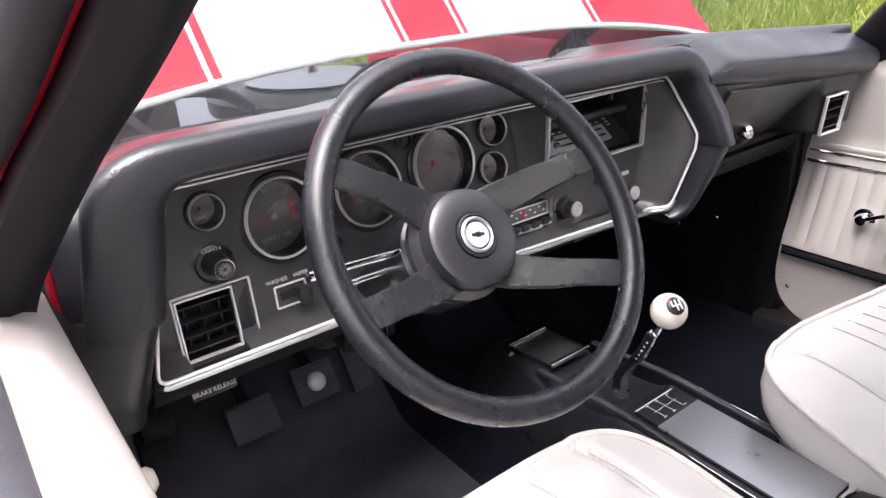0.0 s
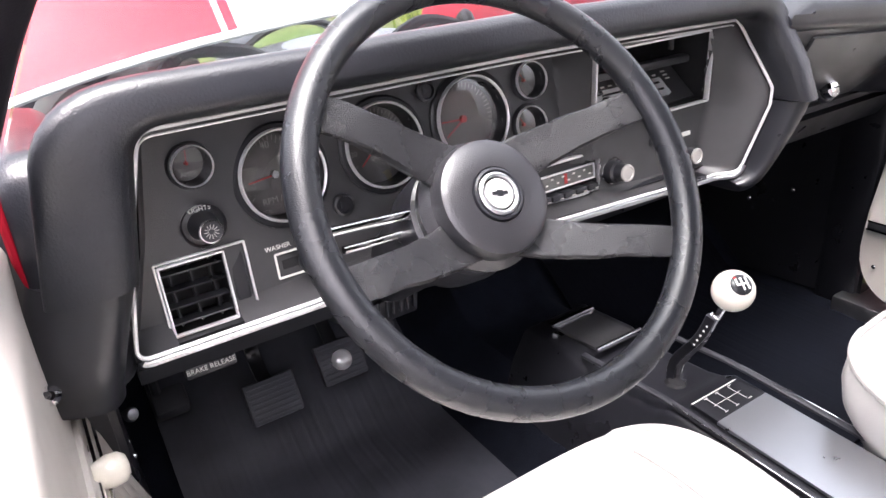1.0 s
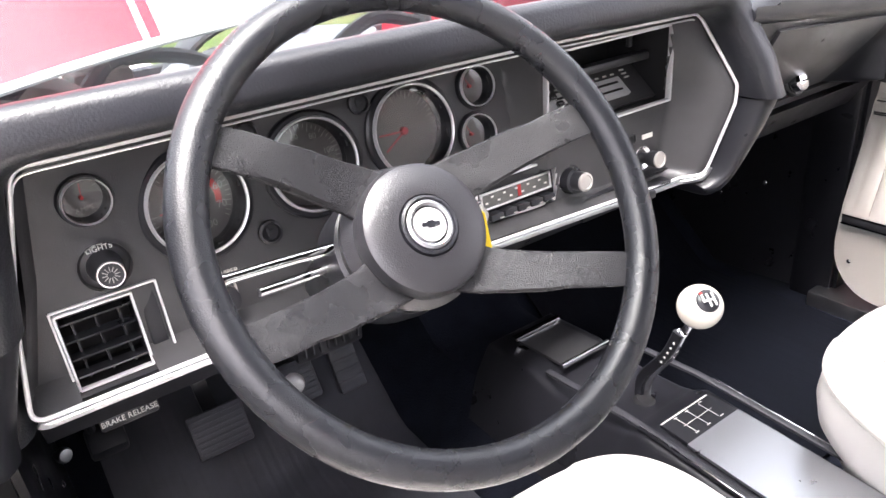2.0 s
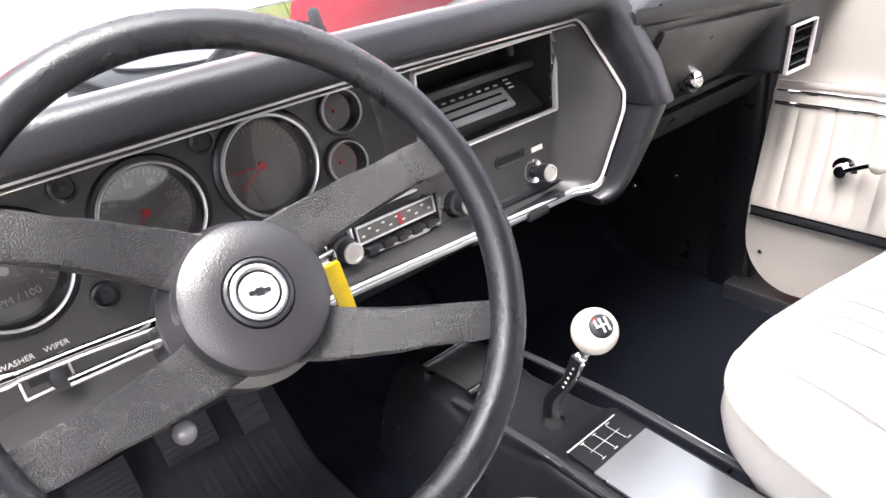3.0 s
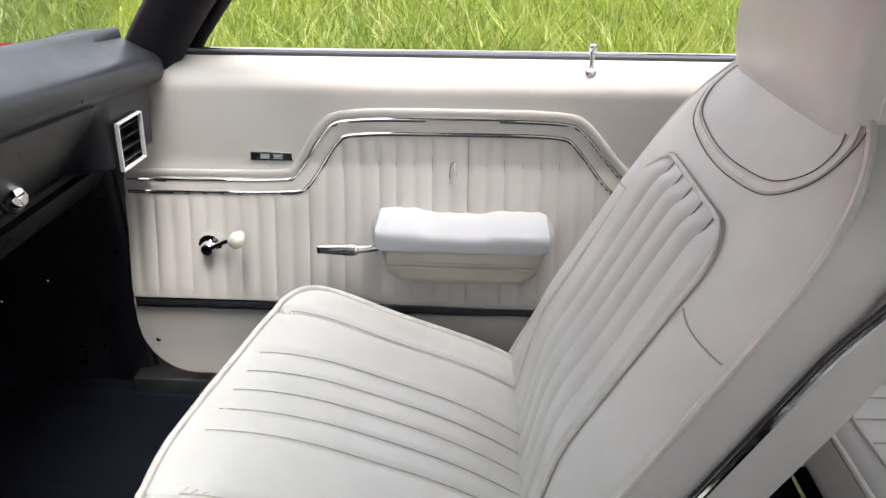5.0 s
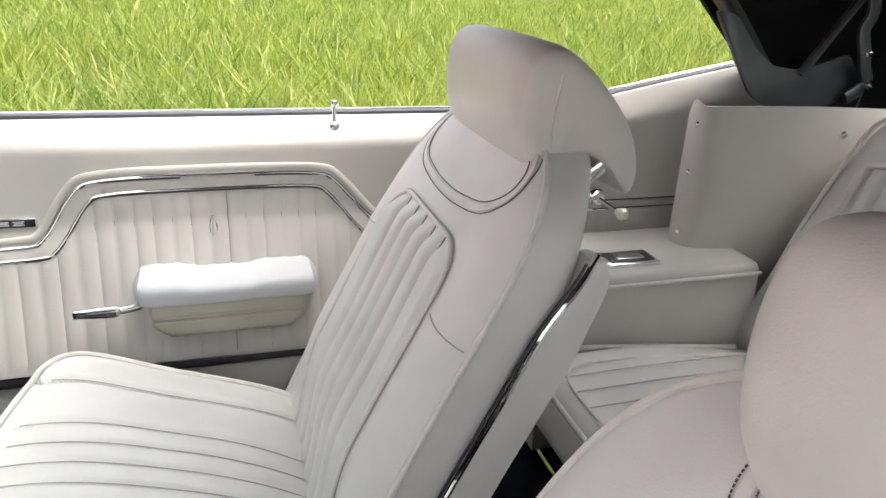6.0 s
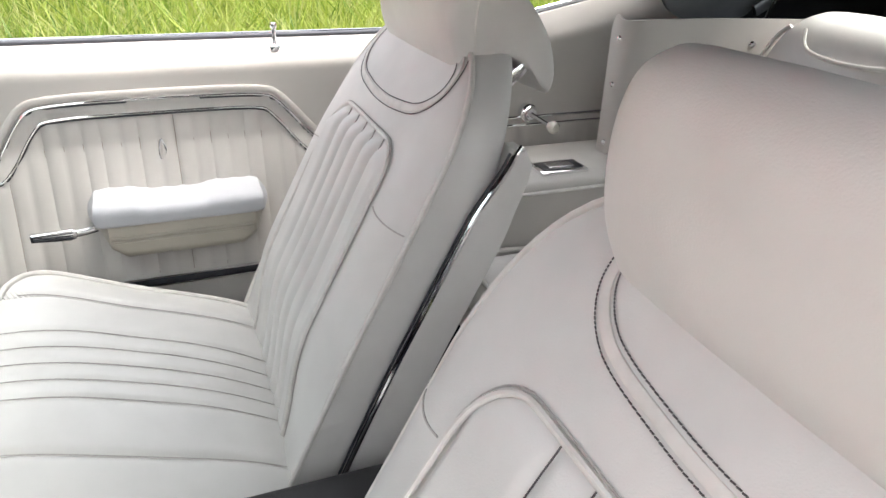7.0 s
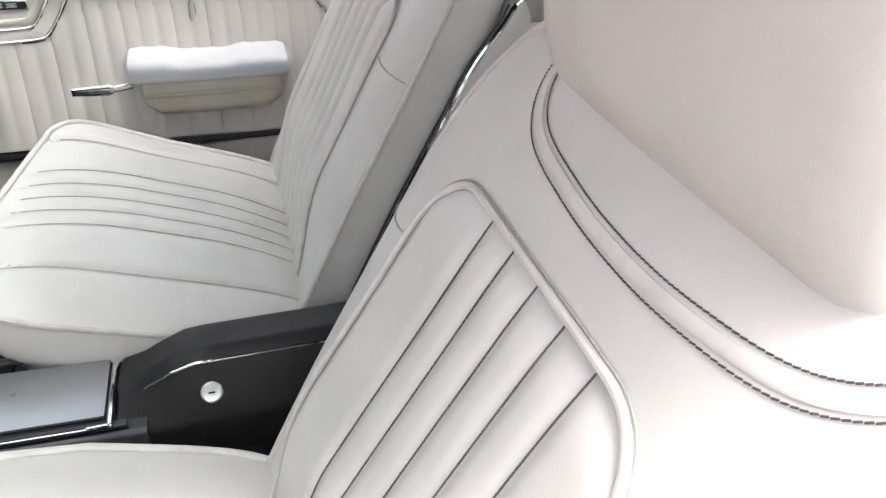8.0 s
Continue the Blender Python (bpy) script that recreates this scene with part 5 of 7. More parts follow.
def build_controls():
    # light switch
    c = on_face(-0.5695, 0.8085, 0.004)
    bm = bmesh.new()
    lathe(bm, [(0.0185, 0.0), (0.0205, 0.002), (0.0212, 0.0), (0.0212, -0.004)], c + DASH_N * 0.002, DASH_N, 40)
    k = part("light_switch", bm, CHROME, dash, "chrome-ringed rotary light switch")
    bm = bmesh.new()
    lathe(bm, [(0.019, 0.0), (0.014, 0.001), (0.0125, 0.012), (0.011, 0.026), (0.0108, 0.030), (0, 0.030)], c, DASH_N, 32)
    part("switch_knob", bm, BLACK_PLASTIC, k)
    bm = bmesh.new()
    lathe(bm, [(0.0108, 0.029), (0.0104, 0.0318), (0.0094, 0.0318), (0.0092, 0.029)], c, DASH_N, 32)
    part("knob_ring", bm, CHROME, k)
    bm = bmesh.new()
    for a in range(12):
        d = EXD * math.cos(a * math.pi / 6) + EYD * math.sin(a * math.pi / 6)
        box(bm, c + DASH_N * 0.0315 + d * 0.0045, (0.004, 0.0006, 0.0006), rot=Matrix((d, DASH_N.cross(d), DASH_N)).transposed())
    part("knob_rays", bm, FAINT, k)
    writing("LIGHTS", c + EYD * 0.0155 + DASH_N * 0.0012, EXD, EYD, 0.0062, LETTER, k)
    # left outlet: chrome frame round a square grille and a blank slot
    cc = on_face(-0.578, 0.7445)
    ex, ey = Vector((1, 0, 0)), EYD
    v = thing_vent("dash_vent", on_face(-0.5875, 0.746), ex, ey, 0.0295, 0.0335, 4, 3)
    part("vent_frame", frame_bm(cc + DASH_N * 0.004, ex, ey, 0.0415, 0.038, 0.0011, 0.002), BRIGHT, v, "fine chrome outer frame")
    bm = bmesh.new()
    box(bm, on_face(-0.546, 0.748, -0.001), (0.014, 0.058, 0.004), rot=Matrix((ex, ey, DASH_N)).transposed(), bevel=0.0015)
    part("vent_thumb_slot", bm, BLACK_PLASTIC, v)
    # washer and wiper switch
    c = on_face(-0.490, 0.745)
    part_w = part("wiper_switch", frame_bm(c + DASH_N * 0.0012, EXD, EYD, 0.0185, 0.0125, 0.0011, 0.0012), LETTER, dash, "wiper switch in a white outline")
    bm = bmesh.new()
    box(bm, c - DASH_N * 0.001, (0.026, 0.010, 0.004), rot=Matrix((EXD, EYD, DASH_N)).transposed(), bevel=0.001)
    part("switch_slot", bm, BLACK_MATT, part_w)
    bm = bmesh.new()
    lathe(bm, [(0.0045, 0.0), (0.0045, 0.006), (0.0085, 0.011), (0.0098, 0.018), (0.0085, 0.025), (0, 0.0275)], c + EXD * 0.008, DASH_N + Vector((0, 0, 0.1)), 24, scale=(0.85, 1.25))
    part("switch_knob", bm, BLACK_PLASTIC, part_w)
    writing("WASHER", on_face(-0.504, 0.7645, 0.0005), EXD, EYD, 0.0066, LETTER, part_w)
    writing("WIPER", on_face(-0.474, 0.7640, 0.0005), EXD, EYD, 0.0066, LETTER, part_w)
    # radio
    c = on_face(-0.1365, 0.741)
    rad = part("radio", frame_bm(c + DASH_N * 0.004 + EYD * 0.002, EXD, EYD, 0.0590, 0.0245, 0.0019, 0.004), BRIGHT, dash, "push-button radio with a chrome frame")
    bm = bmesh.new()
    box(bm, c - DASH_N * 0.012 + EYD * 0.002, (0.117, 0.048, 0.024), rot=Matrix((EXD, EYD, DASH_N)).transposed())
    part("radio_body", bm, BLACK_PLASTIC, rad)
    bm = bmesh.new()
    box(bm, c + DASH_N * 0.001 + EYD * 0.003, (0.102, 0.017, 0.004), rot=Matrix((EXD, EYD, DASH_N)).transposed(), bevel=0.001)
    part("radio_scale", bm, SCREEN, rad, "grey glass tuning scale")
    bm = bmesh.new()
    for dz in (-0.0060, 0.0120):
        box(bm, c + DASH_N * 0.0032 + EYD * dz, (0.104, 0.0019, 0.003), rot=Matrix((EXD, EYD, DASH_N)).transposed())
    for dx in (-0.051, 0.051):
        box(bm, c + DASH_N * 0.0032 + EYD * 0.003 + EXD * dx, (0.0019, 0.0180, 0.003), rot=Matrix((EXD, EYD, DASH_N)).transposed())
    part("scale_trim", bm, BRIGHT, rad, "bright frame of the tuning scale")
    bm = bmesh.new()
    box(bm, c + DASH_N * 0.0035 + EYD * 0.003 + EXD * 0.004, (0.0045, 0.013, 0.001), rot=Matrix((EXD, EYD, DASH_N)).transposed())
    part("tuning_pointer", bm, NEEDLE, rad, "red tuning pointer")
    bm = bmesh.new()
    for k in range(11):
        box(bm, c + DASH_N * 0.0034 + EYD * (0.0065 if k % 2 else 0.0005) + EXD * (-0.044 + 0.0088 * k), (0.0036, 0.0018, 0.0008), rot=Matrix((EXD, EYD, DASH_N)).transposed())
    part("scale_numbers", bm, LETTER, rad, "small pale scale marks")
    for k in range(5):
        bm = bmesh.new()
        box(bm, c + DASH_N * 0.008 - EYD * 0.0145 + EXD * (-0.039 + 0.0195 * k), (0.0175, 0.0075, 0.014), rot=Matrix((EXD, EYD, DASH_N)).transposed(), bevel=0.0012)
        button = part("push_button", bm, BLACK_PLASTIC, rad)
        bm = bmesh.new()
        box(bm, c + DASH_N * 0.0152 - EYD * 0.0165 + EXD * (-0.034 + 0.0195 * k), (0.005, 0.0014, 0.0008), rot=Matrix((EXD, EYD, DASH_N)).transposed())
        part("button_mark", bm, LETTER, button, "small pale mark")
    for x, z in ((-0.209, 0.7395), (-0.064, 0.7405)):
        c = on_face(x, z)
        bm = bmesh.new()
        lathe(bm, [(0.0155, 0.0), (0.0175, 0.002), (0.018, 0.0), (0.018, -0.004)], c + DASH_N * 0.001, DASH_N, 32)
        kn = part("radio_knob", bm, CHROME, rad, "black radio knob with a bright cap")
        bm = bmesh.new()
        lathe(bm, [(0.0150, 0.0), (0.0145, 0.012), (0.0115, 0.014), (0.0112, 0.027), (0.010, 0.028), (0, 0.028)], c, DASH_N, 32)
        part("knob_body", bm, BLACK_PLASTIC, kn)
        bm = bmesh.new()
        lathe(bm, [(0.0112, 0.027), (0.0108, 0.0292), (0.0085, 0.0300), (0.0075, 0.0290), (0.003, 0.0294), (0, 0.0290)], c, DASH_N, 24)
        part("knob_cap", bm, CAP, kn)
    # lighter, slot and label
    c = on_face(0.064, 0.7335)
    bm = bmesh.new()
    lathe(bm, [(0.0095, 0.001), (0.0145, 0.003), (0.0155, 0.001), (0.0155, -0.004)], c, DASH_N, 28)
    li = part("cigar_lighter", bm, CHROME, dash, "chrome cigar lighter")
    bm = bmesh.new()
    lathe(bm, [(0.0075, 0.0), (0.0075, 0.014), (0.0105, 0.016), (0.0108, 0.027), (0.0095, 0.029), (0, 0.029)], c, DASH_N, 28)
    part("lighter_knob", bm, BLACK_PLASTIC, li)
    bm = bmesh.new()
    lathe(bm, [(0.0107, 0.0285), (0.0102, 0.0305), (0.0085, 0.0310), (0.0075, 0.0298), (0.0, 0.0300)], c, DASH_N, 28)
    part("lighter_cap", bm, CAP, li)
    bm = bmesh.new()
    tube(bm, [on_face(0.026 + 0.023 * math.copysign(abs(math.cos(a)) ** 0.4, math.cos(a)), 0.763 + 0.0065 * math.copysign(abs(math.sin(a)) ** 0.5, math.sin(a)), 0.001) for a in np.linspace(0, 2 * math.pi, 29)[:-1]], 0.0014, 6, closed=True)
    sl = part("blank_slot", bm, BLACK_PLASTIC, dash, "blank oval slot")
    bm = bmesh.new()
    box(bm, on_face(0.026, 0.763, -0.0005), (0.040, 0.010, 0.002), rot=Matrix((EXD, EYD, DASH_N)).transposed())
    part("slot_inset", bm, BLACK_MATT, sl)
    bm = bmesh.new()
    box(bm, on_face(0.072, 0.7605, 0.0005), (0.019, 0.006, 0.001), rot=Matrix((EXD, EYD, DASH_N)).transposed())
    part("small_label", bm, LETTER, dash, "small pale label")
    # ash tray pull under the lower edge
    bm = bmesh.new()
    box(bm, (0.010, 0.004, 0.699), (0.16, 0.02, 0.012), bevel=0.003)
    box(bm, (0.035, -0.006, 0.6965), (0.035, 0.012, 0.010), bevel=0.002)
    part("ashtray_drawer", bm, BLACK_PLASTIC, dash, "black ashtray drawer")


build_controls()


def build_climate():
    part("climate_bezel", frame_bm(Vector((0.001, 0.018, 0.8475)), Vector((1, 0, 0)), Vector((0.02, 0, 1)).normalized(), 0.1030, 0.0460, 0.0018, 0.004), BRIGHT, dash, "chrome-edged climate control recess")
    bm = bmesh.new()
    box(bm, (0.001, 0.070, 0.8475), (0.204, 0.096, 0.092))
    bmesh.ops.delete(bm, geom=[f for f in bm.faces if f.normal.y < -0.9], context="FACES_ONLY")
    rec = part("climate_recess", bm, BLACK_MATT, dash)
    bm = bmesh.new()
    box(bm, (0.001, 0.055, 0.8545), (0.200, 0.016, 0.010), bevel=0.003)
    part("recess_bar", bm, BLACK_FACE, rec, "grey grained bar across the recess")
    bm = bmesh.new()
    grid(bm, lambda u, v: (-0.098 + 0.198 * u, 0.085 - 0.05 * v, 0.846 - 0.040 * v), 8, 4, thick=(0, 0.004, -0.004))
    part("control_slope", bm, BLACK_FACE, rec)
    bm = bmesh.new()
    n2 = Vector((0, -0.62, 0.78)).normalized()
    e2 = Vector((0, 0.78, 0.62)).normalized()
    r2 = Matrix((Vector((1, 0, 0)), e2, n2)).transposed()
    box(bm, (-0.005, 0.0535, 0.823), (0.132, 0.028, 0.006), rot=r2, bevel=0.001)
    sl = part("slider_plate", bm, BRIGHT, rec, "bright slider plate with two black slots")
    for k in (-1, 1):
        bm = bmesh.new()
        box(bm, Vector((-0.005, 0.0535, 0.823)) + e2 * (k * 0.0055) + n2 * 0.0016, (0.115, 0.003, 0.004), rot=r2)
        part("slider_slot", bm, BLACK_MATT, sl)
        bm = bmesh.new()
        box(bm, Vector((-0.058 if k < 0 else -0.062, 0.0535, 0.822)) + e2 * (k * 0.0055) + n2 * 0.008, (0.010, 0.007, 0.012), rot=r2, bevel=0.0015)
        part("slider_lever", bm, CHROME, sl)
    bm = bmesh.new()
    for k in range(9):
        box(bm, Vector((-0.055 + 0.0135 * k, 0.0535, 0.822)) + e2 * 0.019 + n2 * 0.0035, (0.006, 0.0022, 0.001), rot=r2)
    for k in range(3):
        box(bm, Vector((0.072, 0.0535, 0.822)) + e2 * (0.022 - 0.006 * k) + n2 * 0.0035, (0.008, 0.002, 0.001), rot=r2)
    part("control_print", bm, LETTER, rec, "small pale printed marks")
    bm = bmesh.new()
    box(bm, (0.074, 0.058, 0.876), (0.006, 0.006, 0.016), bevel=0.001)
    part("recess_clip", bm, BLACK_FACE, rec)


build_climate()


# ---- steering wheel and column ----
HUB = Vector((-0.370, -0.150, 0.837))
WN = Vector((0, -0.822, 0.569)).normalized()
WX = Vector((1, 0, 0))
WU = WN.cross(WX).normalized()


def wheel_spot(r, a, d):
    return HUB + (WX * math.cos(a) + WU * math.sin(a)) * r + WN * d


def build_wheel():
    w = thing("steering_wheel", HUB, "black four-spoke sport steering wheel with a round padded hub", "steering wheel")
    bm = bmesh.new()
    n = 96
    tube(bm, [wheel_spot(0.1705, 2 * math.pi * k / n, 0.0285) for k in range(n)], 0.0130, 18, closed=True, up=WN)
    part("rim", bm, WHEEL_RIM, w, "black grained rim")
    bm = bmesh.new()
    tube(bm, [wheel_spot(0.1590, 2 * math.pi * k / n, 0.0300) for k in range(n)], 0.0010, 6, closed=True, up=WN)
    part("rim_seam", bm, RUBBER, w)
    turned = radians(-10.5)
    for flip_x, flip_y in ((1, 1), (-1, 1), (1, -1), (-1, -1)):
        bm = bmesh.new()
        rings = []
        for k in range(17):
            r = 0.036 + (0.162 - 0.036) * k / 16
            f = k / 16
            lo = float(np.interp(r, [0.036, 0.06, 0.10, 0.162], [16, 21, 20.5, 18.5]))
            hi = float(np.interp(r, [0.036, 0.045, 0.06, 0.075, 0.09, 0.12, 0.162], [92, 80, 61, 50, 43, 34, 28]))
            d = -0.024 + 0.048 * ease(f * 0.95)
            mid = 0.0030 * math.sin(math.pi * min(1, f * 1.1))

            def spot(s, dd):
                a = radians(lo + (hi - lo) * s)
                c, sn = flip_x * math.cos(a), flip_y * math.sin(a)
                return wheel_spot(r, math.atan2(sn, c) + turned, dd)
            top = [spot(s, d + 0.0022 + (mid if 0 < s < 1 else 0)) for s in (0, 0.06, 0.3, 0.5, 0.7, 0.94, 1)]
            rings.append(top + [spot(1, d - 0.0025), spot(0, d - 0.0025)])
        loft(bm, rings)
        part("spoke", bm, CRINKLE, w, "black crinkle-finish spoke")
    bm = bmesh.new()
    lathe(bm, [(0.056, -0.045), (0.058, -0.034), (0.054, -0.027), (0.0515, -0.023), (0.0518, -0.013), (0.0495, -0.0055), (0.044, -0.002), (0.024, -0.001), (0.0235, -0.0035), (0, -0.0035)], HUB, WN, 64)
    part("hub_cap", bm, PEBBLE, w, "black pebbled hub cap", 30)
    bm = bmesh.new()
    lathe(bm, [(0.0235, -0.003), (0.0225, 0.0008), (0.0205, 0.0015), (0.0195, 0.0), (0.0185, -0.002)], HUB, WN, 48)
    em = part("emblem_ring", bm, BLACK_PLASTIC, w)
    bm = bmesh.new()
    lathe(bm, [(0.0190, -0.002), (0.0185, 0.0012), (0.0165, 0.0022), (0.0148, 0.0012), (0.0144, -0.001)], HUB, WN, 48)
    part("emblem", bm, SATIN, em, "bright round emblem")
    bm = bmesh.new()
    lathe(bm, [(0.0132, -0.002), (0.0128, 0.0012), (0, 0.0016)], HUB, WN, 40)
    part("emblem_face", bm, SILVER, em, "pale emblem face")
    bm = bmesh.new()
    tilt = math.radians(-10)
    ex, ey = WX * math.cos(tilt) + WU * math.sin(tilt), WU * math.cos(tilt) - WX * math.sin(tilt)
    prism(bm, [(0.85 * a, 0.8 * b) for a, b in [(-0.0085, -0.0018), (-0.003, -0.0018), (-0.003, -0.0032), (0.003, -0.0032), (0.003, -0.0018), (0.0085, -0.0018), (0.0085, 0.0018), (0.003, 0.0018), (0.003, 0.0032), (-0.003, 0.0032), (-0.003, 0.0018), (-0.0085, 0.0018)]], HUB + WN * 0.0016, ex, ey, 0.0008)
    part("emblem_mark", bm, BLACK_PLASTIC, em, "plain dark mark")
    # column
    col = thing("steering_column", HUB - WN * 0.12, "black steering column with a chrome turn-signal lever", "steering column")
    bm = bmesh.new()
    lathe(bm, [(0.046, -0.050), (0.056, -0.056), (0.058, -0.075), (0.056, -0.110), (0.046, -0.135), (0.040, -0.20), (0.038, -0.45)], HUB, WN, 40)
    part("column_tube", bm, BLACK_PLASTIC, col, "black column shroud")
    bm = bmesh.new()
    lathe(bm, [(0.0475, -0.0455), (0.0505, -0.047), (0.0505, -0.051), (0.0475, -0.053)], HUB, WN, 48)
    part("column_ring", bm, SATIN, col)
    bm = bmesh.new()
    tube(bm, [(-0.415, -0.090, 0.8145), (-0.47, -0.092, 0.8195), (-0.513, -0.095, 0.823)], [0.0048, 0.0042, 0.0042], 12)
    lever = part("signal_lever", bm, CHROME, col, "chrome turn-signal lever")
    bm = bmesh.new()
    lathe(bm, [(0, 0.012), (0.0055, 0.011), (0.0062, 0.0), (0.005, -0.006)], (-0.515, -0.095, 0.8232), (-1, 0, 0.07), 14)
    part("lever_tip", bm, CHROME, lever)
    bm = bmesh.new()
    tube(bm, [(-0.418, -0.075, 0.792), (-0.45, -0.078, 0.794), (-0.484, -0.082, 0.797)], [0.004, 0.0036, 0.0036], 10)
    part("hazard_lever", bm, CHROME, col, "short chrome lever")
    bm = bmesh.new()
    lathe(bm, [(0, 0.012), (0.007, 0.011), (0.0085, 0.003), (0.008, -0.02)], (-0.322, -0.075, 0.795), (0.9, -0.3, 0.2), 18)
    part("ignition_lock", bm, CHROME, col, "chrome ignition lock")
    tag = thing("key_tag", (-0.288, -0.10, 0.783), "yellow plastic key tag hanging from the ignition", "key tag")
    bm = bmesh.new()
    ex, ey = Vector((0.99, -0.1, 0.12)).normalized(), Vector((-0.15, 0.0, 0.97)).normalized()
    prism(bm, round_poly([(-0.0068, -0.026), (0.0068, -0.026), (0.0068, 0.024), (-0.0068, 0.024)], 0.002, 3), Vector((-0.288, -0.100, 0.782)), ex, ey, 0.003, 0.0006)
    part("tag_body", bm, YELLOW, tag)
    bm = bmesh.new()
    box(bm, Vector((-0.2925, -0.0995, 0.811)), (0.014, 0.004, 0.010), rot=Matrix((ex, ex.cross(ey), ey)).transposed(), bevel=0.001)
    tube(bm, [Vector((-0.296, -0.098, 0.815)) + Vector((0.006 * math.cos(a), 0.002, 0.006 * math.sin(a))) for a in np.linspace(0, 6.28, 17)[:-1]], 0.0012, 6, closed=True)
    part("tag_clip", bm, CHROME, tag)


build_wheel()


# ---- pedals, console, shifter ----
def build_pedals():
    def pedal(name, c, w, h, label, up, arm_top, bar=True):
        p = thing(name, c, label, "pedal")
        ey = Vector(up).normalized()
        nz = Vector((1, 0, 0)).cross(ey)
        rot = Matrix((Vector((1, 0, 0)), ey, nz)).transposed()
        bm = bmesh.new()
        box(bm, c, (w, h, 0.014), rot=rot, bevel=0.004)
        pad = part("pedal_pad", bm, LIT_RUBBER, p, "ribbed black rubber pad")
        for k in range(7):
            bm = bmesh.new()
            box(bm, Vector(c) + ey * (-h * 0.38 + h * 0.127 * k) + nz * 0.0075, (w * 0.9, h * 0.055, 0.003), rot=rot, bevel=0.0008)
            part("pad_rib", bm, LIT_RUBBER, pad)
        if bar:
            bm = bmesh.new()
            tube(bm, smooth_path([Vector(c) - nz * 0.008 + ey * 0.01, Vector(c) - nz * 0.03 + ey * 0.09, arm_top], 10), 0.008, 8, flat=(0.005, 0.011), up=(1, 0, 0))
            part("pedal_arm", bm, BLACK_PLASTIC, p)
        return p, pad, nz
    pedal("clutch_pedal", (-0.478, 0.290, 0.420), 0.078, 0.062, "black rubber clutch pedal on a steel arm", (0, 0.55, 0.83), (-0.478, 0.25, 0.62))
    p, pad, nz = pedal("brake_pedal", (-0.363, 0.295, 0.436), 0.074, 0.064, "black rubber brake pedal with a bright round medallion", (0, 0.55, 0.83), (-0.40, 0.25, 0.62))
    bm = bmesh.new()
    lathe(bm, [(0.0165, 0.0), (0.0160, 0.004), (0.011, 0.009), (0, 0.011)], Vector((-0.363, 0.295, 0.436)) + nz * 0.007, nz, 28)
    part("medallion", bm, BRIGHT, p, "bright round medallion")
    pedal("gas_pedal", (-0.262, 0.345, 0.425), 0.046, 0.135, "long black rubber gas pedal", (0, 0.5, 0.86), None, False)
    pk = thing("parking_brake_pedal", (-0.60, 0.34, 0.44), "small black parking brake pedal beside the kick panel", "pedal")
    bm = bmesh.new()
    box(bm, (-0.612, 0.33, 0.452), (0.048, 0.04, 0.030), rot=Matrix.Rotation(0.6, 3, "X"), bevel=0.006)
    part("pedal_pad", bm, RUBBER, pk)
    bm = bmesh.new()
    tube(bm, [(-0.625, 0.34, 0.46), (-0.63, 0.30, 0.56), (-0.63, 0.28, 0.66)], 0.007, 8)
    part("pedal_arm", bm, BLACK_PLASTIC, pk)
    vp = thing("vent_pull", (-0.66, 0.36, 0.44), "small bright vent pull knob on the kick panel", "knob")
    bm = bmesh.new()
    lathe(bm, [(0, 0.010), (0.008, 0.009), (0.0105, 0.004), (0.0105, 0.0), (0.005, -0.004), (0.004, -0.02)], (-0.665, 0.335, 0.453), (0.4, -0.85, 0.3), 20)
    part("pull_knob", bm, SATIN, vp)
    br = thing("brake_release", (-0.588, 0.06, 0.647), "black brake release pull with white lettering", "pull handle")
    ey = Vector((0, 0.35, 0.94)).normalized()
    ex = Vector((1, 0, 0))
    bm = bmesh.new()
    box(bm, (-0.588, 0.062, 0.649), (0.052, 0.014, 0.012), rot=Matrix((ex, ey, ex.cross(ey))).transposed(), bevel=0.003)
    part("pull_bar", bm, BLACK_PLASTIC, br)
    bm = bmesh.new()
    tube(bm, [(-0.588, 0.066, 0.650), (-0.588, 0.10, 0.665), (-0.588, 0.16, 0.68)], 0.006, 8)
    part("pull_rod", bm, BLACK_PLASTIC, br)
    writing("BRAKE RELEASE", Vector((-0.588, 0.062, 0.649)) + ex.cross(ey) * 0.0061, ex, ey, 0.0072, LETTER, br)
    cv = thing("under_dash_vent", (-0.38, 0.06, 0.645), "small black vent box under the steering column", "air vent")
    bm = bmesh.new()
    box(bm, (-0.385, 0.080, 0.648), (0.078, 0.06, 0.032), rot=Matrix.Rotation(0.2, 3, "X"), bevel=0.004)
    part("vent_box", bm, BLACK_PLASTIC, cv)
    for k in range(8):
        bm = bmesh.new()
        box(bm, (-0.416 + 0.0088 * k, 0.048, 0.648), (0.0018, 0.006, 0.020))
        part("vent_fin", bm, RUBBER, cv)
    for s, x0, x1 in ((-1, -0.63, -0.19), (1, 0.17, 0.62)):
        bm = bmesh.new()

        def mat(u, v):
            x, y = x0 + (x1 - x0) * u, -0.18 + 0.66 * v
            toe = max(0.0, y - 0.30)
            return (x, y, 0.262 + toe * 0.85 + 0.0009 * (1 if int(x * 160) % 2 and 0.1 < v < 0.92 else 0))
        grid(bm, mat, 90, 24, thick=(0, 0, -0.006))
        # Lighting put into mat colour: paler for the driver, darker for the passenger.
        solo("floor_mat", bm, LIT_RUBBER if s < 0 else SHADED_RUBBER, "ribbed black rubber floor mat", "floor mat", "floor mats")


build_pedals()


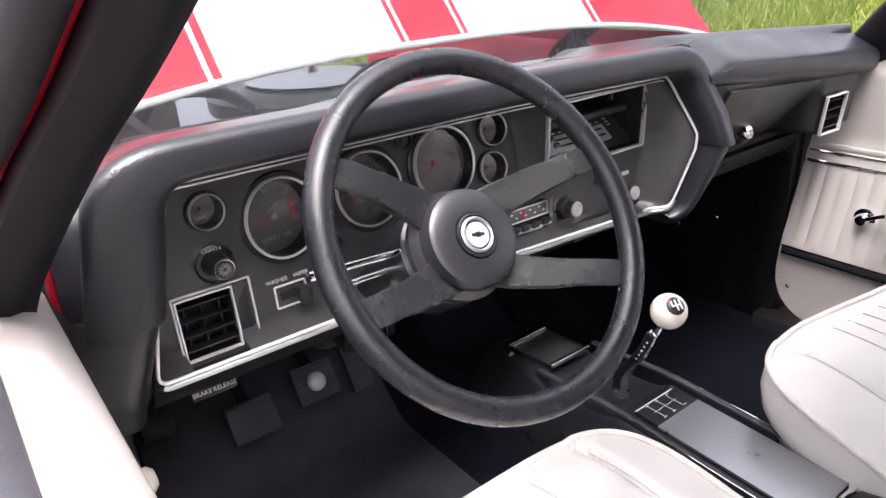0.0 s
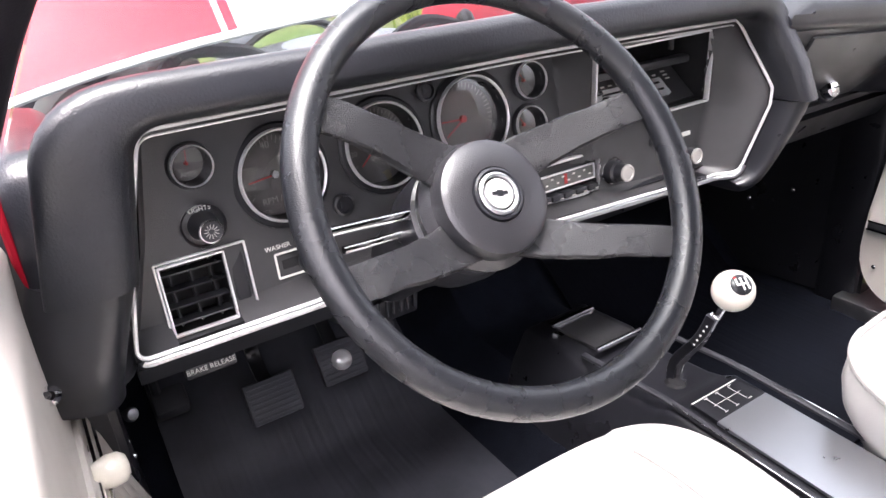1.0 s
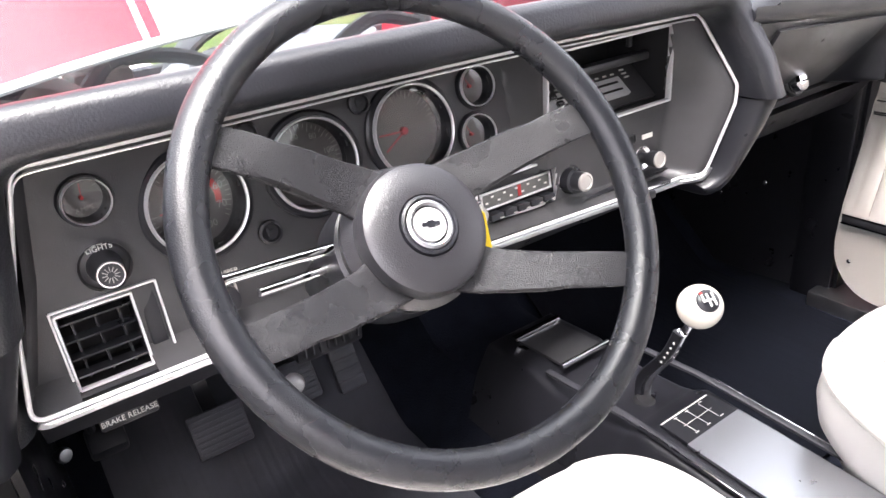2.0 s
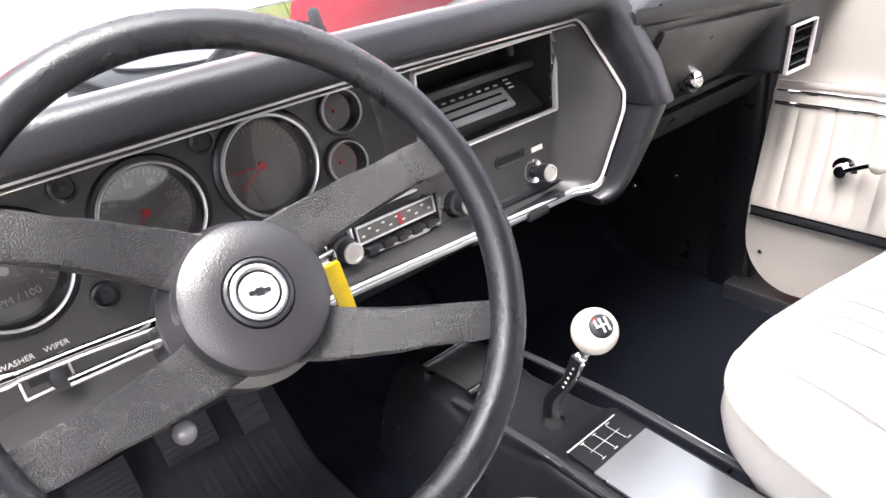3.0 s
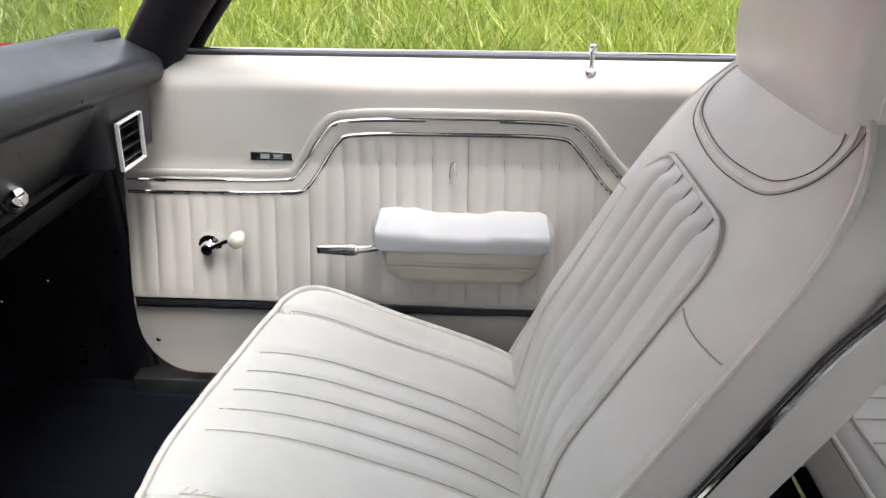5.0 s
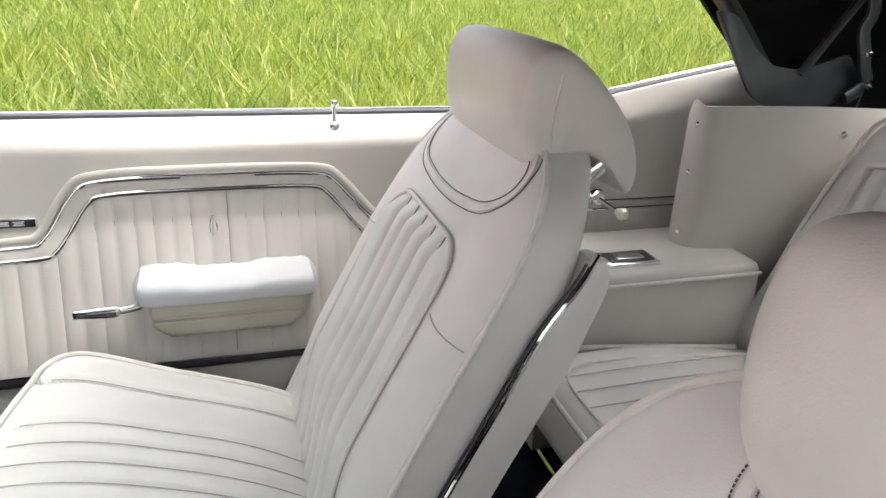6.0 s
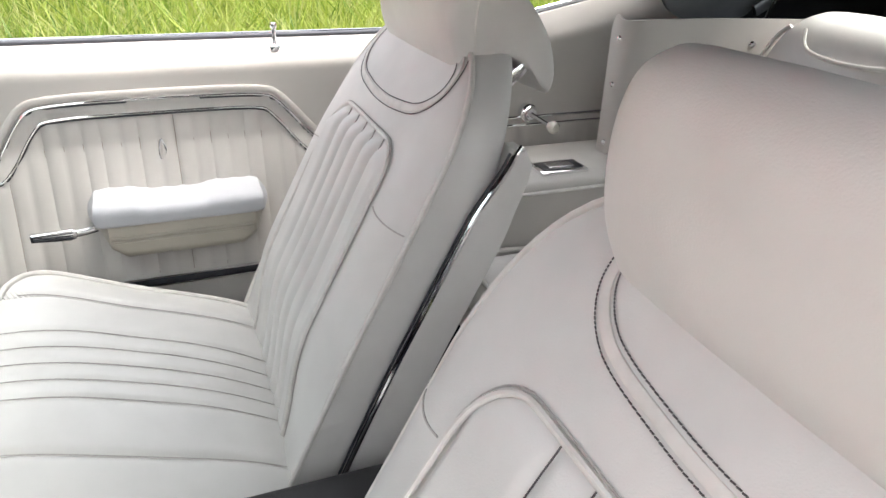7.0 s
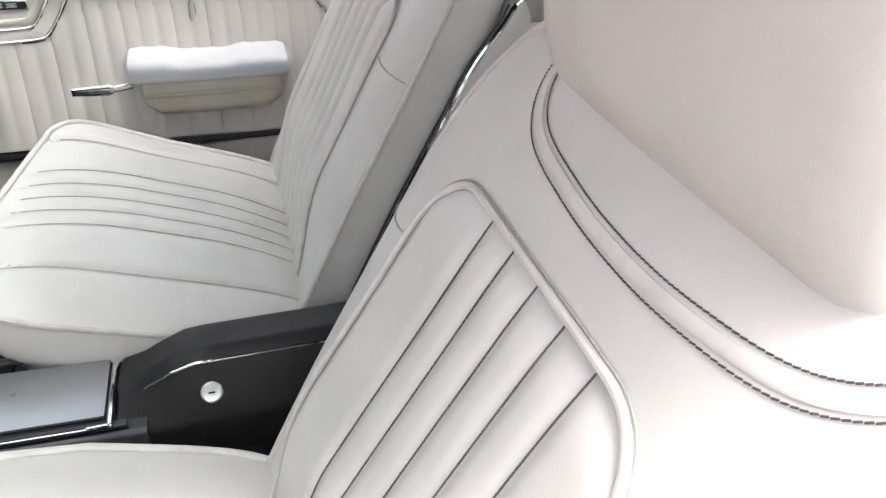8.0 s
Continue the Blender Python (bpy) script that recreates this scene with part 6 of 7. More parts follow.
def build_console():
    c = thing("center_console", (-0.015, -0.2, 0.30), "black center console with brushed metal plates", "console")

    def top_z(y):
        return float(np.interp(y, [-0.42, -0.10, 0.06, 0.16], [0.452, 0.466, 0.455, 0.448]))
    bm = bmesh.new()
    rings = []
    for k in range(30):
        y = 0.175 - 0.605 * k / 29
        z = top_z(y) - 0.006 - 0.016 * ease((y + 0.11) / 0.02) * ease((0.06 - y) / 0.02)
        cx = -0.020 + 0.0 * y
        prof = round_poly([(-0.125, 0.30), (-0.100, z - 0.05), (-0.070, z), (0.060, z), (0.085, z - 0.045), (0.11, 0.30)], [0.002, 0.02, 0.008, 0.008, 0.02, 0.002], 4)
        rings.append([(cx + a, y, b) for a, b in prof])
    loft(bm, rings)
    part("console_body", bm, BLACK_PLASTIC, c, "black moulded console body")
    # edge rails
    for x in (-0.082, 0.050):
        bm = bmesh.new()
        tube(bm, [(x, 0.05 - 0.46 * k / 16, top_z(0.05 - 0.46 * k / 16) - 0.001) for k in range(17)], 0.005, 8, flat=(0.005, 0.003), up=(0, 0, 1))
        part("console_rail", bm, RUBBER, c, "glossy black edge rail")
        bm = bmesh.new()
        tube(bm, [(x - 0.004 * (1 if x < 0 else -1), -0.115 - 0.28 * k / 16, top_z(-0.115 - 0.28 * k / 16) + 0.002) for k in range(17)], 0.0008, 6)
        part("rail_highlight", bm, CHROME, c, "fine chrome line")

    def plate(y0, y1, x0, x1, lift, mat, name, label):
        bm = bmesh.new()
        grid(bm, lambda u, v: (x0 + (x1 - x0) * u, y0 + (y1 - y0) * v, top_z(y0 + (y1 - y0) * v) + lift), 4, 6, thick=(0, 0, -0.004))
        return part(name, bm, mat, c, label)
    plate(-0.168, -0.385, -0.066, 0.030, 0.000, PLATE, "rear_plate", "brushed aluminium plate")
    pl = plate(-0.127, -0.1675, -0.064, 0.022, 0.0, BLACK_PLASTIC, "pattern_plate", "black shift pattern plate")
    bm = bmesh.new()
    z = top_z(-0.147) + 0.0012

    def bar(x0, y0, x1, y1, w=0.0006):
        a, b = Vector((x0, y0, z)), Vector((x1, y1, z))
        d = (b - a).normalized()
        box(bm, (a + b) / 2, ((b - a).length, w, 0.0006), rot=Matrix((d, Vector((0, 0, 1)).cross(d), Vector((0, 0, 1)))).transposed())
    for x in (-0.042, -0.021, 0.000):
        bar(x, -0.133, x, -0.162)
    bar(-0.046, -0.1475, 0.006, -0.1475)
    bar(-0.064, -0.1285, 0.022, -0.1285, 0.0016)
    for x in (-0.042, -0.021, 0.004):
        bar(x - 0.003, -0.1635, x + 0.003, -0.1635, 0.0012)
        bar(x - 0.003, -0.1320, x + 0.003, -0.1320, 0.0012)
    part("shift_pattern", bm, LETTER, pl, "fine white shift pattern lines")
    # front plate with bright ends
    plate(0.140, 0.045, -0.058, 0.020, 0.001, BLACK_FACE, "front_plate", "dark front plate between bright ends")
    for y, w in ((0.146, 0.005), (0.041, 0.003)):
        bm = bmesh.new()
        tube(bm, [(-0.064 + 0.090 * k / 4, y, top_z(y) + 0.003) for k in range(5)], w, 8, flat=(w, 0.004), up=(0, 0, 1))
        part("plate_end", bm, CHROME, c, "chrome plate end")
    bm = bmesh.new()
    tube(bm, [(-0.085 + 0.137 * k / 4, -0.393, top_z(-0.393) + 0.002) for k in range(5)], 0.004, 8)
    tube(bm, [(-0.085, -0.393 + 0.012 * k, top_z(-0.393) + 0.002) for k in range(3)], 0.003, 8)
    part("plate_end", bm, CHROME, c, "chrome plate end")
    # rear storage bin
    bm = bmesh.new()
    rings = []
    for k in range(17):
        f = k / 16
        y = -0.402 - 0.40 * f
        zt = 0.472 + 0.033 * ease(f * 4.5)
        prof = round_poly([(-0.112, 0.30), (-0.086, 0.432), (-0.050, zt - 0.010), (-0.036, zt), (0.025, zt - 0.014), (0.045, zt - 0.045), (0.075, 0.30)], [0.002, 0.006, 0.004, 0.006, 0.01, 0.02, 0.002], 3)
        rings.append([(a, y, b) for a, b in prof])
    loft(bm, rings)
    bin_ = part("storage_bin", bm, BIN_BLACK, c, "black grained storage bin")
    bm = bmesh.new()
    tube(bm, [(-0.0512, -0.43 - 0.36 * k / 12, 0.4615 + 0.033 * ease((0.028 + 0.36 * k / 12) / 0.4 * 4.5)) for k in range(13)], 0.0016, 6)
    part("bin_edge", bm, CHROME, bin_, "fine chrome edge")
    bm = bmesh.new()
    lathe(bm, [(0.0125, -0.003), (0.0125, 0.002), (0.0105, 0.004), (0.008, 0.003), (0, 0.003)], (-0.0690, -0.504, 0.4620), (-0.86, 0, 0.51), 28)
    key = part("key_lock", bm, BRIGHT, bin_, "chrome key lock")
    bm = bmesh.new()
    box(bm, (-0.0718, -0.504, 0.4637), (0.0075, 0.0018, 0.001), rot=aim((-0.86, 0, 0.51), (0, 1, 0)))
    part("key_slot", bm, BLACK_MATT, key)


build_console()


def build_shifter():
    s = thing("gear_shifter", (-0.02, -0.07, 0.46), "floor gear shifter with a round ivory ball knob", "gear shifter")
    ball = Vector((-0.038, -0.150, 0.6290))
    base = Vector((-0.014, -0.068, 0.455))
    bm = bmesh.new()
    bmesh.ops.create_uvsphere(bm, u_segments=40, v_segments=24, radius=0.0248, matrix=Matrix.Translation(ball))
    knob = part("ball_knob", bm, IVORY_BALL, s, "glossy ivory ball knob")
    up = (Vector((-0.30, -0.62, 0.72))).normalized()
    ex = Vector((0.92, -0.33, 0.10)).normalized()
    ey = up.cross(ex).normalized()
    bm = bmesh.new()
    lathe(bm, [(0.0128, 0.0218), (0.0122, 0.0226), (0.006, 0.0247), (0, 0.0252)], ball, up, 28)
    cap = part("pattern_disc", bm, BLACK_PLASTIC, knob, "black disc with a white four-speed pattern")
    bm = bmesh.new()
    c = ball + up * 0.0253
    for x, y0, y1 in ((-0.0058, 0.000, 0.0075), (0.0, -0.0075, 0.0075), (0.0058, -0.0075, 0.0075)):
        box(bm, c + ex * x + ey * (y0 + y1) / 2, (0.0020, y1 - y0, 0.0012), rot=Matrix((ex, ey, up)).transposed())
    box(bm, c, (0.0135, 0.0020, 0.0012), rot=Matrix((ex, ey, up)).transposed())
    part("pattern_lines", bm, LETTER, cap)
    bm = bmesh.new()
    box(bm, c - ex * 0.0058 + ey * 0.0088, (0.003, 0.0022, 0.0012), rot=Matrix((ex, ey, up)).transposed())
    part("reverse_mark", bm, NEEDLE, cap)
    bm = bmesh.new()
    neck = ball + (base - ball).normalized() * 0.062
    tube(bm, [ball + (base - ball).normalized() * 0.020, neck], [0.0062, 0.0062], 14)
    part("chrome_neck", bm, CHROME, s, "chrome neck")
    bm = bmesh.new()
    tube(bm, smooth_path([neck - (base - ball).normalized() * 0.012 + Vector((-0.004, 0, 0)), neck + Vector((-0.002, 0.012, -0.03)), base + Vector((0, 0, 0.02)), base + Vector((0, 0.004, -0.03))], 14), 0.008, 10, flat=(0.0065, 0.004), up=(1, 0, 0.2))
    part("lever", bm, CHROME, s, "flat bent shift lever")
    bm = bmesh.new()
    tube(bm, smooth_path([neck - (base - ball).normalized() * 0.010 + Vector((-0.006, 0.003, 0)), neck + Vector((-0.006, 0.015, -0.03)), base + Vector((-0.004, 0.008, 0.02)), base + Vector((-0.003, 0.012, -0.02))], 12), 0.008, 10, flat=(0.0065, 0.004), up=(1, 0, 0.2))
    part("lever_shade", bm, BLACK_PLASTIC, s, "black back of the lever")
    bm = bmesh.new()
    for k in range(5):
        box(bm, neck + Vector((-0.0125, 0.0005 + 0.004 * k, -0.004 - 0.0085 * k)), (0.0012, 0.0022, 0.0022))
    part("maker_mark", bm, LETTER, s, "row of small pale marks")
    bm = bmesh.new()
    lathe(bm, [(0.046, 0.0), (0.044, 0.003), (0.032, 0.004), (0.022, 0.005), (0.014, 0.008), (0.010, 0.013), (0, 0.013)], base + Vector((-0.006, 0, -0.022)), (0, 0, 1), 28, scale=(0.95, 1.2))
    part("boot", bm, BLACK_MATT, s, "black rubber shift boot")


build_shifter()


# ---- seats ----
def power(v, e):
    return math.copysign(abs(v) ** e, v)


def back_edge_y(z):
    return -0.690 - 0.512 * (z - 0.56) - 0.06 * max(0.0, z - 0.80) - 0.12 * max(0.0, 0.60 - z) ** 1.6


def back_half(z):
    if z < 0.74:
        return 0.230 - 0.010 * (z - 0.46)
    f = min(1.0, (z - 0.74) / 0.225)
    return 0.2272 * max(0.02, 1 - f ** 3.2) ** 0.42


def front_y(u, z):
    """The front face of a backrest, with the side bolsters a little forward."""
    w = back_half(z)
    f = min(1.0, abs(u) / w)
    bulge = 0.024 * (1 - f ** 4) ** 0.6 * (1 - 0.5 * ease((z - 0.86) / 0.1)) * (1 - 1.6 * ease((0.60 - z) / 0.2))
    bulge += 0.010 * math.exp(-((abs(u) - 0.175) / 0.045) ** 2) * ease((0.85 - z) / 0.1)
    return back_edge_y(z) + bulge


def insert_half(z, flare=0.0):
    return 0.138 + flare * ease((0.80 - z) / 0.30)


INSERT_TOP = 0.827


def cushion_edge(a, sharp=False):
    """The plan of a seat cushion's edge, by angle."""
    c, s = math.cos(a), math.sin(a)
    tight, loose = sharp and c < 0, sharp and c > 0 and s > 0
    u = 0.250 * power(c, 0.34 if tight else 0.50 if loose else 0.42)
    v = 0.235 * power(s, (0.36 if tight else 0.52 if loose else 0.50) if s > 0 else 0.42)
    return u * (1 - 0.02 * (1 - s)), -0.468 + v


def cushion_z(u, y):
    f = (-0.233 - y) / 0.47
    edge = ((abs(u) / 0.25) ** 5 + (abs(y + 0.468) / 0.235) ** 5) ** 0.2
    z = 0.552 - 0.168 * f + 0.048 * (1 - edge ** 2.4)
    for k in (-0.07, -0.035, 0.0, 0.035, 0.07):
        z -= 0.0040 * math.exp(-((u - k) / 0.0050) ** 2) * ease((0.985 - edge) / 0.05)
    for k in (-0.158, 0.158):
        z -= 0.0075 * math.exp(-((u - k) / 0.0065) ** 2) * ease((0.995 - edge) / 0.04)
    if abs(u) < 0.158:
        z -= 0.004
    return z


def make_seat(cx, cushion_x, dy, dh, label, wider=0.0, band=0.0, head_x=0.0, head_y=0.0, thread=None, deep=1.0, skew=0.0, lower=(0.0, 0.0), flare=0.0, band_up=0.0):
    seat = thing("bucket_seat", (cx, -0.48 + dy, 0.28), label, "car seat", "front bucket seats")

    def W(u, y, z, at=None):
        return Vector(((cx if at is None else at) + u, y + dy, z))

    def Q(u, y, z):
        y -= skew * ease((u + 0.12) / 0.36) * max(0.0, (y + 0.468) / 0.235) ** 1.5
        z += (0.020 * ease(u / 0.25) if skew else 0.0) + lower[0] + lower[1] * max(0.0, min(0.5, (-0.233 - y) / 0.47))
        return W(u * (1.075 if skew else 1.03), y + 0.008, z, cushion_x)
    # cushion: fine rings from the middle out, then the side wall
    bm = bmesh.new()
    n = 120
    grid_n = 216
    pts = {}
    for i in range(grid_n + 1):
        for j in range(49):
            p, q = 2 * i / grid_n - 1, 2 * j / 48 - 1
            # square to disc to cushion plan
            m = max(abs(p), abs(q))
            ang = math.atan2(q, p)
            if m < 1e-9:
                u, y = 0.0, -0.468
            else:
                eu, ey = cushion_edge(ang, skew > 0)
                k = m
                lin_u, lin_y = p * 0.25, -0.468 + q * 0.235
                f = m ** 2.2
                u = lin_u * (1 - f) + (eu * m) * f
                y = lin_y * (1 - f) + (-0.468 + (ey + 0.468) * m) * f
            pts[i, j] = bm.verts.new(Q(u, y, cushion_z(u, y)))
    for i in range(grid_n):
        for j in range(48):
            bm.faces.new((pts[i, j], pts[i + 1, j], pts[i + 1, j + 1], pts[i, j + 1]))
    cush = part("seat_cushion", bm, WHITE_VINYL, seat, "ivory vinyl cushion with sewn pleats", 50)
    edge = []
    for k in range(n):
        u, y = cushion_edge(2 * math.pi * k / n, skew > 0)
        edge.append((u, y, cushion_z(u, y)))
    bm = bmesh.new()
    rings = []
    for dz, sc in ((0.004, 1.0), (-0.012, 1.016), (-0.034, 1.024), (-0.060, 1.008), (-0.090, 0.955), (-0.125, 0.87)):
        rings.append([Q(u * sc, -0.468 + (y + 0.468) * sc, z + dz - (0.02 * (y + 0.468) / 0.235 if dz < -0.1 else 0)) for u, y, z in edge])
    loft(bm, rings, caps=False)
    part("cushion_boxing", bm, WHITE_VINYL, seat, "ivory vinyl cushion side")
    bm = bmesh.new()
    tube(bm, [Q(u * 1.006, -0.468 + (y + 0.468) * 1.006, z + 0.002) for u, y, z in edge], 0.0045, 8, closed=True)
    part("cushion_piping", bm, PIPING, seat, "ivory piping")
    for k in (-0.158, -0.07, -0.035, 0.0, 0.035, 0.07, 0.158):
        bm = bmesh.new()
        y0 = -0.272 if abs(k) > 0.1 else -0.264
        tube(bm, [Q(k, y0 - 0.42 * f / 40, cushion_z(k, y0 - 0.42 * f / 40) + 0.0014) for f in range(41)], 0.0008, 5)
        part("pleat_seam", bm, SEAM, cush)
    bm = bmesh.new()
    box(bm, W(0, -0.47, 0.345), (0.40, 0.38, 0.13), bevel=0.02)
    part("seat_base", bm, BLACK_PLASTIC, seat, "black seat base")
    # backrest
    bm = bmesh.new()
    rings = []
    zs = [0.37 + 0.59 * k / 52 for k in range(52)] + [0.9585, 0.9615]
    m = 72
    for z in zs:
        w = back_half(z)
        ye = back_edge_y(z)
        th = 0.118 - 0.05 * ease((z - 0.72) / 0.22)
        ring = []
        for k in range(m):
            a = 2 * math.pi * k / m
            c, s = math.cos(a), math.sin(a)
            if s >= 0:
                u = w * power(c, 0.80)
                ring.append(W(u, front_y(u, z), z))
            else:
                u = w * power(c, 0.30)
                ring.append(W(u * 1.0, ye - th * abs(s) ** 0.38, z))
        rings.append(ring)
    loft(bm, rings)
    back = part("backrest", bm, WHITE_VINYL, seat, "ivory vinyl backrest", 50)
    # pleated insert
    bm = bmesh.new()
    seams = tuple(0.061 - 0.0365 * k if thread else 0.080 - 0.040 * k for k in range(5))

    puff, lean = (0.0, 0.055) if thread else (0.0055, 0.0)

    def ins(u, v):
        f = 2 * u - 1
        z = 0.40 + (INSERT_TOP - 0.40) * v
        h = insert_half(z, flare) + wider
        x = f * h
        d = 0.0090 + puff * ease((v - 0.55) / 0.4)
        spread = h / (0.138 + wider)
        for k in seams:
            d -= deep * (0.0095 + 0.004 * ease((v - 0.55) / 0.4)) * math.exp(-((x - k * spread ** 0.6 - lean * (INSERT_TOP - z)) / 0.0075) ** 2)
        e = min((1 - abs(f)) / 0.10, (1 - v) / 0.05, 1.0)
        zz = z - 0.030 * max(0.0, (abs(f) - 0.72) / 0.28) ** 2 * ease((v - 0.75) / 0.25)
        return W(x, front_y(x, zz) + d * ease(e) - 0.001, zz)
    grid(bm, ins, 150, 50)
    insert = part("pleated_insert", bm, WHITE_VINYL, back, "ivory vinyl insert with lengthwise pleats", 50)
    for k in seams:
        bm = bmesh.new()
        line = []
        for j in range(40):
            z = 0.41 + (INSERT_TOP + 0.001 - 0.41) * j / 39
            x = k * ((insert_half(z, flare) + wider) / (0.138 + wider)) ** 0.6 + lean * (INSERT_TOP - z)
            line.append(W(x, front_y(x, z) + 0.0092 + puff * ease((z - 0.635) / 0.171) - deep * (0.0095 + 0.004 * ease((z - 0.645) / 0.171)), z))
        tube(bm, line, 0.0007 if thread else 0.0009, 5)
        part("pleat_seam", bm, thread or STITCH, insert)
    bm = bmesh.new()
    pipe = []
    for j in range(30):
        z = 0.40 + (INSERT_TOP - 0.055 - 0.40) * j / 29
        pipe.append((insert_half(z, flare) + wider, z))
    h = insert_half(INSERT_TOP, flare) + wider
    for j in range(1, 10):
        a = j / 9 * math.pi / 2
        pipe.append((h - 0.055 * (1 - math.cos(a)), INSERT_TOP - 0.055 * (1 - math.sin(a)) + 0.002))
    left = [(-u, z) for u, z in reversed(pipe)]
    tube(bm, [W(u, front_y(u, z) + 0.004, z) for u, z in pipe + left], 0.0030, 8)
    part("insert_piping", bm, PIPING, back, "ivory piping round the insert")
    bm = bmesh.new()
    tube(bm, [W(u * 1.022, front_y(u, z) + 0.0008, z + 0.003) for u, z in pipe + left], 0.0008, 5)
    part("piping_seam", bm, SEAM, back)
    # shaped double-stitched band under the headrest
    for off, mat, rad in ((0.0, THREAD, 0.0006), (-0.0125, THREAD, 0.0006), (-0.0062, PIPING, 0.0042)):
        bm = bmesh.new()
        ctl = [(0.130, 0.950), (0.156, 0.924), (0.156, 0.892), (0.122, 0.867), (0.06, 0.857), (0, 0.854)]
        ctl = ctl + [(-u, z) for u, z in ctl[-2::-1]]
        line = smooth_path([(u, z, 0) for u, z in ctl], 150)
        mid = []
        for k, p in enumerate(line):
            d = line[min(150, k + 1)] - line[max(0, k - 1)]
            d.normalize()
            mid.append((p.x + band - d.y * off, p.y + d.x * off + band_up))
        pts3 = [W(u, front_y(u, z) + 0.0006, z) for u, z in mid]
        if mat is THREAD:
            for k in range(0, 149):
                tube(bm, [pts3[k] + Vector((0, 0.0004, 0)), pts3[k].lerp(pts3[k + 1], 0.8) + Vector((0, 0.0004, 0.0005))], rad, 5)
            part("stitching", bm, mat, back, "dark stitched seam")
        else:
            tube(bm, pts3, rad, 8, flat=(rad, 0.0016), up=(0, 1, 0.5))
            part("sewn_band", bm, mat, back, "raised sewn band")
    # side piping, panel joint, chrome moulding and hard shell
    for s in (-1, 1):
        bm = bmesh.new()
        line = []
        for j in range(44):
            z = 0.39 + 0.555 * j / 43
            w = back_half(z)
            line.append(W(s * (w + 0.001), back_edge_y(z) + 0.001, z))
        tube(bm, line, 0.0040, 8)
        part("edge_piping", bm, PIPING, back, "ivory edge piping")
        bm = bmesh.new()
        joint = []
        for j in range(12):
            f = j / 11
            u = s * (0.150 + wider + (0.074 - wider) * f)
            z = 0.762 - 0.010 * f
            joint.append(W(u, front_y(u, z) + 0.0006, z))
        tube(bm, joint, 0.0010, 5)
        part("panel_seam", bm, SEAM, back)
        bm = bmesh.new()
        shell = []
        for j in range(26):
            z = 0.38 + 0.462 * j / 25
            w = back_half(z)
            ye = back_edge_y(z)
            top = ease((z - 0.76) / 0.08)
            front = ye - 0.070 - 0.014 * top
            rear = front - 0.062 * math.sqrt(max(0.03, 1 - max(0.0, (z - 0.70) / 0.145) ** 2))
            inner = 0.03
            shell.append([W(s * (w - inner), front, z), W(s * (w + 0.006), front, z), W(s * (w + 0.009), (front + rear) / 2, z), W(s * (w + 0.002), rear, z), W(s * (w - inner - 0.004), rear - 0.008 * (1 - top), z)])
        loft(bm, shell)
        part("side_shell", bm, WHITE_VINYL, seat, "ivory moulded backrest shell")
        bm = bmesh.new()
        line = []
        for j in range(40):
            z = 0.385 + 0.455 * j / 39
            top = ease((z - 0.76) / 0.08)
            line.append(W(s * (back_half(z) + 0.006), back_edge_y(z) - 0.068 - 0.014 * top, z))
        line.append(line[-1] + Vector((-s * 0.012, -0.012, 0.003)))
        tube(bm, line, 0.0038, 8)
        part("shell_moulding", bm, CHROME, seat, "chrome moulding along the backrest shell")
        bm = bmesh.new()
        tube(bm, [p + Vector((-s * 0.002, 0.0065, 0.001)) for p in line[:-1]], 0.0019, 6)
        part("shell_gap_strip", bm, RUBBER, seat, "black strip ahead of the moulding")
    bm = bmesh.new()
    grid(bm, lambda u, v: W((2 * u - 1) * (back_half(0.44 + 0.33 * v) - 0.03), back_edge_y(0.44 + 0.33 * v) - 0.136 - 0.006 * math.sin(math.pi * u), 0.44 + 0.33 * v), 12, 12, thick=(0, 0.02, 0))
    part("rear_shell", bm, WHITE_VINYL, seat, "ivory moulded rear shell")
    # headrest
    prof = [(-0.888, 0.903), (-0.866, 0.935), (-0.858, 0.975), (-0.860, 1.015), (-0.872, 1.043), (-0.895, 1.053), (-0.922, 1.044), (-0.955, 1.018), (-0.988, 0.982), (-1.010, 0.945), (-1.020, 0.905), (-1.014, 0.882), (-1.000, 0.886), (-0.985, 0.906), (-0.962, 0.924), (-0.935, 0.930), (-0.910, 0.918)]
    ring2 = smooth_path([(y, z, 0) for y, z in prof], 68, closed=True)
    mid = Vector((-0.925, 0.985, 0))
    bm = bmesh.new()
    rings = []
    for f, sc in ((-1.0, 0.05), (-0.995, 0.5), (-0.975, 0.80), (-0.94, 0.925), (-0.88, 0.98), (-0.78, 1.0), (-0.4, 1.02), (0, 1.025), (0.4, 1.02), (0.78, 1.0), (0.88, 0.98), (0.94, 0.925), (0.975, 0.80), (0.995, 0.5), (1.0, 0.05)):
        rings.append([W(head_x + f * 0.142, head_y + mid.x + (p.x - mid.x) * (sc if sc > 0.9 else 1 - (1 - sc) * 0.55 if sc > 0.4 else sc), mid.y + (p.y - mid.y) * (sc if sc > 0.9 else 1 - (1 - sc) * 0.55 if sc > 0.4 else sc) + dh) for p in ring2])
    loft(bm, rings)
    head = part("headrest", bm, WHITE_VINYL, seat, "ivory vinyl headrest curving back over its post", 60)
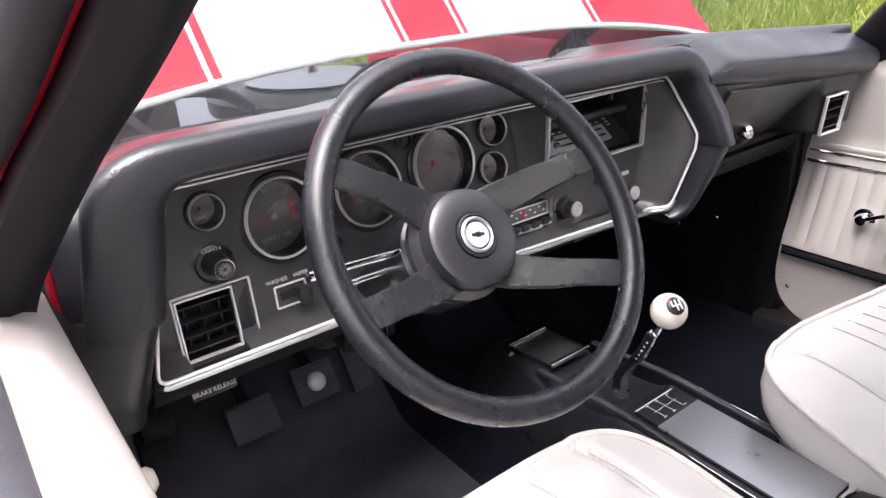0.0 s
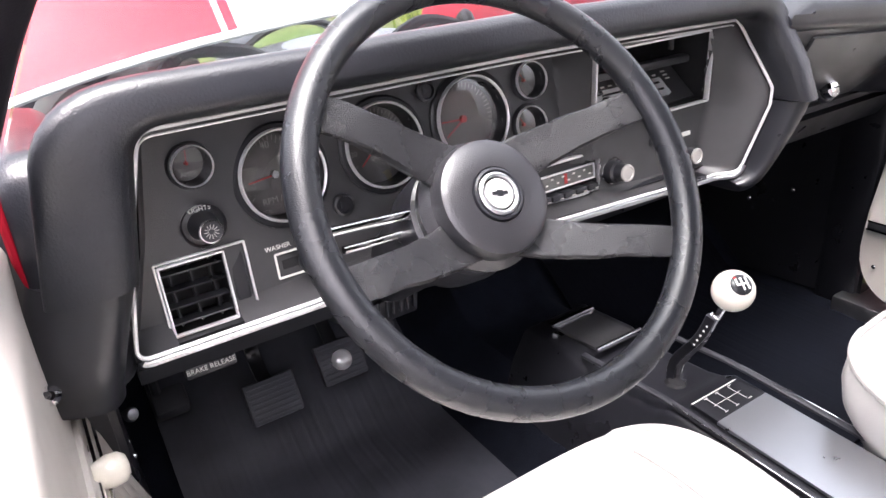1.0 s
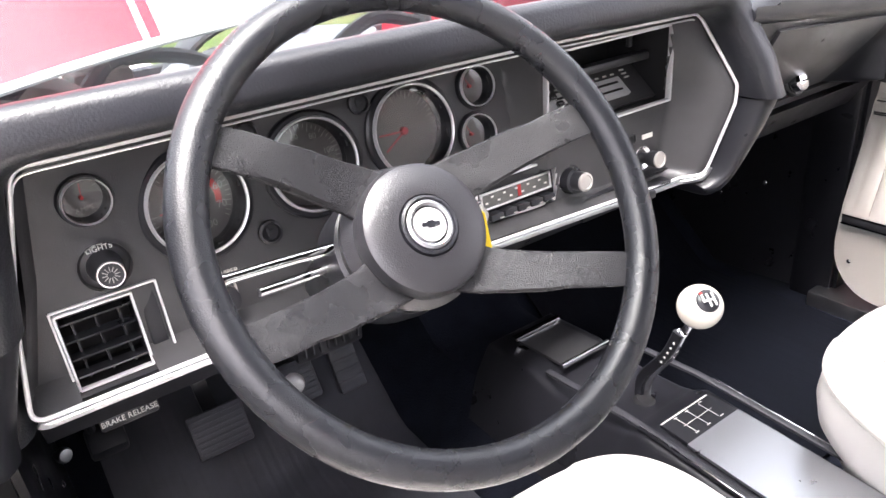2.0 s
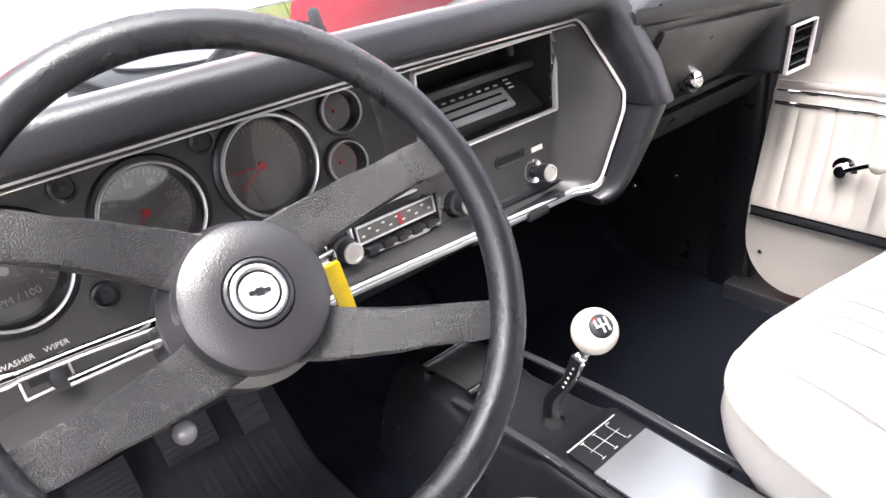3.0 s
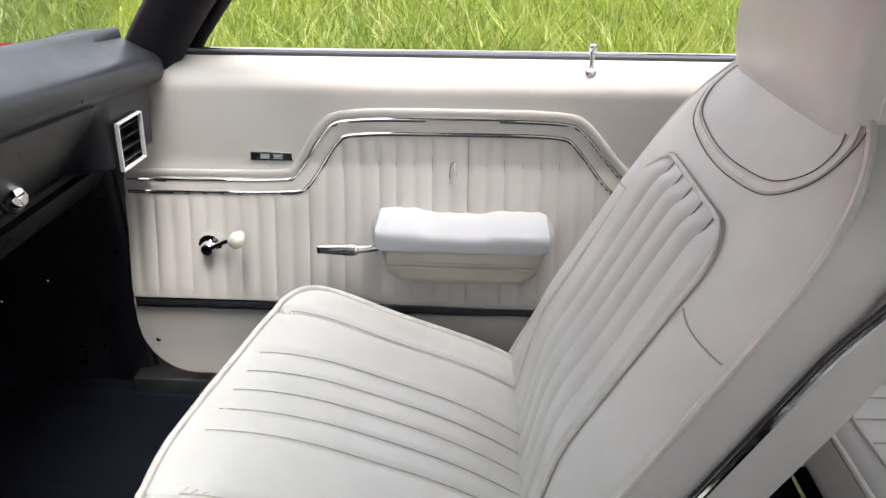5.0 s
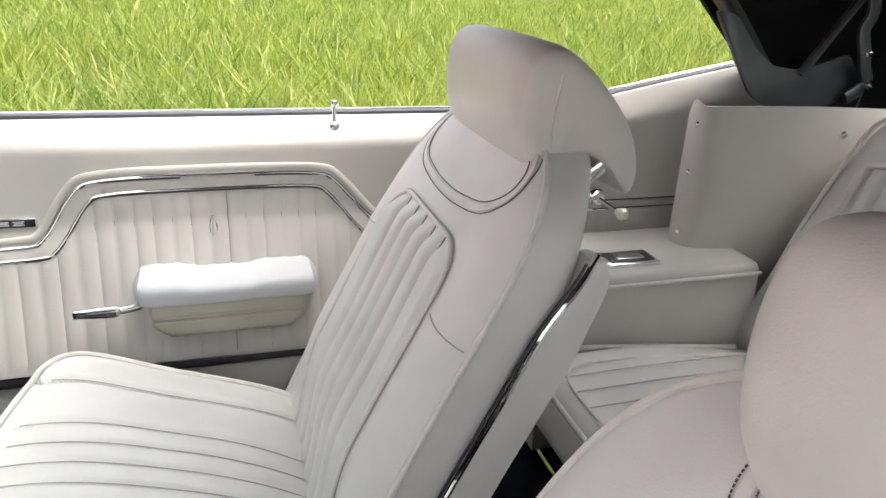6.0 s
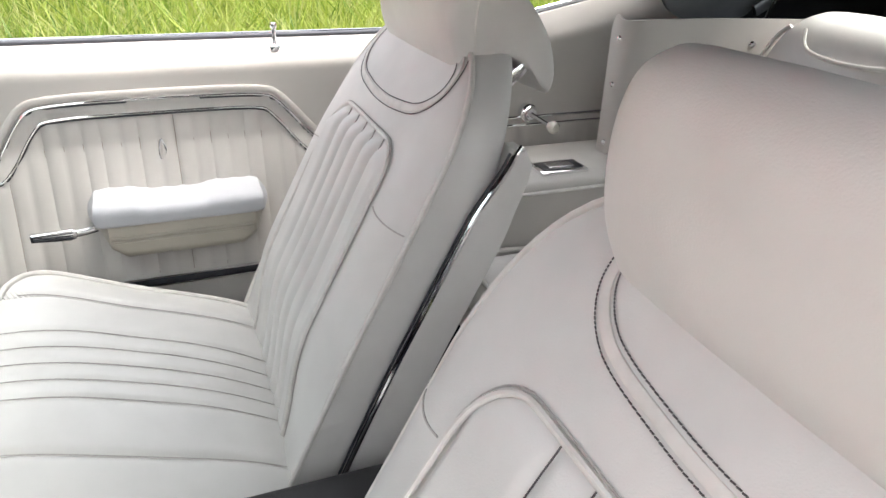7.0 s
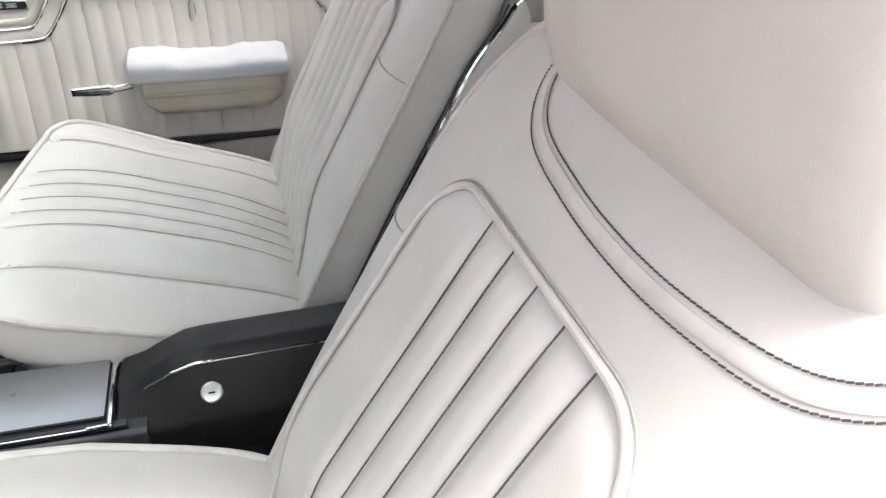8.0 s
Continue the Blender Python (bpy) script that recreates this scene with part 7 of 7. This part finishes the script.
    for s in (-1, 1):
        bm = bmesh.new()
        tube(bm, smooth_path([W(head_x + s * 0.1345, head_y - 0.908, 1.046 + dh), W(head_x + s * 0.141, head_y - 0.903, 1.02 + dh), W(head_x + s * 0.1425, head_y - 0.896, 0.98 + dh), W(head_x + s * 0.141, head_y - 0.897, 0.945 + dh), W(head_x + s * 0.135, head_y - 0.904, 0.918 + dh)], 16), 0.0014, 5)
        part("headrest_seam", bm, PIPING, head)
        bm = bmesh.new()
        box(bm, W(s * 0.124, -0.960, 0.912 + dh), (0.022, 0.040, 0.016), rot=Matrix.Rotation(-0.7, 3, "X"), bevel=0.003)
        tube(bm, [W(s * 0.116, -0.95, 0.925 + dh), W(s * 0.116, -0.948, 0.88)], 0.006, 8)
        part("headrest_post", bm, CHROME, seat, "chrome headrest post")
    return seat


make_seat(0.325, 0.297, 0.0, 0.0, "ivory vinyl passenger bucket seat with pleats and a headrest", deep=1.0, skew=0.055)
make_seat(-0.398, -0.400, 0.074, -0.012, "ivory vinyl driver bucket seat with pleats and creased vinyl", 0.009, -0.043, -0.020, 0.02, THREAD, 0.40, lower=(-0.030, 0.10), flare=0.03, band_up=0.006)


def make_rear_seat():
    seat = thing("rear_bench_seat", (0, -1.35, 0.28), "ivory vinyl rear bench seat with pleated inserts", "car seat")
    bm = bmesh.new()
    rings = []
    for k in range(41):
        f = 2 * k / 40 - 1
        x = 0.44 * f
        edge = 1 - max(0, (abs(f) - 0.86) / 0.14) ** 3
        prof = round_poly([(-1.03, 0.425), (-0.985, 0.47), (-1.02, 0.50 + 0.035 * edge), (-1.25, 0.51 + 0.025 * edge), (-1.50, 0.47), (-1.52, 0.425)], [0.01, 0.02, 0.035, 0.08, 0.04, 0.002], 4)
        rings.append([(x, y, z) for y, z in prof])
    loft(bm, rings)
    cush = part("seat_cushion", bm, WHITE_VINYL, seat, "ivory vinyl bench cushion")
    bm = bmesh.new()
    box(bm, (0, -1.30, 0.363), (0.86, 0.44, 0.13), bevel=0.01)
    part("seat_riser", bm, CARPET, seat, "black carpeted riser")
    bm = bmesh.new()
    tube(bm, smooth_path([(-0.43, -1.44, 0.49), (-0.44, -1.10, 0.525), (-0.42, -1.015, 0.527), (-0.3, -1.003, 0.528), (0.3, -1.003, 0.528), (0.42, -1.015, 0.527), (0.44, -1.10, 0.525), (0.43, -1.44, 0.49)], 70), 0.0045, 8)
    part("cushion_piping", bm, PIPING, seat)
    for s in (-1, 1):
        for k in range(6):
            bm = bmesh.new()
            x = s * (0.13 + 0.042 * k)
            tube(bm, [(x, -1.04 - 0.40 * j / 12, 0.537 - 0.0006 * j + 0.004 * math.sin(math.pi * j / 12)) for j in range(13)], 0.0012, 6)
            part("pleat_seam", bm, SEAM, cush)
        bm = bmesh.new()
        tube(bm, smooth_path([(s * 0.105, -1.42, 0.515), (s * 0.105, -1.10, 0.539), (s * 0.13, -1.045, 0.538), (s * 0.23, -1.035, 0.538), (s * 0.34, -1.045, 0.538), (s * 0.37, -1.12, 0.539), (s * 0.37, -1.42, 0.512)], 50), 0.0026, 8)
        part("insert_piping", bm, PIPING, cush)
    bm = bmesh.new()
    rings = []
    for k in range(49):
        f = 2 * k / 48 - 1
        x = 0.475 * f
        e = max(0, (abs(f) - 0.78) / 0.22)
        top = 0.948 - 0.075 * e ** 2.5
        prof = round_poly([(-1.50, 0.40), (-1.47, 0.50), (-1.56 - 0.02 * e, 0.72), (-1.635 - 0.03 * e, top - 0.02), (-1.70, top), (-1.80, top - 0.01), (-1.80, 0.40)], [0.01, 0.03, 0.1, 0.035, 0.03, 0.01, 0.01], 4)
        rings.append([(x, y, z) for y, z in prof])
    loft(bm, rings)
    back = part("backrest", bm, WHITE_VINYL, seat, "ivory vinyl bench backrest")

    def face(x, z, lift=0.0):
        return Vector((x, float(np.interp(z, [0.50, 0.72, 0.93], [-1.478, -1.558, -1.632])) + lift, z))
    for s in (-1, 1):
        for k in range(7):
            bm = bmesh.new()
            x = s * (0.14 + 0.038 * k)
            rings = []
            for j in range(14):
                z = 0.53 + 0.31 * j / 13
                h = 0.0165
                d = 0.007 * min(1, (13 - j) / 1.5)
                rings.append([face(x - h, z, -0.002), face(x - h * 0.6, z, d * 0.8), face(x, z, d), face(x + h * 0.6, z, d * 0.8), face(x + h, z, -0.002)])
            loft(bm, rings)
            part("pleat", bm, WHITE_VINYL, back)
        bm = bmesh.new()
        tube(bm, [face(p.x, p.y, 0.003) for p in smooth_path([(s * 0.115, 0.52, 0), (s * 0.115, 0.80, 0), (s * 0.14, 0.848, 0), (s * 0.26, 0.856, 0), (s * 0.38, 0.845, 0), (s * 0.405, 0.80, 0), (s * 0.405, 0.52, 0)], 60)], 0.0042, 8)
        part("insert_piping", bm, PIPING, back)
        bm = bmesh.new()
        tube(bm, [face(p.x, p.y, 0.004) for p in smooth_path([(s * 0.13, 0.938, 0), (s * 0.15, 0.895, 0), (s * 0.25, 0.880, 0), (s * 0.34, 0.888, 0), (s * 0.365, 0.92, 0)], 40)], 0.004, 8)
        part("sewn_band", bm, PIPING, back)
        bm = bmesh.new()
        tube(bm, smooth_path([(s * 0.474, -1.50, 0.52), (s * 0.475, -1.57, 0.70), (s * 0.470, -1.655, 0.868), (s * 0.43, -1.66, 0.915)], 30), 0.0045, 8)
        part("edge_piping", bm, PIPING, back)
    bm = bmesh.new()
    box(bm, (0, -1.86, 0.80), (1.30, 0.14, 0.02), bevel=0.006)
    part("rear_shelf", bm, TOP_CLOTH, seat)
    return seat


make_rear_seat()
